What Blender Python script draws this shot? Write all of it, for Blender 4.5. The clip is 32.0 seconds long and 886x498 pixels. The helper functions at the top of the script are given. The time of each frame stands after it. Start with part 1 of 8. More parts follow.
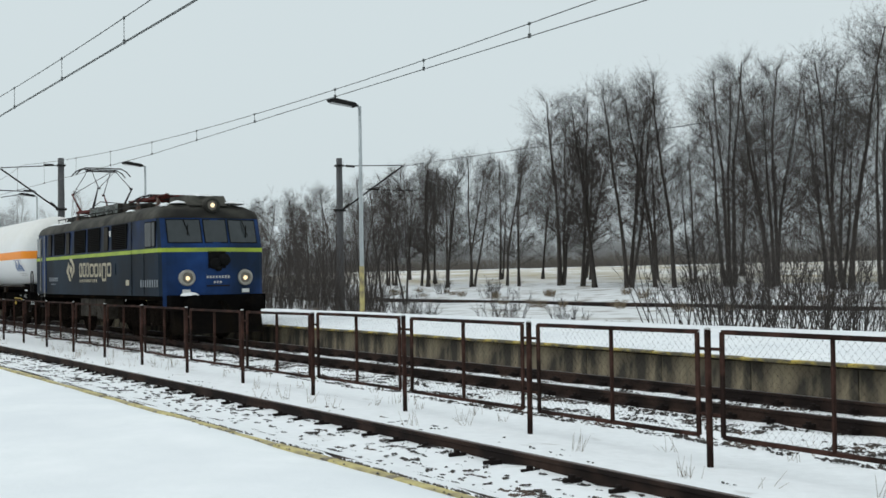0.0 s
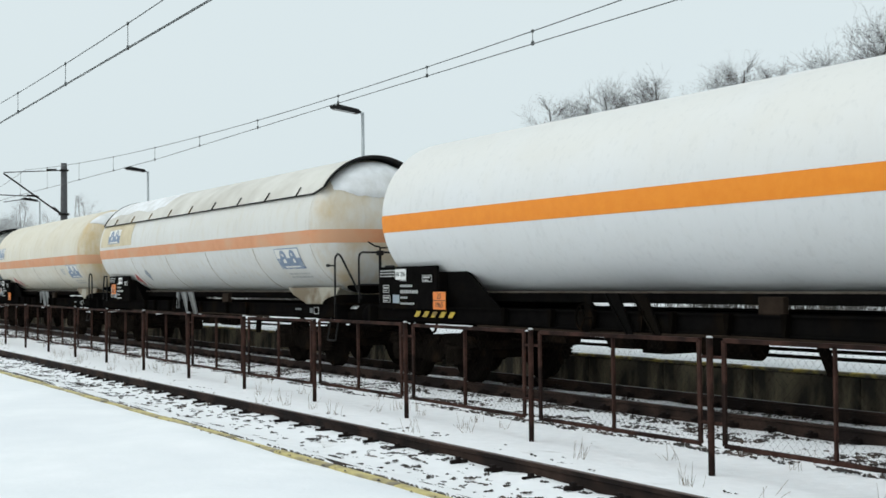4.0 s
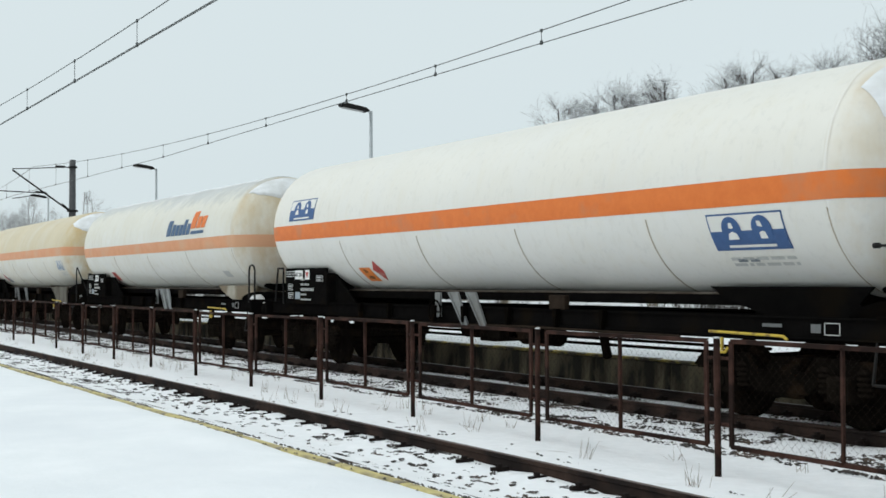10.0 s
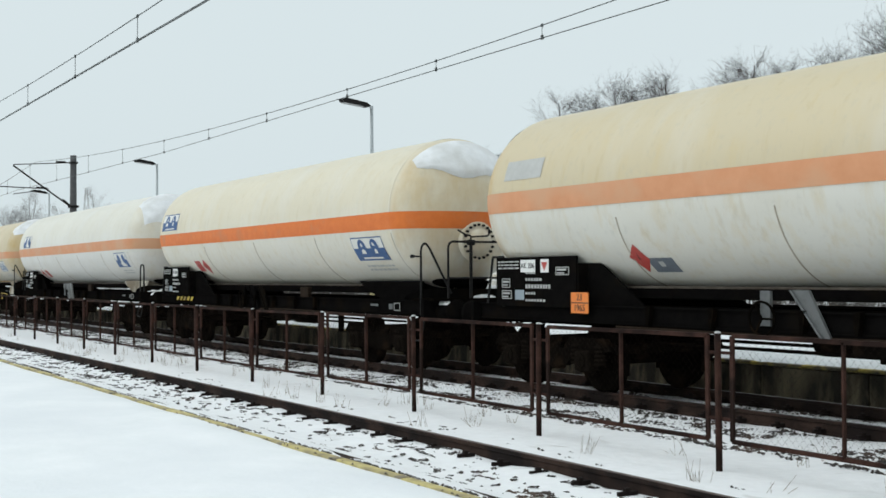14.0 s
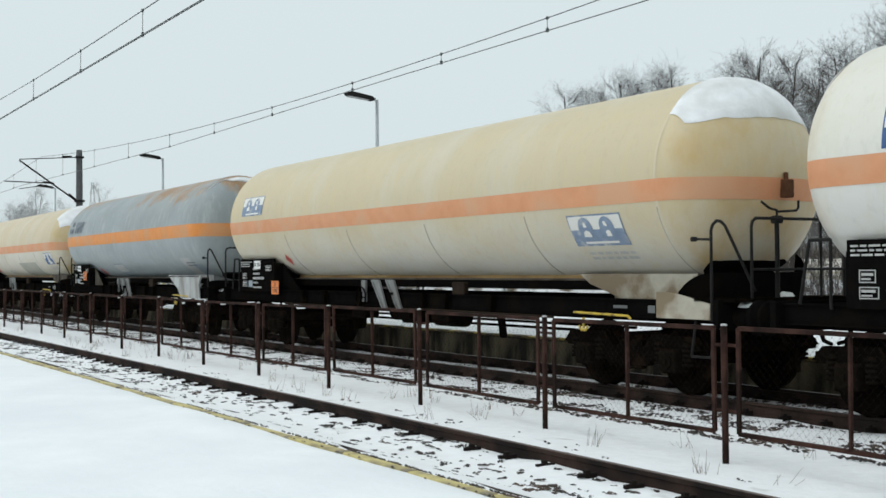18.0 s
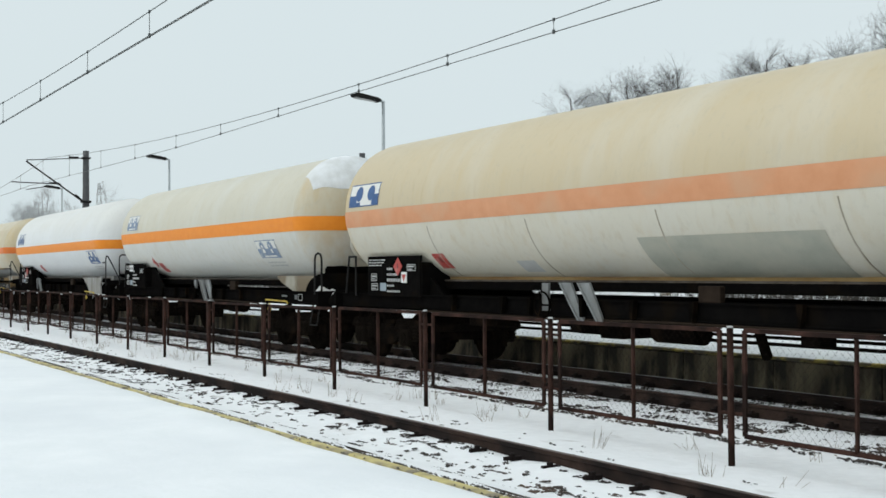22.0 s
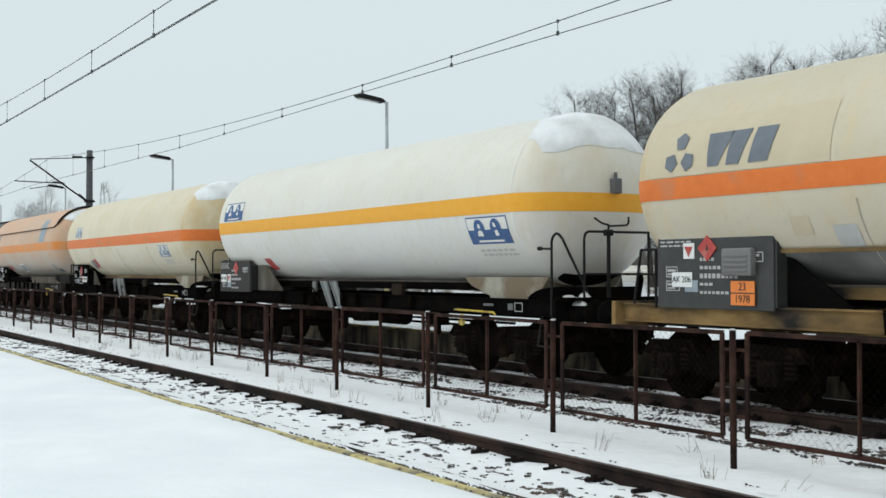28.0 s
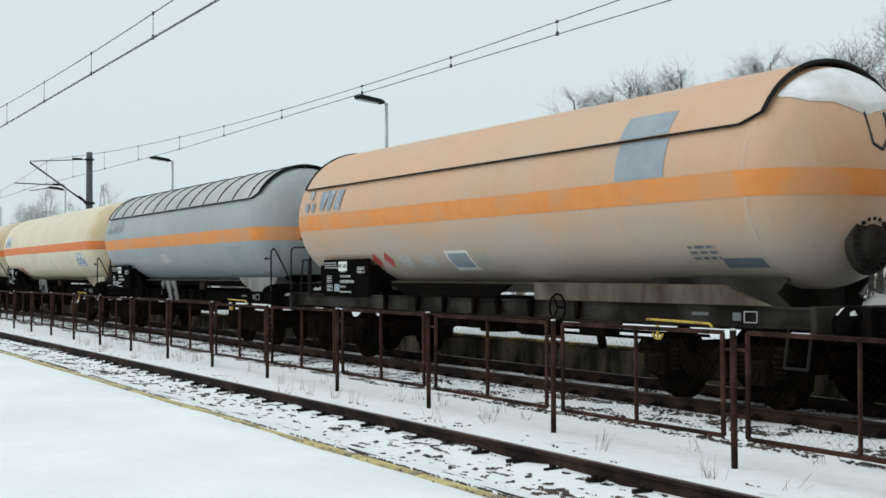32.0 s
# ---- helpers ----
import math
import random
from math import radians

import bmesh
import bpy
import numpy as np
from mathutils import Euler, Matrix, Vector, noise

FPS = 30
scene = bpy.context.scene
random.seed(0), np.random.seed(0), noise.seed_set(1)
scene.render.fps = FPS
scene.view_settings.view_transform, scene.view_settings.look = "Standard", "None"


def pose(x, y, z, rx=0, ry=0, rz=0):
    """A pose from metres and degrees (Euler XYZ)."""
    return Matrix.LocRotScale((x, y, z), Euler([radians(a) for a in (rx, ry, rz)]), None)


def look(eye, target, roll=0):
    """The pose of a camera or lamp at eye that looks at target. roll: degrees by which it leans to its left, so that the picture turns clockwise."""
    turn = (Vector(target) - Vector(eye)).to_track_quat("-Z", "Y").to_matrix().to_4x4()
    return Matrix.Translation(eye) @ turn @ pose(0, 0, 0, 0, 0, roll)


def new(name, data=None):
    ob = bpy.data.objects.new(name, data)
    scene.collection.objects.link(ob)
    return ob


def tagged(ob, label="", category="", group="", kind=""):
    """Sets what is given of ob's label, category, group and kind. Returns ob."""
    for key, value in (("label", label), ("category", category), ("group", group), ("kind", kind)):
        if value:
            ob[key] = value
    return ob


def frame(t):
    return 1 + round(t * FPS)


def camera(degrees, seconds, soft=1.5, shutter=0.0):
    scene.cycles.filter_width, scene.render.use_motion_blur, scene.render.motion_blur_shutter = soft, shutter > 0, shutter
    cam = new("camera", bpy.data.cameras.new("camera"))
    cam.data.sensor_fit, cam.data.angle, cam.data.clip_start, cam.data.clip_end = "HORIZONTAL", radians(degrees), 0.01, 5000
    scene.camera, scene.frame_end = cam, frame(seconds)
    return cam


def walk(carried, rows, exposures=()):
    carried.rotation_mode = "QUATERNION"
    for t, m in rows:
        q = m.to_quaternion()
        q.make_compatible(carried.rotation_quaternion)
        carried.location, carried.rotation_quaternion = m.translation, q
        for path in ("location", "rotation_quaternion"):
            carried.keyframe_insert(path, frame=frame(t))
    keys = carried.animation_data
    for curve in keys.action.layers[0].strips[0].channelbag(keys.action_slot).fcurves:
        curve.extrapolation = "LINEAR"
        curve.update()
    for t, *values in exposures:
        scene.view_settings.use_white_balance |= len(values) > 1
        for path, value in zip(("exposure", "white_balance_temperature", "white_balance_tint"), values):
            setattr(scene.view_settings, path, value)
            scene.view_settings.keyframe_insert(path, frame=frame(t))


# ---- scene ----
# The camera stands on the near platform, held by a person; x runs along the track, the way the train goes,
# y across the tracks, z = 0 is the top of the rails.
EYE_Z = 1.67
PATH = [
    (0.0, 91.308, 0.848, 58.309), (0.5, 91.343, 0.833, 58.317), (1.0, 91.409, 0.756, 58.343), (1.5, 91.437, 0.757, 58.323),
    (2.0, 91.483, 0.767, 58.288), (2.5, 91.514, 0.7, 58.293), (3.0, 91.587, 0.648, 58.33), (3.5, 91.66, 0.596, 58.389),
    (5.5, 91.558, 0.448, 58.444), (6.0, 91.506, 0.478, 58.489), (6.5, 91.433, 0.498, 58.514), (7.0, 91.354, 0.419, 58.567),
    (7.5, 91.407, 0.365, 58.598), (8.0, 91.423, 0.328, 58.634), (8.5, 91.413, 0.338, 58.675), (9.0, 91.401, 0.405, 58.735),
    (9.5, 91.5, 0.351, 58.761), (10.0, 91.591, 0.195, 58.758), (10.5, 91.549, 0.224, 58.752), (11.0, 91.475, 0.291, 58.762),
    (11.5, 91.402, 0.388, 58.787), (12.0, 91.36, 0.407, 58.776), (12.5, 91.249, 0.325, 58.762), (13.0, 91.213, 0.323, 58.742),
    (13.5, 91.249, 0.333, 58.783), (14.0, 91.353, 0.268, 58.804), (14.5, 91.387, 0.143, 58.811), (16.5, 91.265, 0.302, 58.896),
    (17.0, 91.167, 0.318, 58.951), (17.5, 91.037, 0.432, 59.022), (18.0, 91.031, 0.442, 59.088), (18.5, 90.969, 0.521, 59.241),
    (19.0, 90.992, 0.472, 59.353), (19.5, 90.995, 0.554, 59.424), (20.0, 91.111, 0.387, 59.451), (20.5, 91.219, 0.324, 59.426),
    (21.0, 91.182, 0.415, 59.395), (21.5, 91.188, 0.334, 59.37), (22.0, 91.102, 0.322, 59.371), (22.5, 90.937, 0.29, 59.392),
    (23.0, 90.927, 0.309, 59.423), (23.5, 91.077, 0.176, 59.475), (24.0, 91.247, 0.097, 59.495), (24.5, 91.31, 0.054, 59.455),
    (25.0, 91.386, 0.109, 59.444), (25.5, 91.353, 0.234, 59.447), (27.5, 91.192, 0.047, 59.496), (28.0, 91.156, 0.04, 59.507),
    (28.5, 91.119, 0.106, 59.511), (29.0, 91.17, 0.169, 59.521), (29.5, 91.263, 0.04, 59.537), (30.0, 91.274, 0.047, 59.537),
    (30.5, 91.246, 0.155, 59.54), (31.0, 91.206, 0.123, 59.531), (31.5, 91.176, 0.105, 59.532), (32.0, 91.195, 0.215, 59.515),
]
cam = camera(41.03, 32.0, soft=1.6)
walk(cam, [(t, pose(0, 0, EYE_Z, a, b, c)) for t, a, b, c in PATH],
     exposures=[(0.0, 0.0), (1.0, 0.04), (1.5, 0.03), (2.0, 0.24), (2.6, 0.45), (3.0, 0.5), (3.5, 0.2), (5.5, 0.1), (32.0, 0.1)])

# ---- light: an overcast winter day ----
world = bpy.data.worlds.new("overcast")
scene.world = world
world.use_nodes = True
wn, wl = world.node_tree.nodes, world.node_tree.links
wn.clear()
sky = wn.new("ShaderNodeTexSky")
sky.sky_type, sky.sun_disc = "NISHITA", False
sky.sun_elevation, sky.sun_rotation = radians(40), radians(200)
sky.air_density, sky.dust_density, sky.ozone_density = 1.0, 6.0, 1.0
grey = wn.new("ShaderNodeHueSaturation")
grey.inputs["Saturation"].default_value = 0.15
grey.inputs["Value"].default_value = 0.10
cloud = wn.new("ShaderNodeMixRGB")
cloud.inputs[0].default_value = 0.88
cloud.inputs[2].default_value = (0.692, 0.790, 0.820, 1)
back, wout = wn.new("ShaderNodeBackground"), wn.new("ShaderNodeOutputWorld")
back.inputs["Strength"].default_value = 1.0
wl.new(sky.outputs[0], grey.inputs["Color"])
wl.new(grey.outputs[0], cloud.inputs[1])
wl.new(cloud.outputs[0], back.inputs[0])
wl.new(back.outputs[0], wout.inputs[0])
sun = new("sun", bpy.data.lights.new("sun", "SUN"))
sun.data.energy, sun.data.angle, sun.data.color = 0.9, radians(70), (0.95, 0.98, 1.0)
sun.matrix_world = look((-20, -60, 90), (0, 0, 0))


# ---- small builders ----
class Mesh:
    """Gathers corners and faces of one part."""

    def __init__(self):
        self.v, self.f, self.m, self.s = [], [], [], []

    def add(self, verts, faces, mi=0, smooth=False):
        b = len(self.v)
        self.v.extend(tuple(p) for p in verts)
        for q in faces:
            self.f.append(tuple(b + i for i in q))
            self.m.append(mi)
            self.s.append(smooth)
        return self

    def box(self, c, size, mi=0, m=None, bev=0.0):
        x, y, z = (s / 2 for s in size)
        if bev <= 0:
            vs = [Vector((sx * x, sy * y, sz * z)) for sx in (-1, 1) for sy in (-1, 1) for sz in (-1, 1)]
            fs = [(0, 1, 3, 2), (4, 6, 7, 5), (0, 4, 5, 1), (2, 3, 7, 6), (0, 2, 6, 4), (1, 5, 7, 3)]
        else:
            bm = bmesh.new()
            bmesh.ops.create_cube(bm, size=1)
            for q in bm.verts:
                q.co = Vector((q.co.x * x * 2, q.co.y * y * 2, q.co.z * z * 2))
            bmesh.ops.bevel(bm, geom=list(bm.edges), offset=bev, segments=2, affect="EDGES", profile=0.5)
            bm.verts.index_update()
            vs = [q.co.copy() for q in bm.verts]
            fs = [[q.index for q in fa.verts] for fa in bm.faces]
            bm.free()
        if m:
            vs = [m @ p for p in vs]
        self.add([p + Vector(c) for p in vs], fs, mi)
        return self

    def tube(self, p0, p1, r0, r1=None, n=8, mi=0, caps=True, smooth=True):
        p0, p1 = Vector(p0), Vector(p1)
        r1 = r0 if r1 is None else r1
        d = (p1 - p0)
        if d.length < 1e-6:
            return self
        d.normalize()
        a = d.orthogonal().normalized()
        b = d.cross(a)
        vs = []
        for p, r in ((p0, r0), (p1, r1)):
            for i in range(n):
                w = 2 * math.pi * i / n
                vs.append(p + a * (r * math.cos(w)) + b * (r * math.sin(w)))
        self.add(vs, [(i, (i + 1) % n, n + (i + 1) % n, n + i) for i in range(n)], mi, smooth)
        if caps:
            self.add(vs[:n], [tuple(reversed(range(n)))], mi)
            self.add(vs[n:], [tuple(range(n))], mi)
        return self

    def pipe(self, pts, r, n=8, mi=0):
        for p, q in zip(pts, pts[1:]):
            self.tube(p, q, r, r, n, mi)
        return self

    def prism(self, outline, y0, y1, mi=0, axis="y"):
        """An outline of (u, w) drawn through from y0 to y1; axis y: u = x, w = z; axis x: u = y, w = z; axis z: u = x, w = y."""
        put3 = {"y": lambda u, w, k: (u, k, w), "x": lambda u, w, k: (k, u, w), "z": lambda u, w, k: (u, w, k)}[axis]
        n = len(outline)
        vs = [put3(u, w, y0) for u, w in outline] + [put3(u, w, y1) for u, w in outline]
        self.add(vs, [tuple(range(n)), tuple(reversed(range(n, 2 * n)))] + [(i, n + i, n + (i + 1) % n, (i + 1) % n) for i in range(n)], mi)
        return self

    def lathe(self, prof, n=48, axis="x", mi=0, c=(0, 0, 0), smooth=True):
        """prof: (position on the axis, radius)."""
        vs, fs = [], []
        for a, r in prof:
            for i in range(n):
                w = 2 * math.pi * i / n
                u, q = r * math.cos(w), r * math.sin(w)
                p = {"x": (a, u, q), "y": (u, a, q), "z": (u, q, a)}[axis]
                vs.append((p[0] + c[0], p[1] + c[1], p[2] + c[2]))
        for k in range(len(prof) - 1):
            for i in range(n):
                fs.append((k * n + i, k * n + (i + 1) % n, (k + 1) * n + (i + 1) % n, (k + 1) * n + i))
        self.add(vs, fs, mi, smooth)
        return self

    def sheet(self, grid, mi=0, smooth=True):
        """A grid of points, rows of equal length."""
        w = len(grid[0])
        self.add([p for row in grid for p in row],
                 [(r * w + k, r * w + k + 1, (r + 1) * w + k + 1, (r + 1) * w + k) for r in range(len(grid) - 1) for k in range(w - 1)], mi, smooth)
        return self

    def data(self, name, mats):
        me = bpy.data.meshes.new(name)
        me.from_pydata(self.v, [], self.f)
        mats = mats if isinstance(mats, (list, tuple)) else [mats]
        for q in mats:
            me.materials.append(q)
        me.polygons.foreach_set("material_index", self.m)
        me.polygons.foreach_set("use_smooth", self.s)
        me.update()
        return me


def part(name, mesh, mats, parent=None, label="", m=None):
    """One mesh object; mesh is a Mesh or ready data."""
    me = mesh.data(name, mats) if isinstance(mesh, Mesh) else mesh
    ob = new(name, me)
    ob.parent = parent
    if m is not None:
        ob.matrix_basis = m
    if label:
        tagged(ob, label)
    return ob


def thing(name, label, category, group="", m=None, kind=""):
    ob = new(name)
    ob.empty_display_size = 0.3
    tagged(ob, label, category, group, kind)
    if m is not None:
        ob.matrix_basis = m
    return ob


STORE = {}


def stored(key, make):
    """Mesh data made once and shared."""
    if key not in STORE:
        STORE[key] = make()
    return STORE[key]


def jit(a):
    return random.uniform(-a, a)


# ---- materials ----
def surface(name, c1, c2, scale=8.0, rough=0.7, metal=0.0, bump=0.15, dist=0.01, c3=None, scale3=0.6, amount3=0.5, edge3=0.12, stretch=(1, 1, 1), spec=0.5, per_object=0.0):
    """Two tones at grain size, a third in large uneven patches, and fine relief."""
    mt = bpy.data.materials.new(name)
    mt.use_nodes = True
    n, l = mt.node_tree.nodes, mt.node_tree.links
    bs = n["Principled BSDF"]
    co, mp = n.new("ShaderNodeTexCoord"), n.new("ShaderNodeMapping")
    mp.inputs["Scale"].default_value = stretch
    l.new(co.outputs["Object"], mp.inputs[0])
    n1 = n.new("ShaderNodeTexNoise")
    n1.inputs["Scale"].default_value, n1.inputs["Detail"].default_value, n1.inputs["Roughness"].default_value = scale, 6, 0.65
    l.new(mp.outputs[0], n1.inputs["Vector"])
    mx = n.new("ShaderNodeMixRGB")
    rp = n.new("ShaderNodeMapRange")
    rp.inputs[1].default_value, rp.inputs[2].default_value = 0.3, 0.7
    l.new(n1.outputs[0], rp.inputs[0])
    l.new(rp.outputs[0], mx.inputs[0])
    mx.inputs[1].default_value, mx.inputs[2].default_value = (*c1, 1), (*c2, 1)
    col = mx.outputs[0]
    if c3:
        n3 = n.new("ShaderNodeTexNoise")
        n3.inputs["Scale"].default_value, n3.inputs["Detail"].default_value = scale3, 7
        l.new(mp.outputs[0], n3.inputs["Vector"])
        r3 = n.new("ShaderNodeMapRange")
        mid = 0.5 + (0.5 - amount3) * 0.5
        r3.inputs[1].default_value, r3.inputs[2].default_value = mid - edge3 / 2, mid + edge3 / 2
        l.new(n3.outputs[0], r3.inputs[0])
        m3 = n.new("ShaderNodeMixRGB")
        l.new(r3.outputs[0], m3.inputs[0])
        l.new(col, m3.inputs[1])
        m3.inputs[2].default_value = (*c3, 1)
        col = m3.outputs[0]
    if per_object:
        oi, hs = n.new("ShaderNodeObjectInfo"), n.new("ShaderNodeHueSaturation")
        ro = n.new("ShaderNodeMapRange")
        ro.inputs[3].default_value, ro.inputs[4].default_value = 1 - per_object, 1 + per_object
        l.new(oi.outputs["Random"], ro.inputs[0])
        l.new(ro.outputs[0], hs.inputs["Value"])
        l.new(col, hs.inputs["Color"])
        col = hs.outputs[0]
    l.new(col, bs.inputs["Base Color"])
    bs.inputs["Roughness"].default_value, bs.inputs["Metallic"].default_value = rough, metal
    bs.inputs["Specular IOR Level"].default_value = spec
    if bump:
        bp = n.new("ShaderNodeBump")
        bp.inputs["Strength"].default_value, bp.inputs["Distance"].default_value = bump, dist
        l.new(n1.outputs[0], bp.inputs["Height"])
        l.new(bp.outputs[0], bs.inputs["Normal"])
    return mt


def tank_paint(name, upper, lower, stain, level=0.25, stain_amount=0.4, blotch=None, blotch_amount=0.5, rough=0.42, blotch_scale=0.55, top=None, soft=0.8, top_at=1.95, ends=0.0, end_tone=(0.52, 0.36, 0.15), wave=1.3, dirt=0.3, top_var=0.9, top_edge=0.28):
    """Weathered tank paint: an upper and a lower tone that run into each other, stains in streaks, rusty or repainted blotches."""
    mt = bpy.data.materials.new(name)
    mt.use_nodes = True
    n, l = mt.node_tree.nodes, mt.node_tree.links
    bs = n["Principled BSDF"]
    co = n.new("ShaderNodeTexCoord")
    sx = n.new("ShaderNodeSeparateXYZ")
    l.new(co.outputs["Object"], sx.inputs[0])

    def noise_of(scale, stretch, detail=5):
        mp, q = n.new("ShaderNodeMapping"), n.new("ShaderNodeTexNoise")
        mp.inputs["Scale"].default_value = stretch
        q.inputs["Scale"].default_value, q.inputs["Detail"].default_value, q.inputs["Roughness"].default_value = scale, detail, 0.6
        l.new(co.outputs["Object"], mp.inputs[0])
        l.new(mp.outputs[0], q.inputs["Vector"])
        return q.outputs[0]

    def ranged(val, a, b, lo=0.0, hi=1.0):
        q = n.new("ShaderNodeMapRange")
        q.inputs[1].default_value, q.inputs[2].default_value, q.inputs[3].default_value, q.inputs[4].default_value = a, b, lo, hi
        l.new(val, q.inputs[0])
        return q.outputs[0]

    def mixed(fac, a, b):
        q = n.new("ShaderNodeMixRGB")
        l.new(fac, q.inputs[0])
        for k, c in ((1, a), (2, b)):
            if isinstance(c, tuple):
                q.inputs[k].default_value = (*c, 1)
            else:
                l.new(c, q.inputs[k])
        return q.outputs[0]

    def summed(a, b, k):
        q = n.new("ShaderNodeMath")
        q.operation = "MULTIPLY_ADD"
        l.new(a, q.inputs[0])
        q.inputs[1].default_value = k
        l.new(b, q.inputs[2])
        return q.outputs[0]

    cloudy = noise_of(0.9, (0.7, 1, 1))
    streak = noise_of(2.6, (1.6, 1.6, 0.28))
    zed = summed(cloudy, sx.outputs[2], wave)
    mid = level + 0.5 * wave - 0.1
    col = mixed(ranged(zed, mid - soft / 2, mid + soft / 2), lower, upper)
    col = mixed(ranged(noise_of(0.75, (0.5, 1, 1.2), 6), 0.40, 0.72, 0, dirt), col, tuple(q * k for q, k in zip(lower, (0.80, 0.74, 0.62))))
    if blotch:
        bl = noise_of(blotch_scale, (0.8, 1, 1.3), 3)
        bf = ranged(bl, 0.62 - blotch_amount * 0.25, 0.72 - blotch_amount * 0.25)
        col = mixed(bf, col, blotch)
    if top:
        tz = summed(streak, sx.outputs[2], 0.9)
        tz2 = summed(noise_of(0.5, (0.6, 1, 1), 3), tz, top_var)
        col = mixed(ranged(tz2, top_at, top_at + top_edge, 0, 0.85), col, top)
    wash = noise_of(0.8, (1.0, 0.35, 0.3), 4)
    col = mixed(ranged(wash, 0.52, 0.78, 0, 0.4), col, tuple(0.5 * q + 0.5 * min(0.66, k * max(lower)) for q, k in zip(lower, (1.0, 1.02, 1.0))))
    col = mixed(ranged(streak, 0.52, 0.85, 0, stain_amount), col, stain)
    drip = noise_of(7.0, (1.0, 1.0, 0.10), 3)
    col = mixed(ranged(drip, 0.58, 0.80, 0, stain_amount * 0.7), col, tuple(0.8 * q for q in stain))
    if ends:
        geo, sn = n.new("ShaderNodeNewGeometry"), n.new("ShaderNodeSeparateXYZ")
        l.new(geo.outputs["Normal"], sn.inputs[0])
        ab = n.new("ShaderNodeMath")
        ab.operation = "ABSOLUTE"
        l.new(sn.outputs[0], ab.inputs[0])
        ml = n.new("ShaderNodeMath")
        ml.operation = "MULTIPLY"
        l.new(ranged(ab.outputs[0], 0.03, 0.3), ml.inputs[0])
        l.new(ranged(noise_of(1.7, (1, 1, 0.6), 4), 0.36, 0.66, 0, ends), ml.inputs[1])
        col = mixed(ml.outputs[0], col, end_tone)
    grime = noise_of(9.0, (1, 1, 0.7))
    col = mixed(ranged(grime, 0.55, 0.9, 0, 0.35), col, tuple(0.55 * q for q in lower))
    l.new(col, bs.inputs["Base Color"])
    l.new(ranged(cloudy, 0.3, 0.8, rough - 0.08, rough + 0.2), bs.inputs["Roughness"])
    bp = n.new("ShaderNodeBump")
    bp.inputs["Strength"].default_value, bp.inputs["Distance"].default_value = 0.12, 0.02
    l.new(noise_of(1.3, (0.5, 1, 1), 2), bp.inputs["Height"])
    l.new(bp.outputs[0], bs.inputs["Normal"])
    return mt


def glow(name, col, strength):
    mt = bpy.data.materials.new(name)
    mt.use_nodes = True
    bs = mt.node_tree.nodes["Principled BSDF"]
    bs.inputs["Base Color"].default_value = (*col, 1)
    bs.inputs["Emission Color"].default_value = (*col, 1)
    bs.inputs["Emission Strength"].default_value = strength
    return mt


SNOW = surface("snow", (0.79, 0.81, 0.82), (0.86, 0.87, 0.88), 2.2, 0.8, bump=0.45, dist=0.04, c3=(0.75, 0.77, 0.79), scale3=0.6, amount3=0.45, edge3=0.3, spec=0.3)
SNOW_TRACK = surface("track snow", (0.78, 0.79, 0.80), (0.86, 0.87, 0.88), 5, 0.8, bump=0.5, dist=0.04, c3=(0.55, 0.54, 0.52), scale3=1.6, amount3=0.1, edge3=0.1, spec=0.25)
SNOW_FIELD = surface("field snow", (0.62, 0.63, 0.63), (0.76, 0.77, 0.78), 0.9, 0.85, bump=0.4, dist=0.05, c3=(0.24, 0.21, 0.17), scale3=0.6, amount3=0.30, edge3=0.2, spec=0.2)
GRASS_FIELD = surface("dead grass", (0.36, 0.30, 0.19), (0.46, 0.40, 0.28), 1.2, 0.9, bump=0.5, dist=0.05, c3=(0.7, 0.7, 0.7), scale3=0.25, amount3=0.5, edge3=0.3, spec=0.1, stretch=(0.4, 1.5, 1))
SNOW_CAP = surface("old snow", (0.72, 0.73, 0.74), (0.84, 0.85, 0.86), 5, 0.8, bump=0.5, dist=0.04, c3=(0.62, 0.62, 0.60), scale3=2.2, amount3=0.4, edge3=0.3, spec=0.2)
RUST_RAIL = surface("rusty rail", (0.028, 0.018, 0.014), (0.052, 0.032, 0.025), 9, 0.8, 0.0, 0.3, 0.004, c3=(0.014, 0.010, 0.009), scale3=1.2, spec=0.1)
OLD_HEAD = surface("rusted rail head", (0.075, 0.056, 0.048), (0.12, 0.092, 0.08), 12, 0.6, 0.2, 0.1, 0.002, stretch=(0.1, 3, 3))
RAIL_HEAD = surface("worn rail head", (0.05, 0.04, 0.037), (0.09, 0.075, 0.07), 12, 0.42, 0.7, 0.1, 0.002, stretch=(0.1, 3, 3))
STONE = surface("ballast stone", (0.024, 0.02, 0.018), (0.06, 0.05, 0.043), 3, 0.9, bump=0.3, dist=0.01, c3=(0.09, 0.062, 0.047), scale3=1.5, amount3=0.3)
CONCRETE = surface("stained concrete", (0.15, 0.122, 0.08), (0.30, 0.25, 0.165), 5, 0.9, bump=0.5, dist=0.015, c3=(0.035, 0.03, 0.022), scale3=2.4, amount3=0.52, edge3=0.2, stretch=(1.3, 1.3, 0.5))
CONCRETE_MAST = surface("mast concrete", (0.055, 0.055, 0.058), (0.09, 0.09, 0.092), 8, 0.9, bump=0.3, dist=0.01)
# dark patches hold both dirt and the shade of the passing train
YELLOW = surface("worn yellow paint with train shade", (0.62, 0.47, 0.06), (0.50, 0.36, 0.05), 6, 0.7, bump=0.3, dist=0.004, c3=(0.10, 0.085, 0.05), scale3=2.6, amount3=0.5, edge3=0.2, stretch=(0.6, 1, 1))
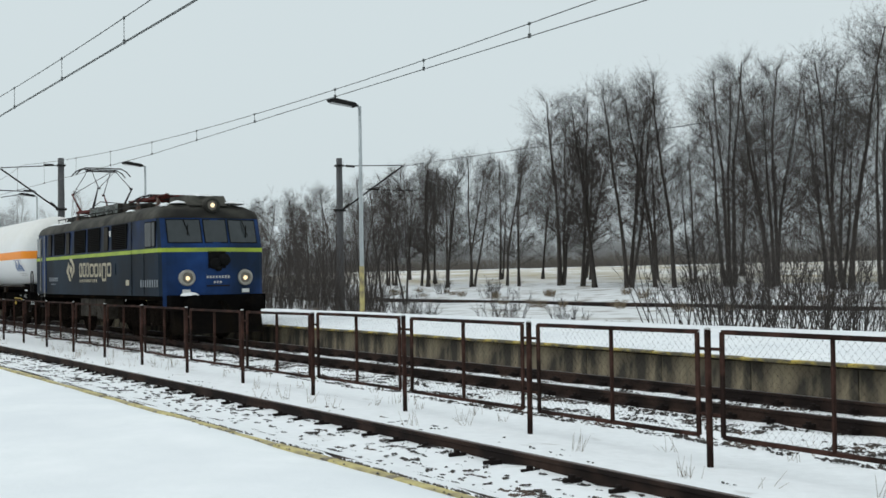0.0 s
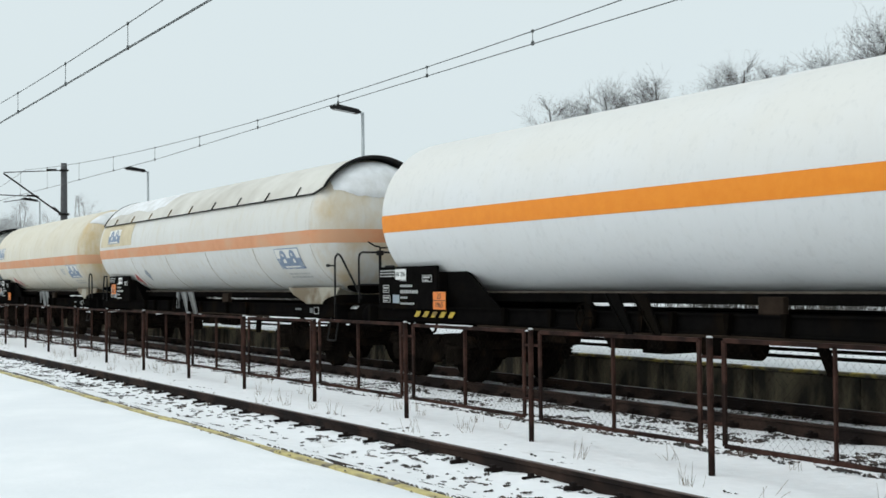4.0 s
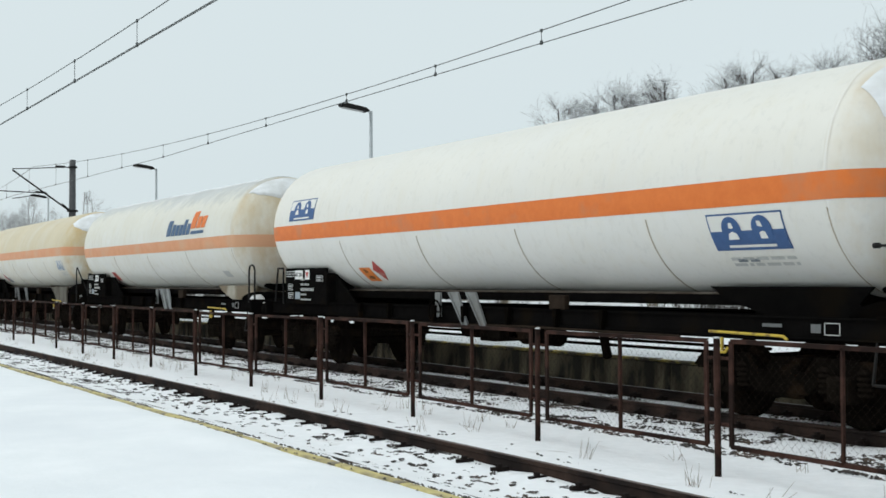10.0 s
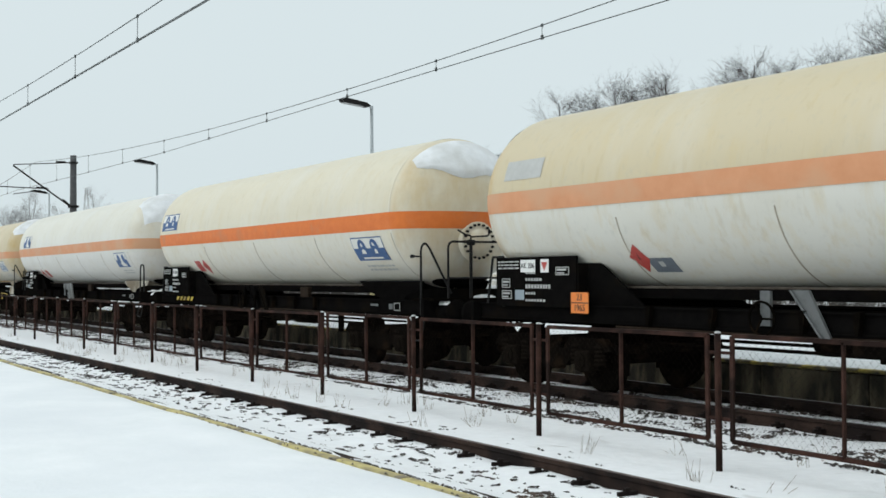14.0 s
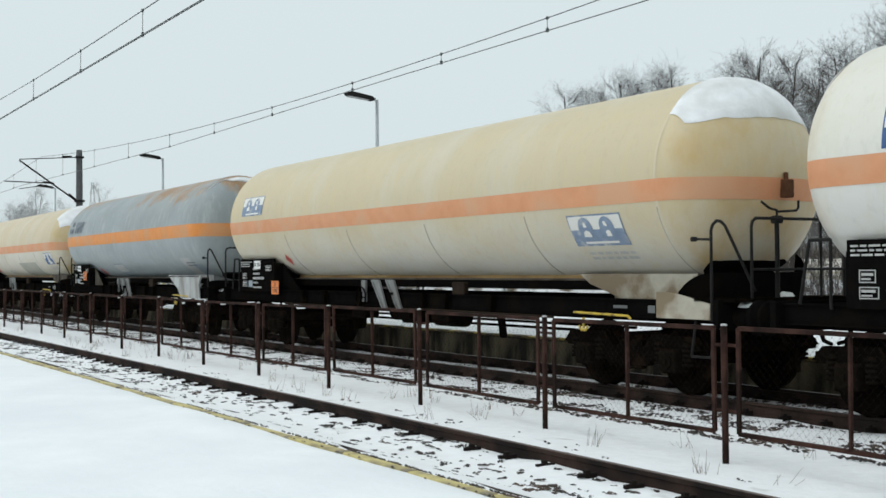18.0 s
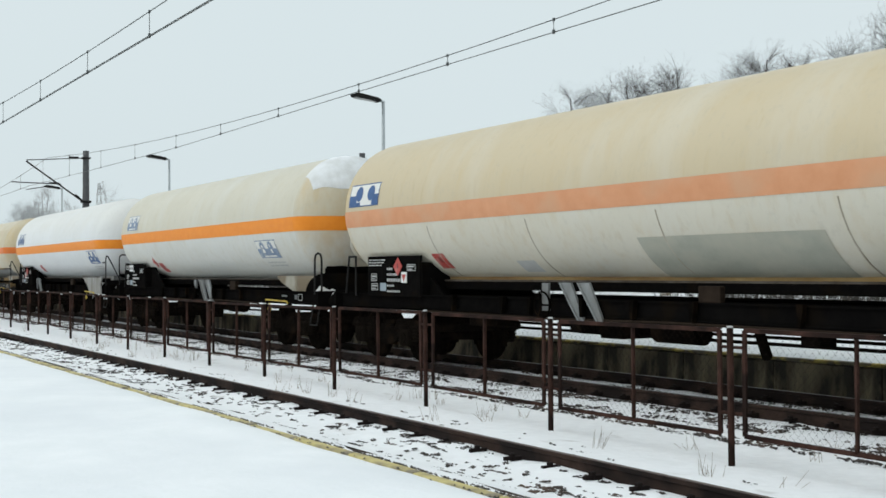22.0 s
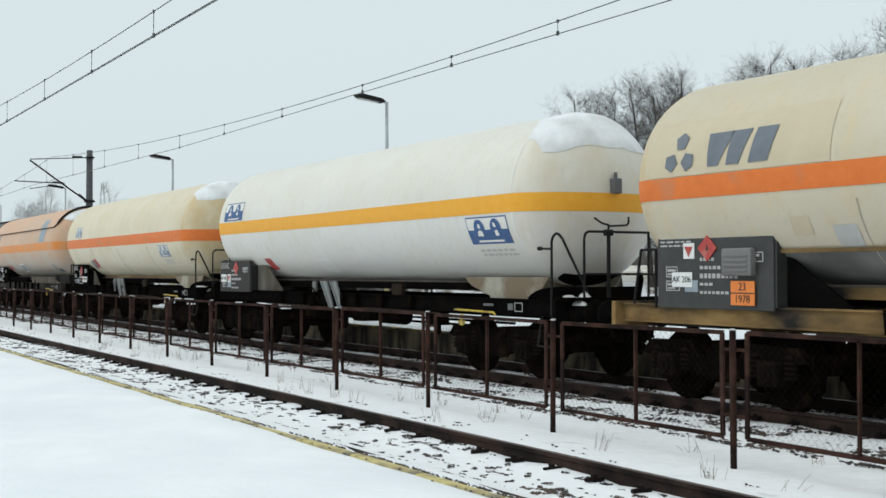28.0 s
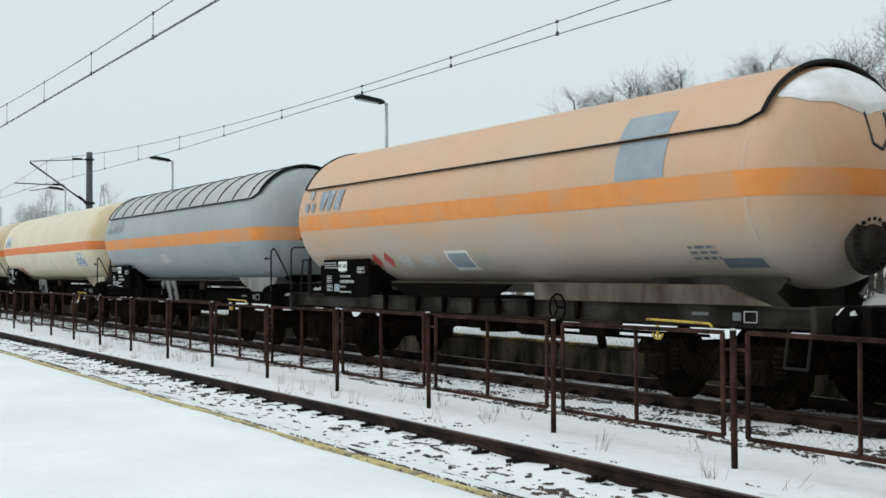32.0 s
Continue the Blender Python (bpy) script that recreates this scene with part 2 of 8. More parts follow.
YELLOW_PALE = surface("pale yellow paint", (0.55, 0.47, 0.20), (0.46, 0.38, 0.14), 6, 0.7, bump=0.3, dist=0.004, c3=(0.20, 0.17, 0.11), scale3=3.2, amount3=0.42, edge3=0.2)
FENCE_RUST = surface("rusty fence steel", (0.034, 0.018, 0.014), (0.072, 0.036, 0.028), 12, 0.8, 0.0, 0.3, 0.004, c3=(0.02, 0.012, 0.010), scale3=2.0, spec=0.06)
FENCE_CAP = surface("bleached post cap", (0.4, 0.4, 0.4), (0.55, 0.55, 0.55), 9, 0.7)
WIRE = surface("fence wire", (0.014, 0.010, 0.008), (0.026, 0.019, 0.015), 20, 0.9, 0.0, 0, spec=0.03)
CABLE = surface("copper cable", (0.05, 0.055, 0.055), (0.09, 0.1, 0.1), 5, 0.5, 0.5, 0)
STEEL_DARK = surface("dark steel", (0.012, 0.012, 0.012), (0.024, 0.022, 0.021), 8, 0.7, 0.0, 0.2, 0.003, spec=0.1)
GALV = surface("galvanised steel", (0.36, 0.39, 0.40), (0.46, 0.49, 0.50), 7, 0.5, 0.3, 0.1, 0.003)
BLACK = surface("black frame paint", (0.004, 0.0038, 0.0038), (0.007, 0.0065, 0.006), 6, 0.85, bump=0.2, dist=0.004, c3=(0.009, 0.007, 0.005), scale3=1.2, amount3=0.3, spec=0.0)
AXLE = surface("dusty axle box", (0.006, 0.0048, 0.0038), (0.014, 0.011, 0.0085), 7, 0.9, bump=0.3, dist=0.006, c3=(0.008, 0.0065, 0.005), scale3=4, amount3=0.4, spec=0.0)
GRIME = surface("greasy bogie", (0.0028, 0.0024, 0.002), (0.006, 0.005, 0.004), 7, 0.9, bump=0.4, dist=0.008, c3=(0.013, 0.0085, 0.0055), scale3=2.5, amount3=0.3, spec=0.0)
BARK = surface("bark", (0.026, 0.021, 0.017), (0.052, 0.042, 0.036), 4, 0.9, bump=0.5, dist=0.02, stretch=(1, 1, 0.3), per_object=0.15)
TWIG = surface("twigs", (0.036, 0.03, 0.026), (0.068, 0.056, 0.05), 2, 0.9, bump=0, per_object=0.2)
# distance haze is painted here: paler tones for far trees, pylon, woodland, hedge
FAR_TWIG = surface("haze-paled grey", (0.26, 0.26, 0.26), (0.34, 0.34, 0.335), 1, 0.9, bump=0, per_object=0.15)
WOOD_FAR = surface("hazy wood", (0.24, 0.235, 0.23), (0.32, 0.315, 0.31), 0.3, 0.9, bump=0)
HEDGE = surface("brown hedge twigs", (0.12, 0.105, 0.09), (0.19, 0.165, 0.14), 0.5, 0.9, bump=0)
STALK = surface("dry stalks", (0.16, 0.12, 0.08), (0.26, 0.2, 0.13), 3, 0.9, bump=0)
WHITE = surface("white lettering", (0.7, 0.7, 0.68), (0.8, 0.8, 0.78), 9, 0.6, bump=0)
RED = surface("hazard red", (0.38, 0.04, 0.035), (0.47, 0.06, 0.045), 8, 0.55, bump=0, c3=(0.42, 0.16, 0.13), scale3=6, amount3=0.3)
RED_DARK = surface("dark red print", (0.16, 0.02, 0.018), (0.22, 0.03, 0.025), 8, 0.55, bump=0)
HAZARD = surface("hazard orange", (0.72, 0.19, 0.03), (0.8, 0.24, 0.04), 8, 0.5, bump=0)
INK = surface("black ink", (0.015, 0.015, 0.016), (0.03, 0.03, 0.03), 8, 0.6, bump=0)
BLUE_INK = surface("blue emblem", (0.028, 0.08, 0.21), (0.042, 0.11, 0.27), 8, 0.55, bump=0)
BLUE_OLD = surface("faded blue emblem", (0.16, 0.22, 0.32), (0.24, 0.3, 0.4), 6, 0.6, bump=0, c3=(0.5, 0.5, 0.48), scale3=3, amount3=0.3)
GREY_PATCH = surface("grey repainted patch", (0.22, 0.27, 0.31), (0.29, 0.34, 0.37), 3, 0.55, bump=0)

# ---- the ground: one sheet, out to the horizon ----
def ground_z(y):
    stops = [(-400, -0.3), (3.6, -0.1), (4.3, 0.03), (5.05, 0.025), (5.3, -0.10), (5.6, -0.135), (6.40, -0.125), (6.58, -0.125), (7.0, -0.15), (7.9, -0.19), (9.0, -0.22), (10.2, -0.2), (10.8, -0.17), (12.5, -0.17), (13.6, -0.2),
             (20.0, -0.2), (24, -0.1), (36, -0.1), (40.2, 0.0), (42, 0.25), (48, 0.55), (58, 0.8), (75, 1.7), (110, 2.7), (160, 3.0), (3000, 3.0)]
    for (a, za), (b, zb) in zip(stops, stops[1:]):
        if y <= b:
            k = (y - a) / (b - a)
            return za + (zb - za) * k
    return stops[-1][1]


def build_ground():
    xs = [-3000, -1500, -700, -400, -300] + [-220 + 4 * i for i in range(45)] + [-40 + 0.5 * i for i in range(76)] + [0, 6, 15, 40, 120, 400, 1500, 3000]
    ys = [-3000, -400, -60, 0, 3.3, 3.6, 4.0] + [4.3 + 0.3 * i for i in range(32)] + [14, 16, 19.5, 20.5] + [22 + 2 * i for i in range(26)] + [78, 85, 95, 105, 115, 130, 160, 240, 400, 900, 3000]
    g = []
    for y in ys:
        row = []
        for x in xs:
            z = ground_z(y)
            if 4 < y < 14:
                z += 0.035 * noise.noise((x * 1.3, y * 1.7, 0)) + 0.02 * noise.noise((x * 4, y * 4, 3))
            elif y >= 20:
                z += 0.16 * noise.noise((x * 0.12, y * 0.12, 1)) + 0.05 * noise.noise((x * 0.7, y * 0.7, 2))
            row.append((x, y, z))
        g.append(row)
    me = Mesh().sheet(g)
    w = len(xs) - 1
    for k in range(len(me.f)):
        y = ys[k // w]
        me.m[k] = 0 if y < 19 else (1 if y < 60 else (2 if y < 100 else 1))
    ob = part("ground", me, [SNOW_TRACK, SNOW_FIELD, GRASS_FIELD])
    tagged(ob, "snow-covered ground with dark ballast and dead grass showing through", "ground", kind="structure")


build_ground()


# ---- tracks ----
RAIL = [(-0.075, -0.172), (0.075, -0.172), (0.075, -0.16), (0.012, -0.14), (0.009, -0.045), (0.036, -0.035), (0.036, -0.006), (0.028, 0.0), (-0.028, 0.0), (-0.036, -0.006), (-0.036, -0.035), (-0.009, -0.045), (-0.012, -0.14), (-0.075, -0.16)]


def build_rail(y, name, label, x0=-420.0, x1=90.0, head=RAIL_HEAD):
    me = Mesh()
    n = len(RAIL)
    vs = [(x, y + u, w) for x in (x0, x1) for u, w in RAIL]
    me.add(vs, [(i, (i + 1) % n, n + (i + 1) % n, n + i) for i in range(n)])
    me.m[7] = 1
    me.add(vs[:n], [tuple(range(n))])
    ob = part(name, me, [RUST_RAIL, head])
    tagged(ob, label, "rail", kind="structure")
    return ob


NEAR_Y, FAR_Y, GAUGE = 5.74, 11.65, 1.507
near_rail = build_rail(NEAR_Y + GAUGE / 2, "rail_1", "rusty brown steel rail of the near track in snow", head=OLD_HEAD)
hid_rail = build_rail(NEAR_Y - GAUGE / 2, "rail_2", "rusty steel rail close under the platform edge", head=RUST_RAIL)
far_rail_a = build_rail(FAR_Y - GAUGE / 2, "rail_3", "dark rail of the far track under the train")
far_rail_b = build_rail(FAR_Y + GAUGE / 2, "rail_4", "dark rail of the far track beside the concrete platform")


def build_sleepers(yc, key, count, x1, label):
    def make():
        me = Mesh()
        me.prism([(-0.13, -0.33), (0.13, -0.33), (0.11, -0.155), (-0.11, -0.155)], -1.25, 1.25)
        return me.data("sleeper", [CONCRETE_MAST])
    me = stored("sleeper", make)
    bed = thing(key, label, "sleepers", kind="structure")
    for i in range(count):
        part("sleeper", me, None, bed, m=pose(x1 - 0.62 * i, yc, -0.075 + jit(0.008), 0, 0, jit(0.6)))


def build_fasteners(rail, y, count, x1):
    """Bolted rail fastenings, a pair of dark lumps at every sleeper."""
    def make():
        me = Mesh()
        for q in (-1, 1):
            me.box((0, q * 0.10, -0.125), (0.05, 0.10, 0.05))
            me.box((0, q * 0.18, -0.115), (0.035, 0.12, 0.035))
            me.tube((0, q * 0.15, -0.16), (0, q * 0.15, -0.07), 0.016, n=6)
            me.box((0, q * 0.15, -0.085), (0.045, 0.045, 0.03))
        return me.data("fastening", [RUST_RAIL])
    me = stored("fastening", make)
    for i in range(count):
        part("fastening", me, None, rail, m=pose(x1 - 0.62 * i, y, 0))


build_sleepers(NEAR_Y, "sleepers_1", 70, -2.0, "snowed-in sleepers of the near track")
build_sleepers(FAR_Y, "sleepers_2", 90, -2.0, "snowed-in sleepers of the far track")
build_fasteners(near_rail, NEAR_Y + GAUGE / 2, 70, -2.0)
build_fasteners(far_rail_a, FAR_Y - GAUGE / 2, 60, -2.0)
build_fasteners(far_rail_b, FAR_Y + GAUGE / 2, 60, -2.0)


def build_stones():
    """Loose ballast that shows through the snow, thickest in patches and along the far rails."""
    rnd = random.Random(5)
    me = Mesh()

    def stone(x, y, z, s):
        m = Matrix.Rotation(rnd.uniform(0, 6.3), 3, "Z")
        a, b, c = s * rnd.uniform(0.7, 1.8), s * rnd.uniform(0.45, 1.0), s * rnd.uniform(0.3, 0.65)
        vs = [m @ Vector(p) + Vector((x, y, z)) for p in ((a, 0, 0), (0, b, 0), (-a, 0, 0), (0, -b, 0), (0.2 * a, 0.1 * b, c), (0, 0, -c))]
        me.add(vs, [(0, 1, 4), (1, 2, 4), (2, 3, 4), (3, 0, 4), (1, 0, 5), (2, 1, 5), (3, 2, 5), (0, 3, 5)])

    tries = [(60000, 5.25, 6.42, -45, -4, 0.25), (14000, 6.56, 7.6, -45, -4, 0.42), (22000, 9.3, 10.75, -60, -5, 0.0), (16000, 11.0, 12.3, -60, -6, 0.15), (7000, 12.6, 13.3, -60, -6, 0.12)]
    for count, y0, y1, x0, x1, cut in tries:
        for _ in range(count):
            x, y = x1 + (x0 - x1) * rnd.random() ** 1.5, rnd.uniform(y0, y1)
            if (noise.noise((x * 0.8, y * 2.4, 4)) + 0.6 * noise.noise((x * 2.6, y * 6.0, 9)) if y > 8 else 0.5 * noise.noise((x * 1.5, y * 2.2, 4)) + 0.8 * noise.noise((x * 6.5, y * 11.0, 9))) > cut:
                stone(x, y, ground_z(y) + 0.035 * noise.noise((x * 1.3, y * 1.7, 0)) + 0.02 * noise.noise((x * 4, y * 4, 3)) + 0.004, rnd.uniform(0.010, 0.034) if y > 8 else rnd.uniform(0.008, 0.024))
    ob = part("ballast", me, [STONE])
    tagged(ob, "loose dark ballast stones showing through the snow", "ballast", kind="stuff")


build_stones()


def snow_lump(cx, cy, z, w, d, h, seed):
    """A soft uneven heap of snow with a flat foot."""
    g, n = [], 8
    for j in range(n + 1):
        row = []
        for i in range(n + 1):
            u, v = -1 + 2 * i / n, -1 + 2 * j / n
            e = 1 + 0.35 * noise.noise((u * 1.3 + seed, v * 1.3, seed * 0.7))
            k = max(0.0, (1 - u * u)) ** 0.5 * max(0.0, (1 - v * v)) ** 0.5
            row.append((cx + w / 2 * u * e * (1 - 0.25 * v * v), cy + d / 2 * v * e * (1 - 0.25 * u * u), z + h * k * (1 + 0.5 * noise.noise((u * 2 + seed, v * 2, 4)))))
        g.append(row)
    return Mesh().sheet(g)


# ---- platforms ----
def build_near_platform():
    rnd = random.Random(3)
    base = thing("platform_1", "snow-covered low platform with a worn yellow edge", "platform", kind="structure")
    xs = [-400, -200, -90] + [-60 + 0.5 * i for i in range(128)] + [8, 30, 90]
    ys = [-60, -20, -6, -2] + [-1 + 0.25 * i for i in range(19)] + [3.7, 3.8, 3.91]
    g = []
    for y in ys:
        row = []
        for x in xs:
            z = 0.345 + 0.018 * noise.noise((x * 0.5, y * 0.7, 7)) + 0.010 * noise.noise((x * 2.1, y * 2.3, 3))
            if y > 3.65:
                z -= (y - 3.65) * 0.16
            yy = y + (0.035 * noise.noise((x * 1.1, 0, 5)) + 0.02 * noise.noise((x * 4.1, 0, 5)) if y > 3.6 else 0)
            row.append((x, yy, z))
        g.append(row)
    part("snow_cover", Mesh().sheet(g), [SNOW], base)
    part("wall", Mesh().box((-155, 1.95, -0.09), (490, 3.9, 0.72)), [CONCRETE], base)
    slab = Mesh().box((0, 0, 0), (0.985, 0.085, 0.05), bev=0.01).data("edge_slab", [YELLOW_PALE])
    for i in range(90):
        part("edge_slab", slab, None, base, m=pose(-1.5 - i, 3.94 + rnd.uniform(-0.006, 0.006), 0.292 + rnd.uniform(-0.005, 0.005), 0, 0, rnd.uniform(-0.25, 0.25)))
    part("edge_line", Mesh().box((-240, 3.94, 0.29), (300, 0.085, 0.05)), [YELLOW_PALE], base)
    # dirt and crumbs along the slabs' outer edge
    dirt = Mesh()
    for i in range(2600):
        x = -4 - 56 * rnd.random() ** 1.6
        k = noise.noise((x * 0.7, 2, 8)) + 0.5 * noise.noise((x * 3.0, 5, 8))
        if k < -0.35:
            continue
        y, r = 3.978 + abs(rnd.gauss(0, 0.012)), rnd.uniform(0.005, 0.015)
        if rnd.random() < 0.08:
            y = 3.90 - abs(rnd.gauss(0, 0.02))
        dirt.add([(x - 1.8 * r, y, 0.318), (x, y - r, 0.316), (x + 1.8 * r, y, 0.318), (x, y + r, 0.31), (x, y, 0.322 + r * 0.6)], [(0, 1, 4), (1, 2, 4), (2, 3, 4), (3, 0, 4)])
    tagged(part("edge_dirt", dirt, [STONE], base, "dark dirt crumbs along the platform edge"), kind="stuff")


def build_far_platform():
    rnd = random.Random(8)
    base = thing("platform_2", "snow-covered platform with a stained concrete retaining wall and yellow edge", "platform", kind="structure")
    xs = [-420, -250, -140] + [-100 + 2.0 * i for i in range(25)] + [-50 + 0.4 * i for i in range(125)] + [6, 30, 90]
    ys = [13.31, 13.36, 13.5, 13.65] + [14 + 0.75 * i for i in range(8)] + [19.6, 19.9, 20.15]
    g = []
    for y in ys:
        row = []
        for x in xs:
            z = 0.392 + 0.02 * noise.noise((x * 0.4, y * 0.6, 17)) - (0.025 * (1 + noise.noise((x * 1.7, 3, 8))) if y < 13.45 else 0) + 0.05 * max(0, min(1, (y - 13.4) / 1.2))
            if y > 19.8:
                z -= (y - 19.8) * 0.7
            row.append((x, y + (0.05 * noise.noise((x * 0.9, 0, 2)) + 0.03 * noise.noise((x * 3.1, 0, 2)) if y < 13.6 else 0), z))
        g.append(row)
    part("snow_cover", Mesh().sheet(g), [SNOW], base)
    part("core", Mesh().box((-165, 16.9, -0.05), (510, 6.4, 0.8)), [CONCRETE], base)
    wall = Mesh().box((0, 0, 0), (1.985, 0.12, 0.62), bev=0.012).data("wall_slab", [CONCRETE])
    edge = Mesh().box((0, 0, 0), (0.985, 0.42, 0.05), bev=0.012).data("edge_slab", [YELLOW])
    for i in range(60):
        part("wall_slab", wall, None, base, m=pose(-2.0 - 2 * i, 13.6 + rnd.uniform(-0.006, 0.006), -0.02, rnd.uniform(-0.4, 0.4)))
    for i in range(110):
        part("edge_slab", edge, None, base, m=pose(-1.5 - i, 13.52 + rnd.uniform(-0.01, 0.01), 0.352 + rnd.uniform(-0.004, 0.004), 0, 0, rnd.uniform(-0.3, 0.3)))
    part("edge_line", Mesh().box((-260, 13.55, 0.345), (300, 0.4, 0.07)), [YELLOW], base)


build_near_platform()
build_far_platform()


# ---- fence between the tracks ----
FENCE_Y, FENCE_STEP = 8.14, 2.935


def fence_post():
    me = Mesh()
    me.tube((0, 0, -0.35), (0, 0, 1.12), 0.032, n=10)
    return me.data("post", [FENCE_RUST])


def panel_bar(x0, z0, x1, z1, w, t=0.012):
    """An angle iron between two points of the panel's plane."""
    me = Mesh()
    d = Vector((x1 - x0, 0, z1 - z0))
    ln = d.length
    m = Matrix.Translation(((x0 + x1) / 2, 0, (z0 + z1) / 2)) @ Matrix.Rotation(-math.atan2(d.z, d.x), 4, "Y")
    me.box((0, 0, 0), (ln, t * 2.2, w), m=None)
    me.box((0, 0.018, w / 2 - t / 2), (ln, 0.036, t))
    me.v = [tuple(m @ Vector(p)) for p in me.v]
    return me


def fence_net(width, z0, z1, step=0.085, r=0.0009):
    """Chain-link netting: wires that lean both ways."""
    me = Mesh()
    h = z1 - z0
    for s in (-1, 1):
        x = -width / 2 - h
        while x < width / 2 + h:
            a, b = x, x + h
            p, q = (a, z0), (b, z1)
            if s < 0:
                p, q = (b, z0), (a, z1)
            lo, hi = -width / 2, width / 2
            (xa, za), (xb, zb) = p, q
            t0, t1 = 0.0, 1.0
            dx = xb - xa
            ta, tb = (lo - xa) / dx, (hi - xa) / dx
            t0, t1 = max(t0, min(ta, tb)), min(t1, max(ta, tb))
            if t1 - t0 > 0.01:
                me.tube((xa + dx * t0, s * 0.004, za + h * t0), (xa + dx * t1, s * 0.004, za + h * t1), r, n=3, caps=False)
            x += step
    return me.data("netting", [WIRE])


def build_fence():
    rnd = random.Random(2)
    post, net = fence_post(), fence_net(2.56, 0.11, 1.07)
    half, zl, zh = 1.305, 0.09, 1.09
    bars = [("top_bar", panel_bar(-half, zh, half, zh, 0.042)), ("bottom_bar", panel_bar(-half, zl, half, zl, 0.038)),
            ("side_bar", panel_bar(-half, zl, -half, zh, 0.045)), ("side_bar", panel_bar(half, zl, half, zh, 0.045)), ("middle_bar", panel_bar(0, zl, 0, zh, 0.024))]
    bars = [(n, q.data(n, [FENCE_RUST])) for n, q in bars]
    cap = Mesh().lathe([(1.115, 0.033), (1.128, 0.03), (1.134, 0.02), (1.136, 0.001)], 10, "z").data("cap", [FENCE_CAP])
    clip = Mesh().box((0, 0, 0), (0.34, 0.016, 0.03)).data("clip", [FENCE_RUST])
    for i in range(-3, 42):
        x = -8.36 - FENCE_STEP * i
        fz = thing("fence_panel", "rusty brown steel fence panel with chain-link netting and a round post", "fence", "fence panels between the tracks", pose(x, FENCE_Y, rnd.uniform(-0.012, 0.012), rnd.uniform(-0.5, 0.5), rnd.uniform(-0.25, 0.25)))
        part("post", post, None, fz)
        part("cap", cap, None, fz)
        mid = -FENCE_STEP / 2
        for n, q in bars:
            part(n, q, None, fz, m=pose(mid, 0.02, 0))
        part("netting", net, None, fz, m=pose(mid, 0.02, 0))
        for z in (0.93, 0.3):
            part("clip", clip, None, fz, m=pose(0, 0.02, z))


build_fence()


# ---- overhead line ----
def build_wire(name, pts, r, label):
    me = Mesh().pipe([Vector(p) for p in pts], r, 5)
    ob = part(name, me, [CABLE])
    tagged(ob, label, "cable", kind="structure")
    return ob


WIRE_X, WIRE_DZ = (-120, -90, -58, -48, -42, -36, -24, -12, 40), (0.0, -0.05, 0.18, 0.06, 0.0, -0.06, -0.01, 0.02, 0.02)


def build_overhead(y, xs_drop, contact_z, mid, low, k, stagger, twin):
    def yy(x):
        return y + stagger * math.cos((x - mid) / 60.0 * math.pi)
    xs = [40 - 2 * i for i in range(220)]

    def touch(x):
        """Height of the contact wire, slack before the support and lifted at it."""
        return contact_z + (float(np.interp(x, WIRE_X, WIRE_DZ)) if y > 8 else 0.0)

    def mess(x):
        d = (x - mid + 30) % 60 - 30
        return low + k * d * d
    build_wire("messenger_cable", [(x, yy(x), mess(x)) for x in xs], 0.009, "dark messenger cable of the overhead line")
    for dy in ((-0.03, 0.03) if twin else (0,)):
        build_wire("contact_wire", [(x, yy(x) + dy, touch(x) + (0.02 if dy > 0 else 0)) for x in xs], 0.0085, "dark contact wire over the track")
    for x in xs_drop:
        me = Mesh().tube((x, yy(x), mess(x)), (x, yy(x), touch(x)), 0.006, n=5).box((x, yy(x), touch(x) + 0.02), (0.05, 0.03, 0.07)).box((x, yy(x), mess(x)), (0.05, 0.025, 0.05))
        ob = part("dropper", me, [CABLE])
        tagged(ob, "thin dropper between messenger cable and contact wire", "cable", "droppers")


build_overhead(FAR_Y, [-8.6, -12.4, -16.0, -19.46, -23.27, -27.8, -32, -36, -40.5, -45, -50, -55, -60, -66, -72, -78], 5.64, -24, 5.80, 0.00115, 0.0, True)
build_overhead(5.6, [-10.6, -14.6, -18.65, -22.6, -26.7, -31, -35.5, -40], 5.46, -21, 5.86, 0.001, 0.0, True)


def build_mast(x, y, top, reach, wire_z, mess_z, base_z, label):
    mast = thing("overhead_mast", label, "mast", "overhead line masts", pose(x, y, 0))
    part("column", Mesh().lathe([(base_z - 0.4, 0.2), (top, 0.14), (top, 0.001)], 14, "z"), [CONCRETE_MAST], mast)
    s = 1 if reach > 0 else -1
    part("tie_rod", Mesh().tube((0, s * 0.12, top - 0.35), (0, reach, mess_z + 0.05), 0.022, n=8).tube((0, s * 0.35, top - 0.34), (0, s * 0.8, top - 0.35), 0.055, n=8), [STEEL_DARK], mast)
    part("strut", Mesh().tube((0, s * 0.12, top - 2.45), (0, reach, mess_z), 0.04, n=8).tube((0, s * 0.15, top - 2.42), (0, s * 0.5, top - 2.12), 0.06, n=8), [STEEL_DARK], mast)
    part("registration_arm", Mesh().tube((0, reach * 0.42, wire_z + 0.32), (0, reach * 1.25, wire_z + 0.36), 0.025, n=8).tube((0, reach * 0.55, wire_z + 0.24), (0, reach * 1.0, wire_z + 0.02), 0.018, n=8).tube((0, reach * 0.45, wire_z + 0.34), (0, reach * 0.62, wire_z + 0.36), 0.05, n=8), [STEEL_DARK], mast)
    part("clamp", Mesh().box((0, 0, top - 0.35), (0.36, 0.36, 0.08)).box((0, 0, top - 2.44), (0.42, 0.42, 0.1)), [STEEL_DARK], mast)
    return mast


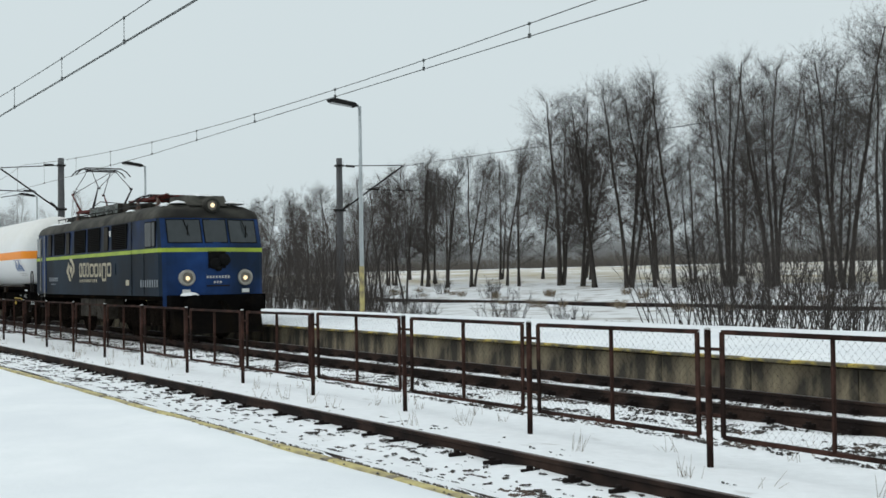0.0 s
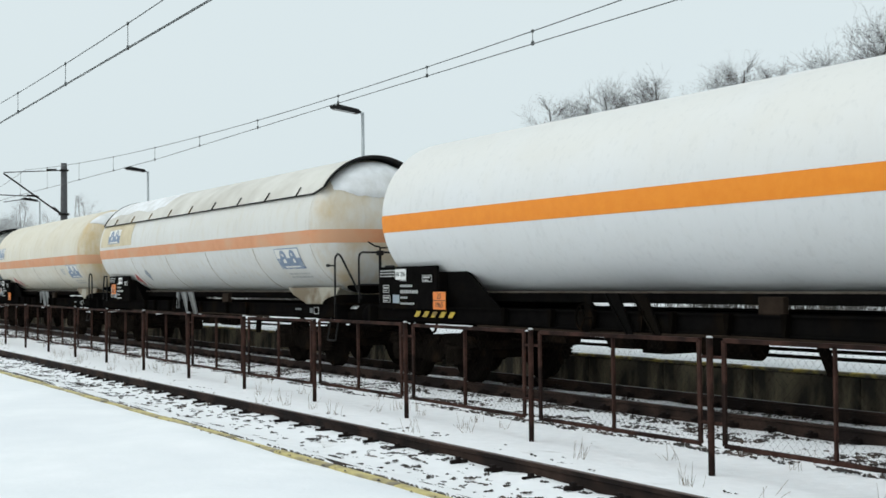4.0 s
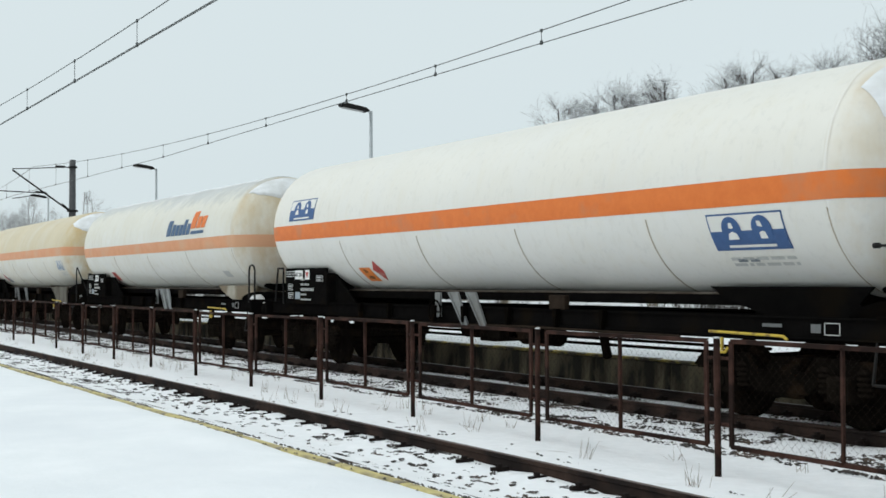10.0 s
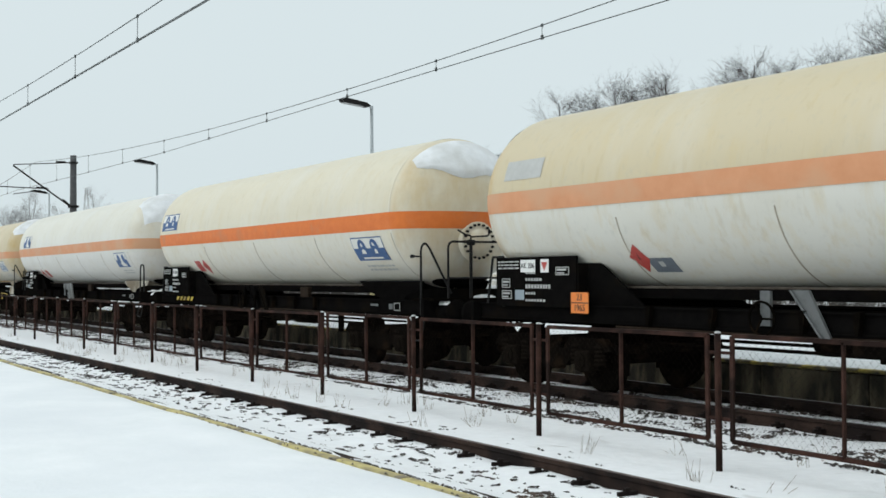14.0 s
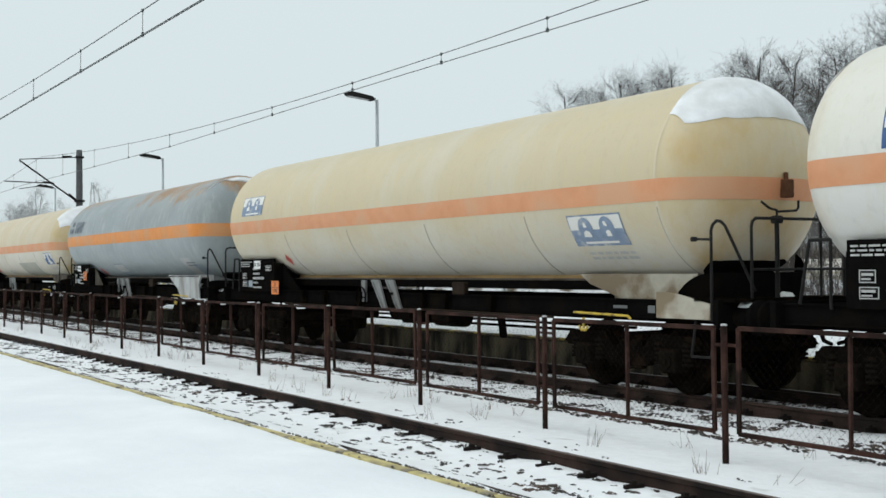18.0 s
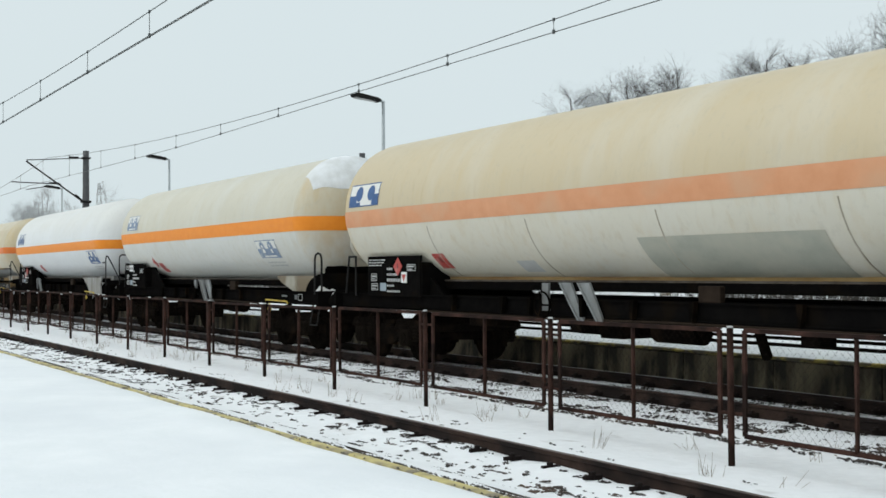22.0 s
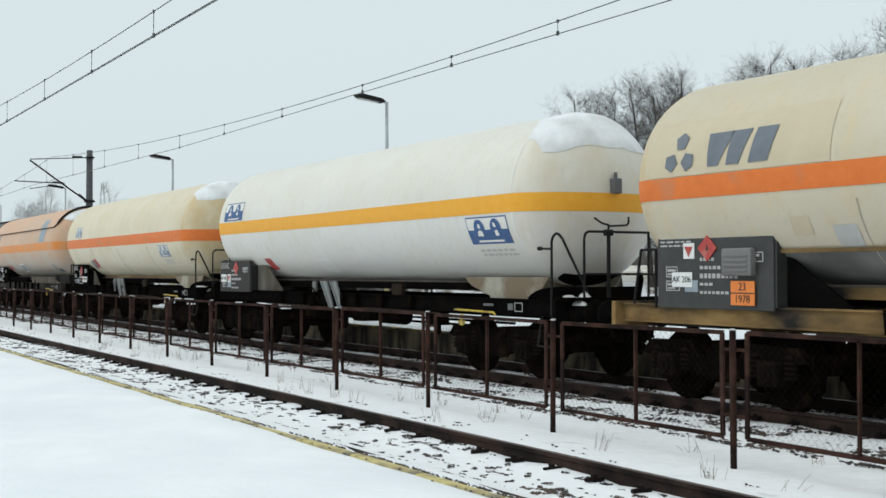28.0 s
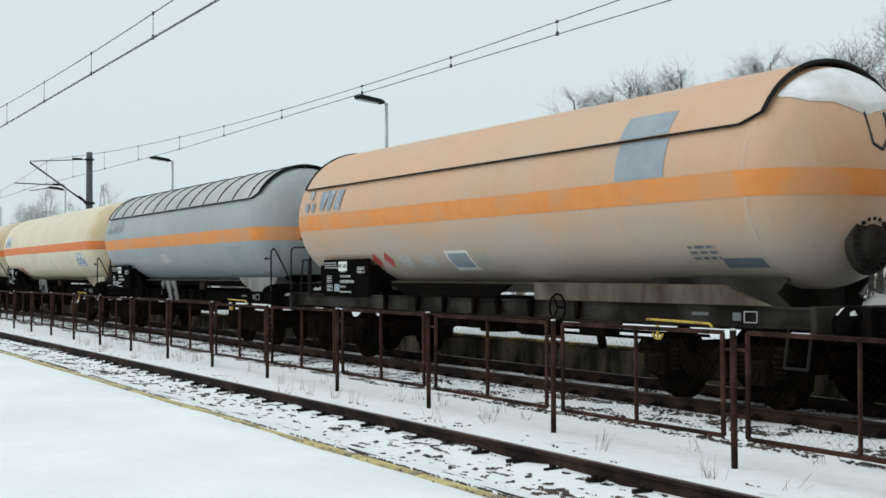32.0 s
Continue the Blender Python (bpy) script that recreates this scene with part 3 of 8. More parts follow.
build_mast(-57.4, 14.15, 7.55, -2.75, 5.6, 6.95, 0.3, "grey concrete overhead line mast with a tubular cantilever arm")
build_mast(-49.6, 25.0, 7.25, 3.4, 5.5, 7.0, -0.1, "grey concrete mast among bare trees with an upward cantilever")
build_wire("messenger_cable", [(-49.6, 28.4, 7.0), (-30, 28.4, 6.7), (0, 28.4, 6.7), (60, 28.4, 7)], 0.012, "thin overhead cable beyond the platform")


# ---- platform lamps ----
def build_lamp(x, y, h, label):
    lamp = thing("street_lamp", label, "street lamp", "platform lamps", pose(x, y, 0.4, 0, 0, 90))
    part("post", Mesh().lathe([(1.65, 0.075), (h - 2.2, 0.066), (h, 0.055), (h, 0.001)], 14, "z"), [GALV], lamp, "pale grey steel post")
    part("painted_foot", Mesh().lathe([(-0.15, 0.085), (1.65, 0.085), (1.66, 0.075)], 14, "z"), [YELLOW_PALE], lamp, "yellow painted lower post")
    part("bracket", Mesh().tube((0, 0, h - 0.05), (-0.35, 0, h + 0.06), 0.035, n=8), [GALV], lamp)
    hd = Mesh()
    out = [(-0.2, 0.0), (-0.35, 0.1), (-1.15, 0.22), (-1.35, 0.16), (-1.3, 0.07), (-0.3, -0.06)]
    hd.prism([(u + 0.1, w + h) for u, w in out], -0.14, 0.14)
    part("lamp_head", hd, [STEEL_DARK], lamp)
    part("lens", Mesh().prism([(-1.15, h + 0.055), (-0.35, h - 0.03), (-0.35, h - 0.05), (-1.15, h + 0.03)], -0.11, 0.11), [FENCE_CAP], lamp, "milky lamp glass")


for lx in (-37.5, -62.2, -87, -112, -137):
    build_lamp(lx, 19.75, 7.4, "tall grey platform lamp with a yellow foot, in the snow")

# ---- bare trees ----
class Grower:
    """Grows one bare tree: trunk, limbs and twigs as tapered sticks."""

    def __init__(self, seed):
        self.r = random.Random(seed)
        self.trunk, self.limb, self.twig = Mesh(), Mesh(), Mesh()

    def stick(self, me, p, q, r0, r1, n):
        me.tube(p, q, r0, r1, n, caps=False)

    def grow(self, p, d, length, rad, level, lift):
        rnd = self.r
        steps = (7, 5, 3, 2, 1)[level]
        me = (self.trunk, self.limb, self.limb, self.twig, self.twig)[level]
        n = (8, 5, 4, 3, 3)[level]
        pts, rr = [p], [rad]
        for i in range(steps):
            bend = (0.05, 0.15, 0.2, 0.25, 0.2)[level]
            d = (d + Vector((rnd.gauss(0, bend), rnd.gauss(0, bend), rnd.gauss(0, bend * 0.5) + lift * 0.12))).normalized()
            q = pts[-1] + d * (length / steps)
            if level == 0 and i == 0:
                rr[0] = rad * 1.35
            r1 = rad * (1 - (i + 1) / steps * (0.75 if level < 3 else 0.5))
            self.stick(me, pts[-1], q, rr[-1], r1, n)
            pts.append(q)
            rr.append(r1)
        return pts, rr, d


def grow_tree(seed, h, limbs=17, first=0.2, spread=0.5, lean=0.0):
    g = Grower(seed)
    rnd = g.r
    stems = [(Vector((0, 0, -0.3)), Vector((lean, rnd.gauss(0, 0.05), 1)).normalized(), h, 0.007 * h + 0.04)]
    if rnd.random() < 0.3:
        stems.append((Vector((0.25, 0.1, -0.3)), Vector((-lean + rnd.gauss(0.12, 0.08), 0.08, 1)).normalized(), h * 0.88, 0.006 * h + 0.035))
    for p, d, hh, rad in stems:
        pts, rr, _ = g.grow(p, d, hh * 0.93, rad, 0, 0.6)
        for i in range(limbs):
            k = first + (0.98 - first) * (i + rnd.random()) / limbs
            f = k * (len(pts) - 1)
            j = min(int(f), len(pts) - 2)
            base = pts[j].lerp(pts[j + 1], f - j)
            a = rnd.uniform(0, 6.283)
            up = rnd.uniform(0.12, 0.6) + 0.6 * k
            dd = Vector((math.cos(a) * spread, math.sin(a) * spread, spread * up)).normalized()
            ln = hh * (0.03 + 0.20 * math.sin(math.pi * (0.28 + 0.70 * (k - first) / (1 - first)))) * rnd.uniform(0.55, 1.3)
            lp, lr, _ = g.grow(base, dd, ln, max(0.011, rr[j] * 0.24), 1, 0.32)
            for b in range(8):
                f2 = (0.12 + 0.88 * (b + rnd.random()) / 8) * (len(lp) - 1)
                j2 = min(int(f2), len(lp) - 2)
                bb = lp[j2].lerp(lp[j2 + 1], f2 - j2)
                d2 = ((lp[j2 + 1] - lp[j2]).normalized() + Vector((rnd.gauss(0, 0.55), rnd.gauss(0, 0.55), rnd.gauss(0.15, 0.35)))).normalized()
                bp, br, _ = g.grow(bb, d2, ln * rnd.uniform(0.3, 0.6), max(0.0075, lr[j2] * 0.45), 2, 0.35)
                for c in range(4):
                    j3 = rnd.randrange(len(bp) - 1)
                    cc = bp[j3].lerp(bp[j3 + 1], rnd.random())
                    d3 = ((bp[j3 + 1] - bp[j3]).normalized() + Vector((rnd.gauss(0, 0.6), rnd.gauss(0, 0.6), rnd.gauss(0.1, 0.4)))).normalized()
                    tp, tr_, _ = g.grow(cc, d3, rnd.uniform(0.5, 1.15), 0.0058, 3, 0.25)
                    for _k in range(2):
                        e = tp[rnd.randrange(1, len(tp))]
                        d4 = (d3 + Vector((rnd.gauss(0, 0.7), rnd.gauss(0, 0.7), rnd.gauss(0, 0.5)))).normalized()
                        g.grow(e, d4, rnd.uniform(0.22, 0.5), 0.0038, 4, 0.3)
    return g


def tree_data(key, seed, h, bark, twig, **kw):
    def make():
        g = grow_tree(seed, h, **kw)
        return g.trunk.data("trunk", [bark]), g.limb.data("limbs", [bark]), g.twig.data("twigs", [twig])
    return stored(key, make)


def place_tree(key, data, x, y, z, s, rz, label, group):
    tr_ = thing("tree", label, "tree", group, pose(x, y, z, 0, 0, rz) @ Matrix.Scale(s, 4))
    for n, me in zip(("trunk", "limb_mass", "twig_mass"), data):
        tagged(part(n, me, None, tr_), kind="" if n == "trunk" else "stuff")


def shrub_data(key, seed, h, stems, spread, mat_):
    def make():
        rnd = random.Random(seed)
        me, tw = Mesh(), Mesh()
        for i in range(stems):
            a, k = rnd.uniform(0, 6.283), rnd.random()
            p = Vector((math.cos(a) * k * spread * 0.35, math.sin(a) * k * spread * 0.35, -0.15))
            d = Vector((math.cos(a) * spread * rnd.uniform(0.05, 0.5), math.sin(a) * spread * rnd.uniform(0.05, 0.5), h)).normalized()
            ln, r = h * rnd.uniform(0.5, 1.1), rnd.uniform(0.007, 0.02)
            pts = [p]
            for j in range(5):
                d = (d + Vector((rnd.gauss(0, 0.09), rnd.gauss(0, 0.09), 0.03))).normalized()
                pts.append(pts[-1] + d * ln / 5)
            for j in range(5):
                me.tube(pts[j], pts[j + 1], r * (1 - j * 0.17), r * (1 - (j + 1) * 0.17), 4, caps=False)
                for _k in range(2):
                    if j:
                        q = pts[j].lerp(pts[j + 1], rnd.random())
                        dd = (d + Vector((rnd.gauss(0, 0.5), rnd.gauss(0, 0.5), rnd.gauss(0.2, 0.3)))).normalized()
                        e = q + dd * rnd.uniform(0.2, 0.28 * h)
                        tw.tube(q, e, 0.006, 0.003, 3, caps=False)
                        for _m in range(2):
                            f = q.lerp(e, rnd.uniform(0.3, 0.9))
                            tw.tube(f, f + (dd + Vector((rnd.gauss(0, 0.6), rnd.gauss(0, 0.6), rnd.gauss(0.1, 0.3)))).normalized() * rnd.uniform(0.1, 0.14 * h), 0.004, 0.003, 3, caps=False)
        return me.data("stems", [mat_]), tw.data("twigs", [mat_])
    return stored(key, make)


def build_trees():
    rnd = random.Random(12)
    kinds = [tree_data("tree%d" % i, 40 + i, h, BARK, TWIG, limbs=lb, first=fi, lean=le) for i, (h, lb, fi, le) in enumerate(
        [(15.0, 34, 0.22, 0.03), (14.5, 32, 0.26, -0.06), (13.8, 32, 0.2, 0.08), (14.6, 35, 0.28, 0.0), (13.6, 31, 0.24, -0.07), (14.0, 33, 0.18, 0.05)])]
    label = "tall bare tree with dark fine twigs beside a snowy field"
    # a row beside the field, thinner and lower further off
    row = [(-39.2, 50.5, 0.93), (-34.5, 50, 1.0), (-37.5, 53, 1.06), (-41, 57, 1.1), (-42.6, 52, 1.05), (-44.5, 53, 0.98), (-47.4, 56, 1.0), (-50.1, 54, 1.03), (-51.4, 56, 1.06), (-54.0, 55, 1.1), (-56.5, 57, 1.11), (-58.4, 54, 1.08), (-61.4, 55, 1.12), (-63.2, 54, 1.1),
           (-65.3, 56, 1.1), (-66.6, 54, 1.08), (-69.4, 55, 1.07), (-72.2, 55, 1.05), (-74.7, 57, 0.95), (-77.5, 55, 0.92), (-80.6, 56, 0.9), (-83.1, 54, 0.85), (-86, 56, 0.88), (-88.5, 55, 0.86), (-91.4, 55, 0.88),
           (-94.5, 56, 0.85), (-97.5, 55, 0.82), (-101, 56, 0.8), (-104, 55, 0.85), (-107.5, 57, 0.82), (-111, 55, 0.85), (-115, 56, 0.8), (-119, 55, 0.82), (-124, 56, 0.8), (-129, 55, 0.78), (-135, 57, 0.8), (-142, 55, 0.75)]
    for i, (x, y, s) in enumerate(row):
        place_tree("tree", kinds[(i * 5 + i // 3) % len(kinds)], x, y, ground_z(y) - 0.05, s * rnd.uniform(0.95, 1.03), rnd.uniform(0, 360), label, "trees along the field")
    for i in range(16):
        x, y = -34 - 5.6 * i + rnd.uniform(-1.5, 1.5), rnd.uniform(60, 68)
        place_tree("tree", kinds[(i * 3 + 2) % len(kinds)], x, y, ground_z(y) - 0.05, rnd.uniform(0.78, 1.0), rnd.uniform(0, 360), label, "trees along the field")
    # thicket behind the platform's far end
    thick = [(-62, 34), (-66, 38), (-70, 33), (-74, 40), (-79, 36), (-84, 42), (-90, 38), (-97, 34), (-104, 40), (-112, 36)]
    for i, (x, y) in enumerate(thick):
        place_tree("tree", kinds[(i * 2 + 1) % len(kinds)], x, y, ground_z(y) - 0.05, rnd.uniform(0.42, 0.6), rnd.uniform(0, 360), "slim bare tree in a thicket beside the track", "trees of the thicket")
    # trees far off, the haze mixed into their pale colour
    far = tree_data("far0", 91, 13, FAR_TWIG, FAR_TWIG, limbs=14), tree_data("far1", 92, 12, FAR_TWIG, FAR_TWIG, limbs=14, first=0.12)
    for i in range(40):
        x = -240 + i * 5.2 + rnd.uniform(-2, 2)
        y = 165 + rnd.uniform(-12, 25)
        place_tree("tree", far[i % 2], x, y, ground_z(y) - 0.1, rnd.uniform(0.35, 0.75), rnd.uniform(0, 360), "far tree across the field, paled for haze", "far trees")
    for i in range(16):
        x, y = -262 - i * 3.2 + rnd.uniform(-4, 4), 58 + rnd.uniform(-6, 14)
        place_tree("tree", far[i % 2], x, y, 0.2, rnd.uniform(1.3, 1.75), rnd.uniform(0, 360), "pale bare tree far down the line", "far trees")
    # woodland that closes the field, its haze given by the pale material
    wood = Mesh()
    for i in range(950):
        x, y = rnd.uniform(-330, 10), rnd.uniform(128, 165)
        h = rnd.uniform(4.5, 9.0) * (1 + 0.35 * noise.noise((x * 0.05, 0, 3)))
        for s in range(7):
            p = Vector((x + rnd.gauss(0, 0.9), y + rnd.gauss(0, 0.9), ground_z(y) - 0.2))
            d = Vector((rnd.gauss(0, 0.16), rnd.gauss(0, 0.16), 1)).normalized()
            q = p + d * h * rnd.uniform(0.6, 1.0)
            wood.tube(p, q, 0.05, 0.015, 3, caps=False)
            for k in range(12):
                e = p.lerp(q, rnd.uniform(0.12, 0.95))
                wood.tube(e, e + Vector((rnd.gauss(0, 0.7), rnd.gauss(0, 0.7), rnd.uniform(0.2, 1.0))), 0.02, 0.01, 3, caps=False)
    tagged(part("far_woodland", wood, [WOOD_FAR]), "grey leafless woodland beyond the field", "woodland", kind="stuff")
    hedge = Mesh()
    for i in range(520):
        x, y = rnd.uniform(-230, 5), rnd.uniform(112, 122)
        h = rnd.uniform(1.2, 2.8) * (1 + 0.5 * noise.noise((x * 0.06, 2, 3)))
        for s in range(11):
            p = Vector((x + rnd.gauss(0, 0.8), y + rnd.gauss(0, 0.8), ground_z(y) - 0.2))
            q = p + Vector((rnd.gauss(0, 0.22), rnd.gauss(0, 0.22), 1)).normalized() * h * rnd.uniform(0.5, 1.0)
            hedge.tube(p, q, 0.045, 0.015, 3, caps=False)
            for k in range(4):
                e = p.lerp(q, rnd.uniform(0.1, 0.95))
                hedge.tube(e, e + Vector((rnd.gauss(0, 0.5), rnd.gauss(0, 0.5), rnd.uniform(0.1, 0.6))), 0.025, 0.012, 3, caps=False)
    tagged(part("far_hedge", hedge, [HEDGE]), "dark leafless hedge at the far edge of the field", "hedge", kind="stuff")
    # shrubs
    kinds2 = [shrub_data("shrub%d" % i, 60 + i, h, n, sp, STALK if i == 2 else TWIG) for i, (h, n, sp) in enumerate([(2.6, 13, 2.4), (3.4, 11, 2.8), (0.9, 40, 1.4), (1.5, 18, 1.8), (3.0, 26, 3.4), (4.6, 20, 3.2)])]
    spots = []
    # tall thin shrubs behind the platform near its end, thicket further down the line, low stalks between
    for x in (-27.4, -25.4, -23.9, -22.0, -21.0, -19.6, -18.6, -17.5):
        spots.append((x, rnd.uniform(21.6, 26), rnd.choice((0, 1, 1, 0))))
    for x in (-30.5, -33.5, -36.5, -38, -41.5, -43, -44.5, -46):
        spots.append((x, rnd.uniform(21.6, 26), 3))
    for i in range(64):
        spots.append((rnd.uniform(-115, -16), rnd.uniform(21.2, 24.5) if i % 2 else rnd.uniform(36.5, 39), 2))
    for i in range(40):
        spots.append((rnd.uniform(-120, -24), rnd.uniform(41, 46), 2 if rnd.random() < 0.85 else 3))
    for i in range(60):
        spots.append((rnd.uniform(-112, -53), rnd.uniform(22, 42), rnd.choice((0, 1, 1, 3))))
    spots = [q for q in spots if not (q[2] in (0, 1) and -56 < q[0] * 24 / q[1] < -30)]
    for i in range(26):
        y = rnd.uniform(22.5, 34)
        spots.append((y * rnd.uniform(-2.42, -1.86), y, rnd.choice((4, 5, 4))))
    for x in (-22.1, -21.6, -19.5, -18.9, -18.4, -17.8):
        spots.append((x, rnd.uniform(21.4, 22.5), 4))
    for x, y, k in spots:
        k_s = rnd.uniform(0.35, 0.6) if k == 2 else rnd.uniform(0.7, 1.25)
        sh = thing("shrub", ("bare leafless shrub with thin stems in the snow", "bare leafless shrub with thin stems in the snow", "low tuft of dry stalks in the snow", "bare leafless shrub with thin stems in the snow", "dense bare bush with many thin stems", "tall bare bush with many thin stems")[k], "shrub", "shrubs beyond the platform", pose(x, y, ground_z(y), 0, 0, rnd.uniform(0, 360)) @ Matrix.Scale(k_s, 4))
        for n, me in zip(("stem_mass", "twig_mass"), kinds2[k]):
            tagged(part(n, me, None, sh), kind="stuff")


build_trees()


# ---- a thick dark tube on the field's edge: a far rail, its shadow built in ----
pipe = Mesh()
for i in range(60):
    x = 20 - i * 6
    pipe.tube((x, 40, 0.02 + 0.05 * noise.noise((x, 0, 0))), (x - 6, 40, 0.02 + 0.05 * noise.noise((x - 6, 0, 0))), 0.15, n=10)
tagged(part("rail_bank", pipe, [RUST_RAIL]), "long dark line of a far rail with its shadow", "kerb", kind="structure")


# ---- grass tufts on the snow between the tracks ----
def build_tufts():
    rnd = random.Random(44)
    me = Mesh()
    for k in range(60):
        x, y = rnd.uniform(-40, -6), rnd.uniform(7.0, 9.6)
        for i in range(rnd.randint(3, 9)):
            p = Vector((x + rnd.gauss(0, 0.05), y + rnd.gauss(0, 0.05), ground_z(y) - 0.03))
            q = p + Vector((rnd.gauss(0, 0.05), rnd.gauss(0, 0.05), rnd.uniform(0.08, 0.26)))
            me.tube(p, q, 0.003, 0.0015, 3, caps=False)
    tagged(part("grass_tufts", me, [STALK]), "thin dry grass stalks in the snow", "grass", kind="stuff")


build_tufts()


# ---- a lattice pylon far off, the haze in its pale colour ----
def build_pylon(x, y, h):
    py_ = thing("pylon", "lattice power pylon far off, paled for haze", "pylon", m=pose(x, y, 0))
    def at(k, sx, sy):
        w = 2.6 * (1 - k) + 0.35
        return Vector((sx * w, sy * w, h * k))
    for sx in (-1, 1):
        for sy in (-1, 1):
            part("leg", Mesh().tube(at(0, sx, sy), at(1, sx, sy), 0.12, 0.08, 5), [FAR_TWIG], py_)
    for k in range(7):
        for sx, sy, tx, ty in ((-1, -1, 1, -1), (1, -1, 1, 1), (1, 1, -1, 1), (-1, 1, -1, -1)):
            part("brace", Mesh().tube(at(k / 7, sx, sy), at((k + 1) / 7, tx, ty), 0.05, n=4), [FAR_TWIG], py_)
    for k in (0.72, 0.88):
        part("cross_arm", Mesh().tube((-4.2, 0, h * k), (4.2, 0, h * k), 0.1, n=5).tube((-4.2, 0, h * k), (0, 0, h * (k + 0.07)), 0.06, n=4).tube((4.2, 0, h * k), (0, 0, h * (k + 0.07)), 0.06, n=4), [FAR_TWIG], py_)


build_pylon(-505.1, 130.0, 40.0)

# ---- rolling stock: shared pieces ----
R_TANK, Z_TANK, DOME = 1.395, 2.86, 0.83
WHEEL_R = 0.46


def text_data(body, size, mat_):
    """Raised letters in the built-in font, lying in the x-z plane and facing -y."""
    def make():
        cu = bpy.data.curves.new("letters", "FONT")
        cu.body, cu.size, cu.extrude, cu.align_x, cu.align_y = body, size, 0.002, "CENTER", "CENTER"
        ob = bpy.data.objects.new("letters", cu)
        scene.collection.objects.link(ob)
        dg = bpy.context.evaluated_depsgraph_get()
        me = bpy.data.meshes.new_from_object(ob.evaluated_get(dg))
        bpy.data.objects.remove(ob)
        bpy.data.curves.remove(cu)
        me.transform(Matrix.Rotation(radians(90), 4, "X"))
        me.materials.clear()
        me.materials.append(mat_)
        return me
    return stored(("text", body, size, mat_.name), make)


def wheelset_data():
    def make():
        me = Mesh()
        prof = [(-0.07, 0.10), (-0.07, 0.36), (-0.085, 0.40), (-0.085, 0.455), (-0.07, 0.46), (0.04, 0.465), (0.05, 0.492), (0.06, 0.48), (0.06, 0.40), (0.035, 0.36), (0.03, 0.10)]
        for s in (-1, 1):
            me.lathe([(s * (0.75 - a - 0.02), r) for a, r in prof], 28, "y")
            for k in range(4):
                w = k * math.pi / 2
                me.box((0.24 * math.cos(w), s * 0.83, 0.24 * math.sin(w)), (0.07, 0.02, 0.07))
        me.tube((0, -1.0, 0), (0, 1.0, 0), 0.08, n=12)
        return me.data("wheelset", [GRIME])
    return stored("wheelset", make)


def bogie_data():
    """The cast frame of a freight bogie with springs, axle boxes and brake gear."""
    def make():
        me = Mesh()
        side = [(-1.45, 0.62), (-1.3, 0.78), (-0.5, 0.80), (-0.35, 0.62), (0.35, 0.62), (0.5, 0.80), (1.3, 0.78), (1.45, 0.62), (1.25, 0.58), (0.62, 0.56), (0.40, 0.36), (-0.40, 0.36), (-0.62, 0.56), (-1.25, 0.58)]
        for s in (-1, 1):
            me.prism(side, s * 0.98, s * 1.08)
            me.box((0, s * 1.0, 0.5), (0.5, 0.12, 0.4), bev=0.03)
        me.box((0, 0, 0.62), (0.45, 2.0, 0.3))
        for ex in (-1.42, 1.42):
            me.box((ex, 0, 0.64), (0.1, 2.0, 0.14))
        for bx in (-1.34, -0.42, 0.42, 1.34):
            for s in (-1, 1):
                me.box((bx, s * 0.74, 0.42), (0.07, 0.12, 0.34))
        return me.data("bogie", [GRIME])
    return stored("bogie", make)


def axle_box_data():
    return stored("axle_box", lambda: Mesh().box((0, 0, 0), (0.32, 0.26, 0.30), bev=0.04).tube((0, -0.01, 0), (0, -0.16, 0), 0.11, n=12).box((0, -0.17, 0), (0.08, 0.02, 0.08)).data("axle_box", [AXLE]))


def coil_profile(z0, pitch, count, r):
    out = [(z0, 0.02)]
    for k in range(count):
        out += [(z0 + k * pitch, r), (z0 + (k + 0.6) * pitch, r), (z0 + (k + 0.65) * pitch, r * 0.7), (z0 + (k + 0.95) * pitch, r * 0.7)]
    return out + [(z0 + count * pitch, 0.02)]


def spring_data():
    return stored("spring", lambda: Mesh().lathe(coil_profile(-0.06, 0.06, 5, 0.09), 12, "z").data("spring", [AXLE]))


def buffer_data():
    def make():
        me = Mesh()
        me.lathe([(0, 0.13), (0.28, 0.12), (0.28, 0.085), (0.5, 0.085), (0.52, 0.2), (0.56, 0.225), (0.585, 0.21), (0.6, 0.001)], 18, "x")
        me.box((0, 0, 0), (0.05, 0.36, 0.36))
        return me.data("buffer", [BLACK])
    return stored("buffer", make)


def hook_data():
    def make():
        me = Mesh()
        me.box((0.12, 0, 0), (0.3, 0.06, 0.1), bev=0.015)
        me.pipe([(0.25, -0.05, 0.0), (0.42, -0.07, -0.16), (0.55, -0.03, -0.2), (0.42, 0.07, -0.16), (0.25, 0.05, 0)], 0.022, 6)
        return me.data("coupling", [GRIME])
    return stored("coupling", make)


def hose_data():
    return stored("hose", lambda: Mesh().pipe([Vector(p) for p in ((0, 0, -0.05), (0.18, 0.0, -0.12), (0.34, -0.05, -0.33), (0.5, -0.1, -0.36))], 0.028, 6).data("brake_hose", [GRIME]))


def on_barrel(x, z, off=0.006, R=None):
    """A point on the near side of the tank's barrel; z from its axis."""
    R = (R or R_TANK) + off
    return (x, -math.sqrt(max(0.0, R * R - z * z)), z)


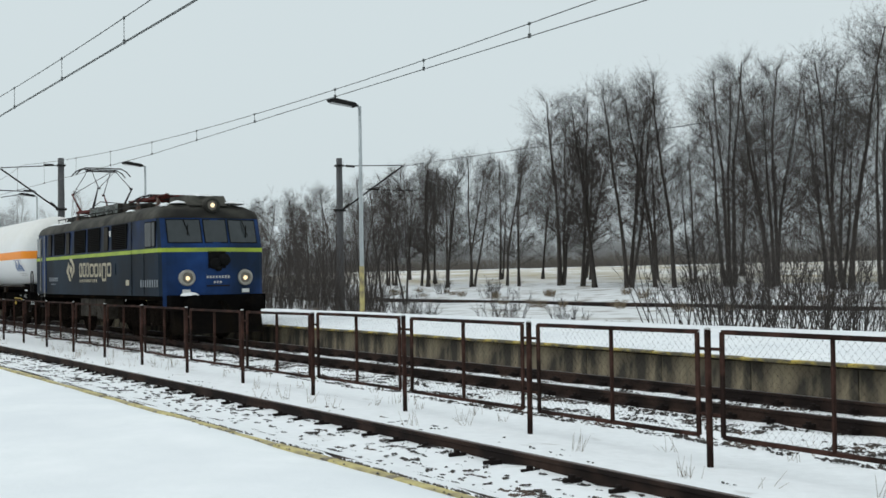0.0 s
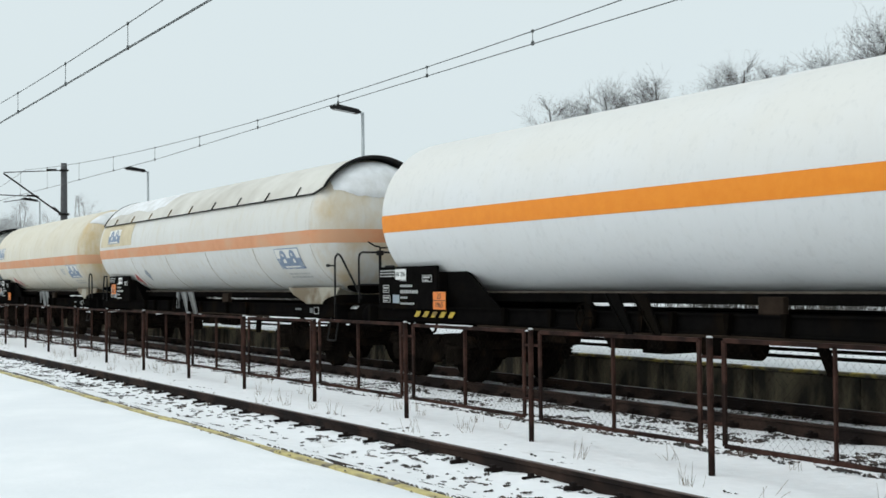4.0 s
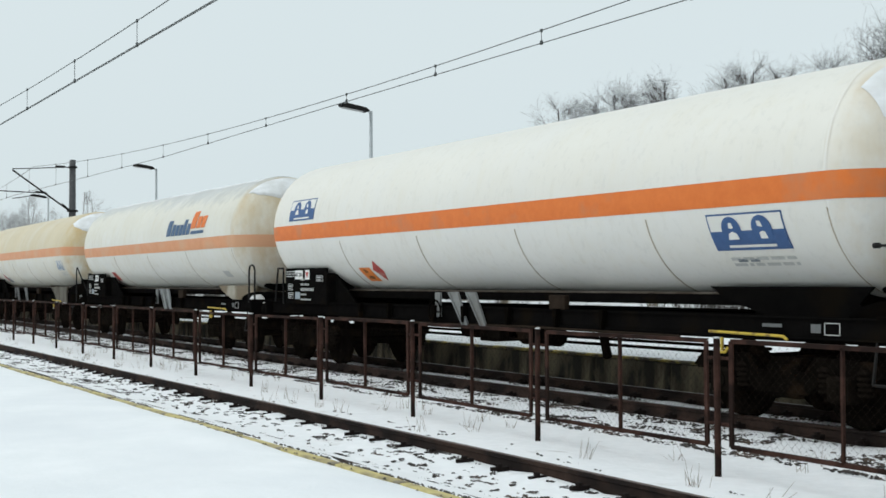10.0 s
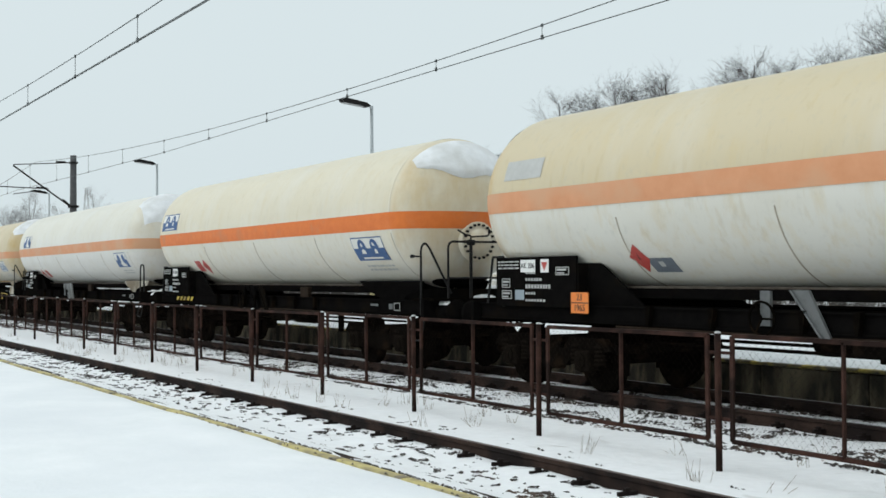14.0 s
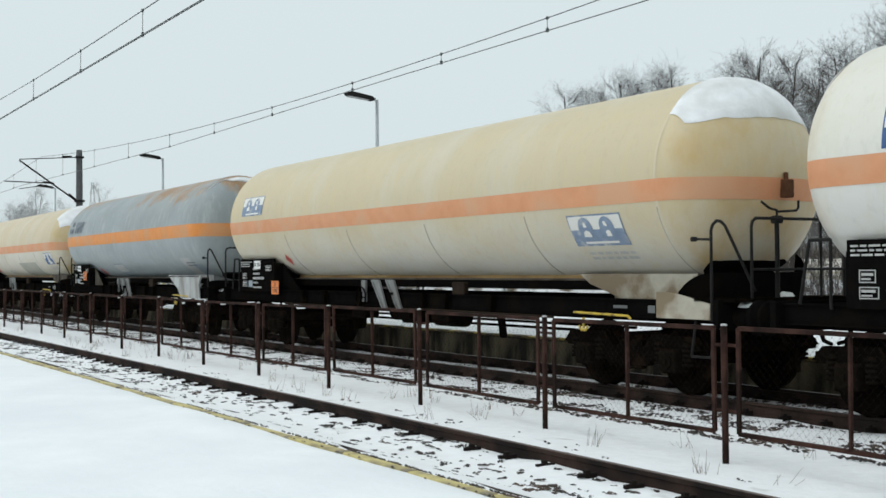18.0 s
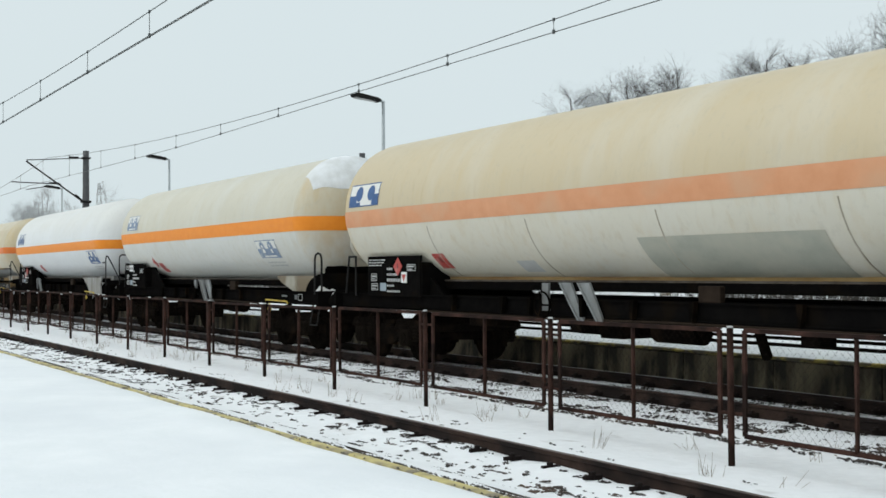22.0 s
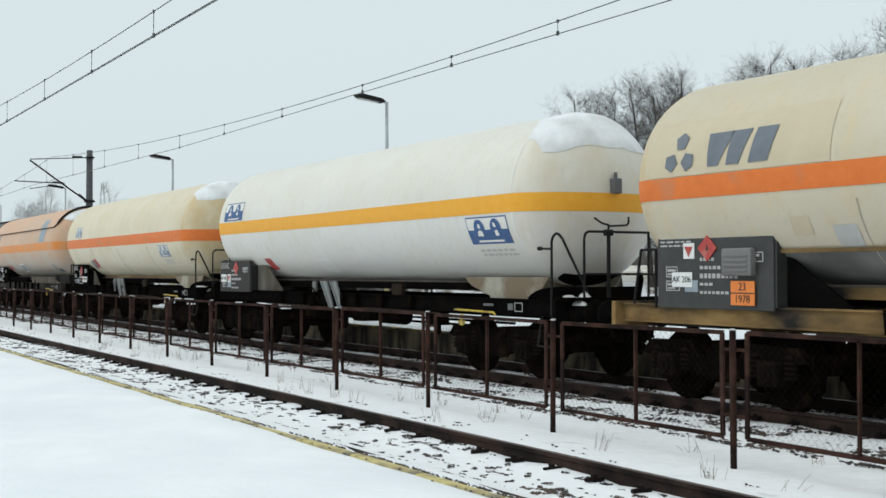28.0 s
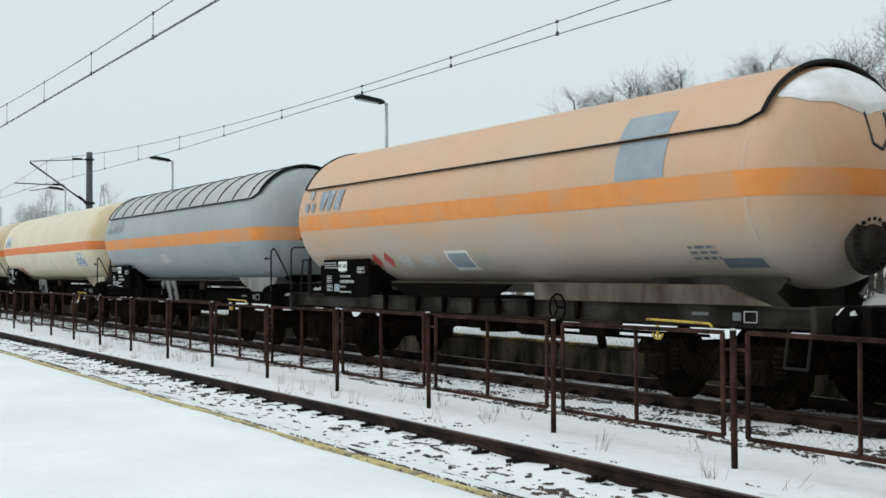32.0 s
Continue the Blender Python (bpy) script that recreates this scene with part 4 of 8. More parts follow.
def barrel_patch(me, x0, x1, z0, z1, mi=0, off=0.006, skew=0.0, n=5):
    g = []
    for i in range(n + 1):
        z = z0 + (z1 - z0) * i / n
        k = skew * (i / n)
        g.append([on_barrel(x0 + k, z, off), on_barrel(x1 + k, z, off)])
    me.sheet(g, mi, True)


def barrel_ring(me, x, z, r0, r1, mi=0, off=0.008, n=16, squash=1.0):
    vs, fs = [], []
    for i in range(n):
        w = 2 * math.pi * i / n
        for r in (r0, r1):
            vs.append(on_barrel(x + r * math.cos(w) * squash, z + r * math.sin(w), off))
    for i in range(n):
        fs.append((2 * i, 2 * i + 1, (2 * i + 3) % (2 * n), (2 * i + 2) % (2 * n)))
    me.add(vs, fs, mi, True)


def tank_data(key, half, mat_):
    def make():
        prof = []
        for i in range(13):
            w = math.pi / 2 * (1 - i / 12)
            prof.append((-half - DOME * math.sin(w), max(0.001, R_TANK * math.cos(w))))
        n = 10
        for i in range(1, n):
            prof.append((-half + 2 * half * i / n, R_TANK))
        for i in range(13):
            w = math.pi / 2 * i / 12
            prof.append((half + DOME * math.sin(w), max(0.001, R_TANK * math.cos(w))))
        return Mesh().lathe(prof, 56, "x").data("tank", [mat_])
    return make()


def stripe_data(key, half, z0, z1, mat_, off=0.006):
    """The painted band right round the tank at a constant height."""
    def make():
        rows = []
        for k in range(5):
            z = z0 + (z1 - z0) * k / 4
            rho = math.sqrt((R_TANK + off) ** 2 - z * z)
            e = (DOME + off) / (R_TANK + off) * rho
            pts = []
            for i in range(25):
                w = -math.pi / 2 + math.pi * i / 24
                pts.append((half + e * math.cos(w), rho * math.sin(w), z))
            for i in range(25):
                w = math.pi / 2 + math.pi * i / 24
                pts.append((-half + e * math.cos(w), rho * math.sin(w), z))
            pts.append(pts[0])
            rows.append(pts)
        return Mesh().sheet(rows).data("stripe", [mat_])
    return stored(("stripe", half, DOME, z0, z1, mat_.name), make)


def dome_patch(me, half, zlow, width, thick, seed, end=1, back=0.0):
    """Snow that lies on the upper shoulder of a tank end; back: how far it reaches over the crown onto the barrel."""
    rnd = random.Random(seed)
    ph = rnd.uniform(0, 9)
    g = []
    nu, nv = 26, 16
    for j in range(nv + 1):
        row = []
        for i in range(nu + 1):
            u = -1 + 2 * i / nu
            y = u * width
            zl = zlow + 0.09 * noise.noise((u * 2.2 + ph, 1, 0)) + 0.03 * noise.noise((u * 7 + ph, 4, 0)) + (-0.10 if back else 0.16) * u * u
            ztop = (0.955 if not back else 0.9995) * math.sqrt(max(0.01, R_TANK ** 2 - y * y))
            v = j / nv
            dv = min(1.0, v / 0.8) if back else v
            z = min(ztop, zl + max(0.02, ztop - zl) * dv)
            rr = min(1.0, (y * y + z * z) / R_TANK ** 2)
            x = half + DOME * math.sqrt(max(0.0, 1 - rr))
            nn = Vector(((x - half) / DOME ** 2, y / R_TANK ** 2, z / R_TANK ** 2)).normalized()
            if back and v > 0.8:
                x = half - back * (v - 0.8) / 0.2 * max(0.05, 1 - 1.1 * u * u + 0.25 * noise.noise((u * 3 + ph, 7, 0)))
            t = (thick * 0.24 if back else thick) * min(1, v / 0.12) * max(0, 1 - v ** 3) * max(0, 1 - abs(u) ** 4) + 0.006
            t *= 1 + 0.35 * noise.noise((u * 3 + ph, v * 3, 2))
            p = Vector((x, y, z)) + nn * t
            row.append((end * p.x, p.y, p.z))
        g.append(row)
    me.sheet(g)


def top_snow(me, x0, x1, ang0, ang1, thick, seed, lift=0.003):
    """A thin sheet of snow along the crown of the tank."""
    ph = seed * 3.7
    g = []
    nx, na = max(8, int((x1 - x0) / 0.4)), 12
    for i in range(nx + 1):
        x = x0 + (x1 - x0) * i / nx
        row = []
        for j in range(na + 1):
            k = j / na
            a0 = ang0 + 0.13 * noise.noise((x * 0.8 + ph, 0, 0))
            w = a0 + (ang1 - a0) * k
            edge = min(1, 6 * min(k, 1 - k), 3 * min(i, nx - i) / 3)
            r = R_TANK + lift + thick * edge * (1 + 0.4 * noise.noise((x + ph, w * 3, 0)))
            row.append((x, -r * math.cos(w), r * math.sin(w)))
        g.append(row)
    me.sheet(g)


def sunshield(me, half, r, low, over):
    """A curved sheet over the tank, open at both ends, standing out over the leading end."""
    g = []
    n = 40
    x0, x1 = -half + 0.08, half + over
    for i in range(n + 1):
        x = x0 + (x1 - x0) * i / n
        a = low + 0.10 * max(0.0, (x - x1 + 0.3) / 0.3) ** 2
        g.append([(x, -r * math.cos(a + (math.pi - 2 * a) * j / 28), r * math.sin(a + (math.pi - 2 * a) * j / 28)) for j in range(29)])
    me.sheet(g, 0)
    inner = [[(p[0], p[1] * (r - 0.03) / r, p[2] * (r - 0.03) / r) for p in row] for row in g]
    me.sheet([list(reversed(row)) for row in inner], 1)
    for row, irow in zip((g[0], g[-1]), (inner[0], inner[-1])):
        me.sheet([row, irow], 1)
    for side in (0, -1):
        me.sheet([[row[side] for row in g], [row[side] for row in inner]], 1)
    # dark rim along the edge
    for side in (0, -1):
        for p, q in zip(g, g[1:]):
            me.tube(p[side], q[side], 0.013, n=5, mi=1)
    for row in (g[0], g[-1]):
        for p, q in zip(row, row[1:]):
            me.tube(p, q, 0.03, n=5, mi=1)


# ---- emblems, boards and notices on the tanks ----
def emblem(x, z, w, h, mats, style, parent):
    """A framed board: blue below, pale above, with two pale shapes; each piece laid on the tank."""
    t = 0.022

    def laid(name, mi, *a, **kw):
        me = Mesh()
        barrel_patch(me, *a, 0, **kw)
        part(name, me, [mats[mi]], parent)

    def ring(name, mi, *a):
        me = Mesh()
        barrel_ring(me, *a)
        part(name, me, [mats[mi]], parent)
    laid("emblem_border", 1, x, x + w, z, z + h, off=0.005)
    laid("emblem_board", 0, x + t, x + w - t, z + t, z + h - t, off=0.007)
    if style == "al":
        laid("emblem_band", 1, x + t, x + w - t, z + t, z + h * 0.52, off=0.009)
        laid("emblem_bar", 0, x + w * 0.2, x + w * 0.82, z + h * 0.07, z + h * 0.14, off=0.012, n=1)
        for c in (0.31, 0.71):
            ring("emblem_disc", 1, x + w * c, z + h * 0.55, 0.0, h * 0.36, 0, 0.013, 24)
            me = Mesh()
            core = ((-0.20, 0.29), (0.20, 0.29), (0.05, 0.74), (-0.05, 0.74)) if c < 0.5 else ((-0.13, 0.29), (0.13, 0.29), (0.0, 0.76), (-0.13, 0.76))
            me.add([on_barrel(x + w * c + h * a, z + h * b, 0.016) for a, b in core], [(0, 1, 2, 3)])
            part("emblem_core", me, [mats[0]], parent)
    else:
        laid("emblem_band", 1, x + t, x + w * 0.26, z + t, z + h * 0.5, off=0.009)
        laid("emblem_band", 1, x + w * 0.26, x + w * 0.40, z + t, z + h * 0.2, off=0.009)
        laid("emblem_band", 1, x + w * 0.78, x + w - t, z + t, z + h * 0.5, off=0.009)
        for c in (0.34, 0.74):
            ring("emblem_disc", 1, x + w * c, z + h * 0.56, 0.0, h * 0.33, 0, 0.011, 24)


def wordmark(x, z, h, mat_, parent, label):
    """A heavy triangular mark followed by three heavy slanted blocks."""
    for k in range(3):
        w = radians(90 + 120 * k)
        cx, cz = x + h * 0.6 + 0.30 * h * math.cos(w), z + h * 0.45 + 0.30 * h * math.sin(w)
        vs = [on_barrel(cx + r * h * math.cos(w + a), cz + r * h * math.sin(w + a), 0.018) for a, r in ((-0.9, 0.36), (0.0, 0.40), (0.9, 0.36), (2.2, 0.20), (4.1, 0.20))]
        part("emblem_mark", Mesh().add(vs, [(0, 1, 2, 3, 4)]), [mat_], parent, label)
    px = x + h * 1.55
    for foot, top in (((0.30, 0.72), (0.0, 1.05)), ((0.12, 0.62), (0.0, 0.82)), ((0.05, 0.80), (0.05, 0.86))):
        g = []
        for i in range(9):
            k = i / 8
            sk = 0.2 * h * k
            g.append([on_barrel(px + (q0 + (q1 - q0) * k) * h + sk, z + h * k, 0.014) for q0, q1 in zip(foot, top)])
        part("emblem_block", Mesh().sheet(g), [mat_], parent)
        px += h * 0.94


def diamond(x, z, r, mats, parent, label):
    """A hazard square standing on its corner, white flame mark inside."""
    me = Mesh()
    pts = [(x - r, z + 0.1 * r), (x - 0.1 * r, z - r), (x + r, z - 0.1 * r), (x + 0.1 * r, z + r)]
    me.add([on_barrel(a, b, 0.009) for a, b in pts], [(0, 1, 2, 3)], 0)
    me.add([on_barrel(a, b, 0.013) for a, b in ((x - 0.12 * r, z - 0.1 * r), (x + 0.15 * r, z - 0.1 * r), (x + 0.02 * r, z + 0.45 * r))], [(0, 1, 2)], 1)
    return part("hazard_label", me, mats, parent, label)


def notice(x, z, w, h, mat_, parent, name="notice", label=""):
    me = Mesh()
    barrel_patch(me, x, x + w, z, z + h, 0, 0.005, n=max(4, int(h / 0.06)))
    return part(name, me, [mat_], parent, label)


def small_print(x, z, w, rows, mat_, parent, seed, pitch=0.07):
    rnd = random.Random(seed)
    me = Mesh()
    for r in range(rows):
        px = x
        while px < x + w:
            b = rnd.uniform(0.06, 0.22)
            barrel_patch(me, px, min(px + b, x + w), z - r * pitch, z - r * pitch + pitch * 0.5, 0, 0.008, n=1)
            px += b + 0.04
    return tagged(part("small_print", me, [mat_], parent, "illegible lines of small print"), kind="stuff")


def data_board(parent, x0, seed, plate, plates, paint=None, h=0.76):
    """The black data board on the side of the frame: bars of writing, a white line plate, a red triangle, an orange plate."""
    rnd = random.Random(seed)
    w, y = 2.06, -1.15
    zc = 1.21 + h / 2
    back = part("data_board", Mesh().box((0, 0, 0), (w, 0.05, h), bev=0.012).box((w / 2 + 0.0, 0.3, -0.05), (0.06, 0.6, h * 0.8)).box((-w / 2, 0.3, -0.05), (0.06, 0.6, h * 0.8)), [paint], parent, "dark data board with white print", pose(x0 + w / 2, y, zc))
    bars = Mesh()
    f = -0.029

    def bar(x, z, bw, bh, mi=0):
        bars.box((x + bw / 2, f, z), (bw, 0.004, bh), mi)
    for r in range(3):
        px = -w / 2 + 0.06
        while px < -w / 2 + 0.58:
            b = rnd.uniform(0.05, 0.16)
            bar(px, h / 2 - 0.07 - r * 0.05, b, 0.022)
            px += b + 0.03
    for r, (bw, bh) in enumerate(((0.22, 0.06), (0.42, 0.06), (0.62, 0.085), (0.24, 0.05), (0.46, 0.05))):
        px, end = -0.22, -0.22 + bw
        while px < end:
            b = rnd.uniform(0.035, 0.06)
            bar(px, 0.14 - r * 0.105, b, bh * 0.7)
            px += b + 0.025
    for bx, bz, bw, bh in ((-0.86, -0.02, 0.22, 0.13), (-0.86, -0.2, 0.26, 0.12), (0.55, 0.16, 0.32, 0.11)):
        for sx, sz, ww, hh in ((0, bh / 2, bw, 0.012), (0, -bh / 2, bw, 0.012), (0, 0, 0.012, bh), (bw - 0.012, 0, 0.012, bh)):
            bar(bx + sx, bz + sz, ww, hh)
        bar(bx + 0.03, bz + 0.02, bw * 0.7, 0.03)
        bar(bx + 0.03, bz - 0.03, bw * 0.55, 0.02)
    bar(-0.5, -0.2, 0.24, 0.15, 1)
    tagged(part("print", bars, [PRINT, GREY_PATCH], back, "bars of white print"), kind="stuff")
    white, triangle, flame, orange = plates
    if white:
        lp = part("line_plate", Mesh().box((0, 0, 0), (0.38, 0.012, 0.19), bev=0.004), [WHITE], back, "white plate reading AK 206", pose(white[0], -0.034, white[1]))
        part("lettering", text_data("AK 206", 0.115, INK), None, lp, m=pose(0, -0.009, 0))
    if triangle:
        tri = Mesh().box((0, 0, 0), (0.2, 0.01, 0.2), 1).prism([(-0.075, 0.055), (0.075, 0.055), (0, -0.075)], -0.012, -0.006, 0)
        part("warning_plate", tri, [RED, WHITE], back, "white plate with a red triangle", pose(triangle[0], -0.032, triangle[1]))
    if flame:
        dm = Mesh().prism([(-0.17, 0), (0, -0.17), (0.17, 0), (0, 0.17)], -0.012, 0, 0).prism([(-0.02, -0.03), (0.03, -0.03), (0.0, 0.06)], -0.016, -0.012, 1)
        part("hazard_label", dm, [RED, INK], back, "red diamond hazard label", pose(flame[0], -0.03, flame[1]))
    if orange:
        op = part("hazard_plate", Mesh().box((0, 0, 0), (0.4, 0.014, 0.3), bev=0.004).box((0, -0.008, 0), (0.4, 0.004, 0.014), 1), [HAZARD, INK], back, "orange hazard plate with black numbers", pose(orange[0], -0.05, orange[1]))
        part("lettering", text_data("23", 0.13, INK), None, op, m=pose(0, -0.010, 0.075))
        part("lettering", text_data(plate or "1965", 0.13, INK), None, op, m=pose(0, -0.010, -0.075))
    if h > 0.9:
        bx = part("document_box", Mesh().box((0, 0, 0), (0.5, 0.1, 0.34), bev=0.02), [GREY_BELLY], back, "dented grey document box", pose(0.5, -0.07, 0.1))
        for k in range(4):
            part("box_rib", Mesh().box((0, 0, 0), (0.4, 0.016, 0.03), bev=0.006), [GREY_BELLY], bx, m=pose(0, -0.055, -0.1 + 0.06 * k))
    return back


def rail_pipe(me, pts, r=0.02):
    me.pipe([Vector(p) for p in pts], r, 7)


def build_wagon(half, x, spec, index):
    """A gas tank wagon; x forward, y to the far side, z = 0 on the rails."""
    global DOME
    DOME = spec.get("dome", 0.83)
    wg = thing("tank_wagon", spec["label"], "tank wagon", "tank wagons of the train", pose(x, FAR_Y, 0))
    end = half + 0.93          # headstock
    axis = pose(0, 0, Z_TANK)
    tank = part("tank", tank_data("t%d" % index, half, spec["paint"]), None, wg, m=axis)
    z0 = spec.get("band", (-0.33, -0.02))
    part("stripe", stripe_data("s", half, z0[0], z0[1], spec["stripe"]), None, tank, spec.get("stripe_label", "orange stripe round the tank"))
    # weld seams, rusty on the lower half
    if spec.get("seams", True):
        def arc():
            g = []
            for w_, off in ((-0.014, 0.001), (-0.008, 0.007), (0.008, 0.007), (0.014, 0.001)):
                g.append([(w_, -(R_TANK + off) * math.cos(radians(-80 + 4 * j)), (R_TANK + off) * math.sin(radians(-80 + 4 * j))) for j in range(17)])
            return Mesh().sheet(g).data("seam", [SEAM])
        courses = 5 if half > 7 else 4
        for k in range(1, courses):
            part("seam", stored("seam", arc), None, tank, m=pose(2 * half * k / courses - half, 0, 0))
        part("seam", stored("seam", arc), None, tank, m=pose(half - 0.02, 0, 0))
    if spec.get("shoulder", True):
        part("seam", stored(("shoulder", spec["paint"].name), lambda: Mesh().lathe([(-0.03, R_TANK), (-0.015, R_TANK + 0.004), (0.015, R_TANK + 0.004), (0.03, R_TANK)], 56, "x").data("seam", [spec["paint"]])), None, tank, m=pose(half, 0, 0))
    # manhole on the leading end
    if spec.get("manhole", True):
        fl = Mesh()
        zf, rf = spec.get("cover_z", -0.55), 0.36
        xf = half + DOME * math.sqrt(1 - (zf / R_TANK) ** 2) - 0.02
        fl.lathe([(0, rf + 0.02), (0.09, rf), (0.09, rf - 0.02), (0.095, rf - 0.12), (0.16, rf - 0.14), (0.21, 0.12), (0.22, 0.001)], 26, "x", c=(xf, 0, zf))
        cover = part("manhole_cover", fl, [spec.get("cover", spec["paint"])], tank, "bolted round manhole cover")
        bolt = stored(("bolt", spec.get("white_bolts")), lambda: Mesh().tube((0.06, 0, 0), (0.135, 0, 0), 0.024, n=6).data("bolt", [spec["paint"] if spec.get("white_bolts") else STEEL_DARK]))
        for k in range(20):
            w = 2 * math.pi * k / 20
            part("bolt", bolt, None, cover, m=pose(xf, (rf - 0.055) * math.cos(w), zf + (rf - 0.055) * math.sin(w)))
    elif spec.get("stub"):
        xf = half + DOME * 0.985
        part("pipe_stub", Mesh().lathe([(-0.1, 0.13), (0.16, 0.13), (0.17, 0.12), (0.17, 0.10), (0.05, 0.09), (0.05, 0.001)], 20, "x", c=(xf, 0.1, -0.16)), [STEEL_DARK], tank, "open dark pipe stub")
        part("stub_ring", Mesh().lathe([(0.155, 0.135), (0.185, 0.135), (0.185, 0.105), (0.155, 0.105)], 20, "x", c=(xf, 0.1, -0.16)), [FADE], tank)
    else:
        vy, vz = spec.get("valve_at", (0.1, -0.16))
        vx = half + DOME * math.sqrt(1 - (vy * vy + vz * vz) / R_TANK ** 2)
        part("valve_box", Mesh().box((vx + 0.02, vy, vz), (0.16, 0.16, 0.24), bev=0.02).tube((vx + 0.03, vy, vz + 0.1), (vx + 0.03, vy, vz + 0.21), 0.03, n=8), [spec.get("valve", RUST_BOX)], tank)
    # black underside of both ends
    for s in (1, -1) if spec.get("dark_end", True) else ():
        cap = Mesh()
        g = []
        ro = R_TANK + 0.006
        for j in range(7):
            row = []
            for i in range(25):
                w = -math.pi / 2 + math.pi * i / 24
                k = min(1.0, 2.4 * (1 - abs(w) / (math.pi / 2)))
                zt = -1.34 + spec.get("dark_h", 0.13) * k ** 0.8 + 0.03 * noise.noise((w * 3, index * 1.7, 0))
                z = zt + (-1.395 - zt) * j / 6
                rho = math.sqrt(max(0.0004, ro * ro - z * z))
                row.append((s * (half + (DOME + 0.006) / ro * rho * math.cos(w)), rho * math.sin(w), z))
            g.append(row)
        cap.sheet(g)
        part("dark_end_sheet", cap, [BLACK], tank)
        if s > 0:
            # black cradle plate that stands on the frame under the dished end
            g = []
            for lev in (1.0, 0.55, 0.0):
                row = []
                for i in range(29):
                    w = -math.pi / 2 + math.pi * i / 28
                    near, far_ = min(1.0, (w + math.pi / 2) / 0.75), max(0.0, (w - 0.6) / 0.97)
                    zt = -1.58 + 0.40 * (1 - (1 - near) ** 2) * spec.get("dark_h", 0.13) / 0.30 + 0.26 * far_ ** 1.5
                    rho = 1.04 + 0.08 * lev
                    row.append((half + 0.06 + DOME * 0.72 * math.cos(w), rho * math.sin(w), -1.64 + (zt + 1.64) * lev))
                g.append(row)
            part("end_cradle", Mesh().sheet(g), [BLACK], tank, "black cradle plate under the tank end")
    # saddles that carry the tank
    for s in (1, -1):
        sd = Mesh()
        if s > 0:
            out, yy = [(half - 2.45, 1.60), (half + 0.1, 1.60), (half - 0.1, 1.40), (half + 0.1, 1.25), (half - 1.5, 1.25), (half - 2.2, 1.45)], 0.74
        else:
            out, yy = [(-half + 0.1, 1.25), (-half + 3.0, 1.25), (-half + 2.75, 1.42), (-half + 2.05, 1.86), (-half + 0.1, 1.86)], 0.98
        if s > 0 and spec.get("big_saddle"):
            out, yy = [(half - 2.45, 1.60), (half + 0.25, 1.58), (half + 0.06, 1.32), (half + 0.12, 0.98), (half - 1.4, 0.98), (half - 1.62, 1.22)], 1.19
            rivet = stored("rivet", lambda: Mesh().lathe([(0, 0.02), (-0.016, 0.018), (-0.02, 0.001)], 8, "y").data("rivet", [BOX_BROWN]))
            for k in range(22):
                part("rivet", rivet, None, wg, m=pose(half - 2.33 + 0.114 * k, -1.19, 1.56))
        for y in (-yy, yy - 0.04):
            sd.prism(out, y, y + 0.04)
        sd.box((s * (half - 1.0), 0, 1.42), (1.5, 1.3, 0.36))
        part("saddle", sd, [spec["saddle"] if s > 0 else spec.get("saddle_rear", BLACK)], wg)
    if spec.get("trough"):
        # black panel put in for the shaded opening between the saddles, sloping up at both ends
        part("side_sheet", Mesh().prism([(-half + 3.6, 1.5), (1.2, 1.5), (0.7, 1.29), (-half + 4.3, 1.29)], -1.18, -1.1), [BLACK], wg)
        part("side_sheet", Mesh().prism([(1.9, 1.52), (half - 0.6, 1.52), (half + 0.2, 1.27), (1.9, 1.27)], -1.2, -1.12), [SADDLE_BROWN], wg)
    # frame
    fr = Mesh()
    for s in (-1, 1):
        fr.box((0, s * 1.06, 1.13), (2 * end, 0.05, 0.26), bev=0.01)
        fr.box((0, s * 1.09, 1.245), (2 * end, 0.07, 0.02))
        fr.box((0, s * 1.09, 1.015), (2 * end, 0.07, 0.02))
    fr.box((0, 0, 1.08), (2 * end, 0.5, 0.34))
    fr.box((0, 0, 1.425), (2 * half - 3.0, 1.0, 0.14))
    for ya in (-0.62, 0.62):
        fr.box((0, ya, 1.43), (2 * half - 1.2, 0.08, 0.14))
    for k in range(9):
        fr.box((-end + 0.3 + (2 * end - 0.6) * k / 8, 0, 1.12), (0.1, 2.1, 0.22))
    part("underframe", fr, [spec.get("frame", BLACK)], wg)
    part("sill_strip", Mesh().box((0, -0.63, 1.515), (2 * half - 1.2, 0.08, 0.03)), [SADDLE_BROWN], wg)
    tag = Mesh()
    for a, b, c, d in ((0, 0.065, 0.22, 0.01), (0, -0.065, 0.22, 0.01), (-0.105, 0, 0.01, 0.14), (0.105, 0, 0.01, 0.14)):
        tag.box((half - 0.12 + a, -1.165, 1.13 + b), (c, 0.006, d))
    tagged(part("outline_mark", tag, [FADE], wg, "white painted outline"), kind="stuff")
    for s in (-1, 1):
        part("snow", snow_lump(s * (end + 0.16), -0.875, 1.18, 0.26, 0.2, 0.07, index + s), [SNOW_CAP], wg)
    for s in (-1, 1):
        part("headstock", Mesh().box((s * end, 0, 1.1), (0.09, 2.5, 0.36), bev=0.015), [spec.get("frame", BLACK)], wg)
        part("coupling", hook_data(), None, wg, m=pose(s * end, 0, 1.06, 0, 0, 0 if s > 0 else 180))
        part("brake_hose", hose_data(), None, wg, m=pose(s * end, -0.35, 1.06, 0, 0, 0 if s > 0 else 180))
        part("brake_hose", hose_data(), None, wg, m=pose(s * end, 0.35, 1.06, 0, 0, 0 if s > 0 else 180))
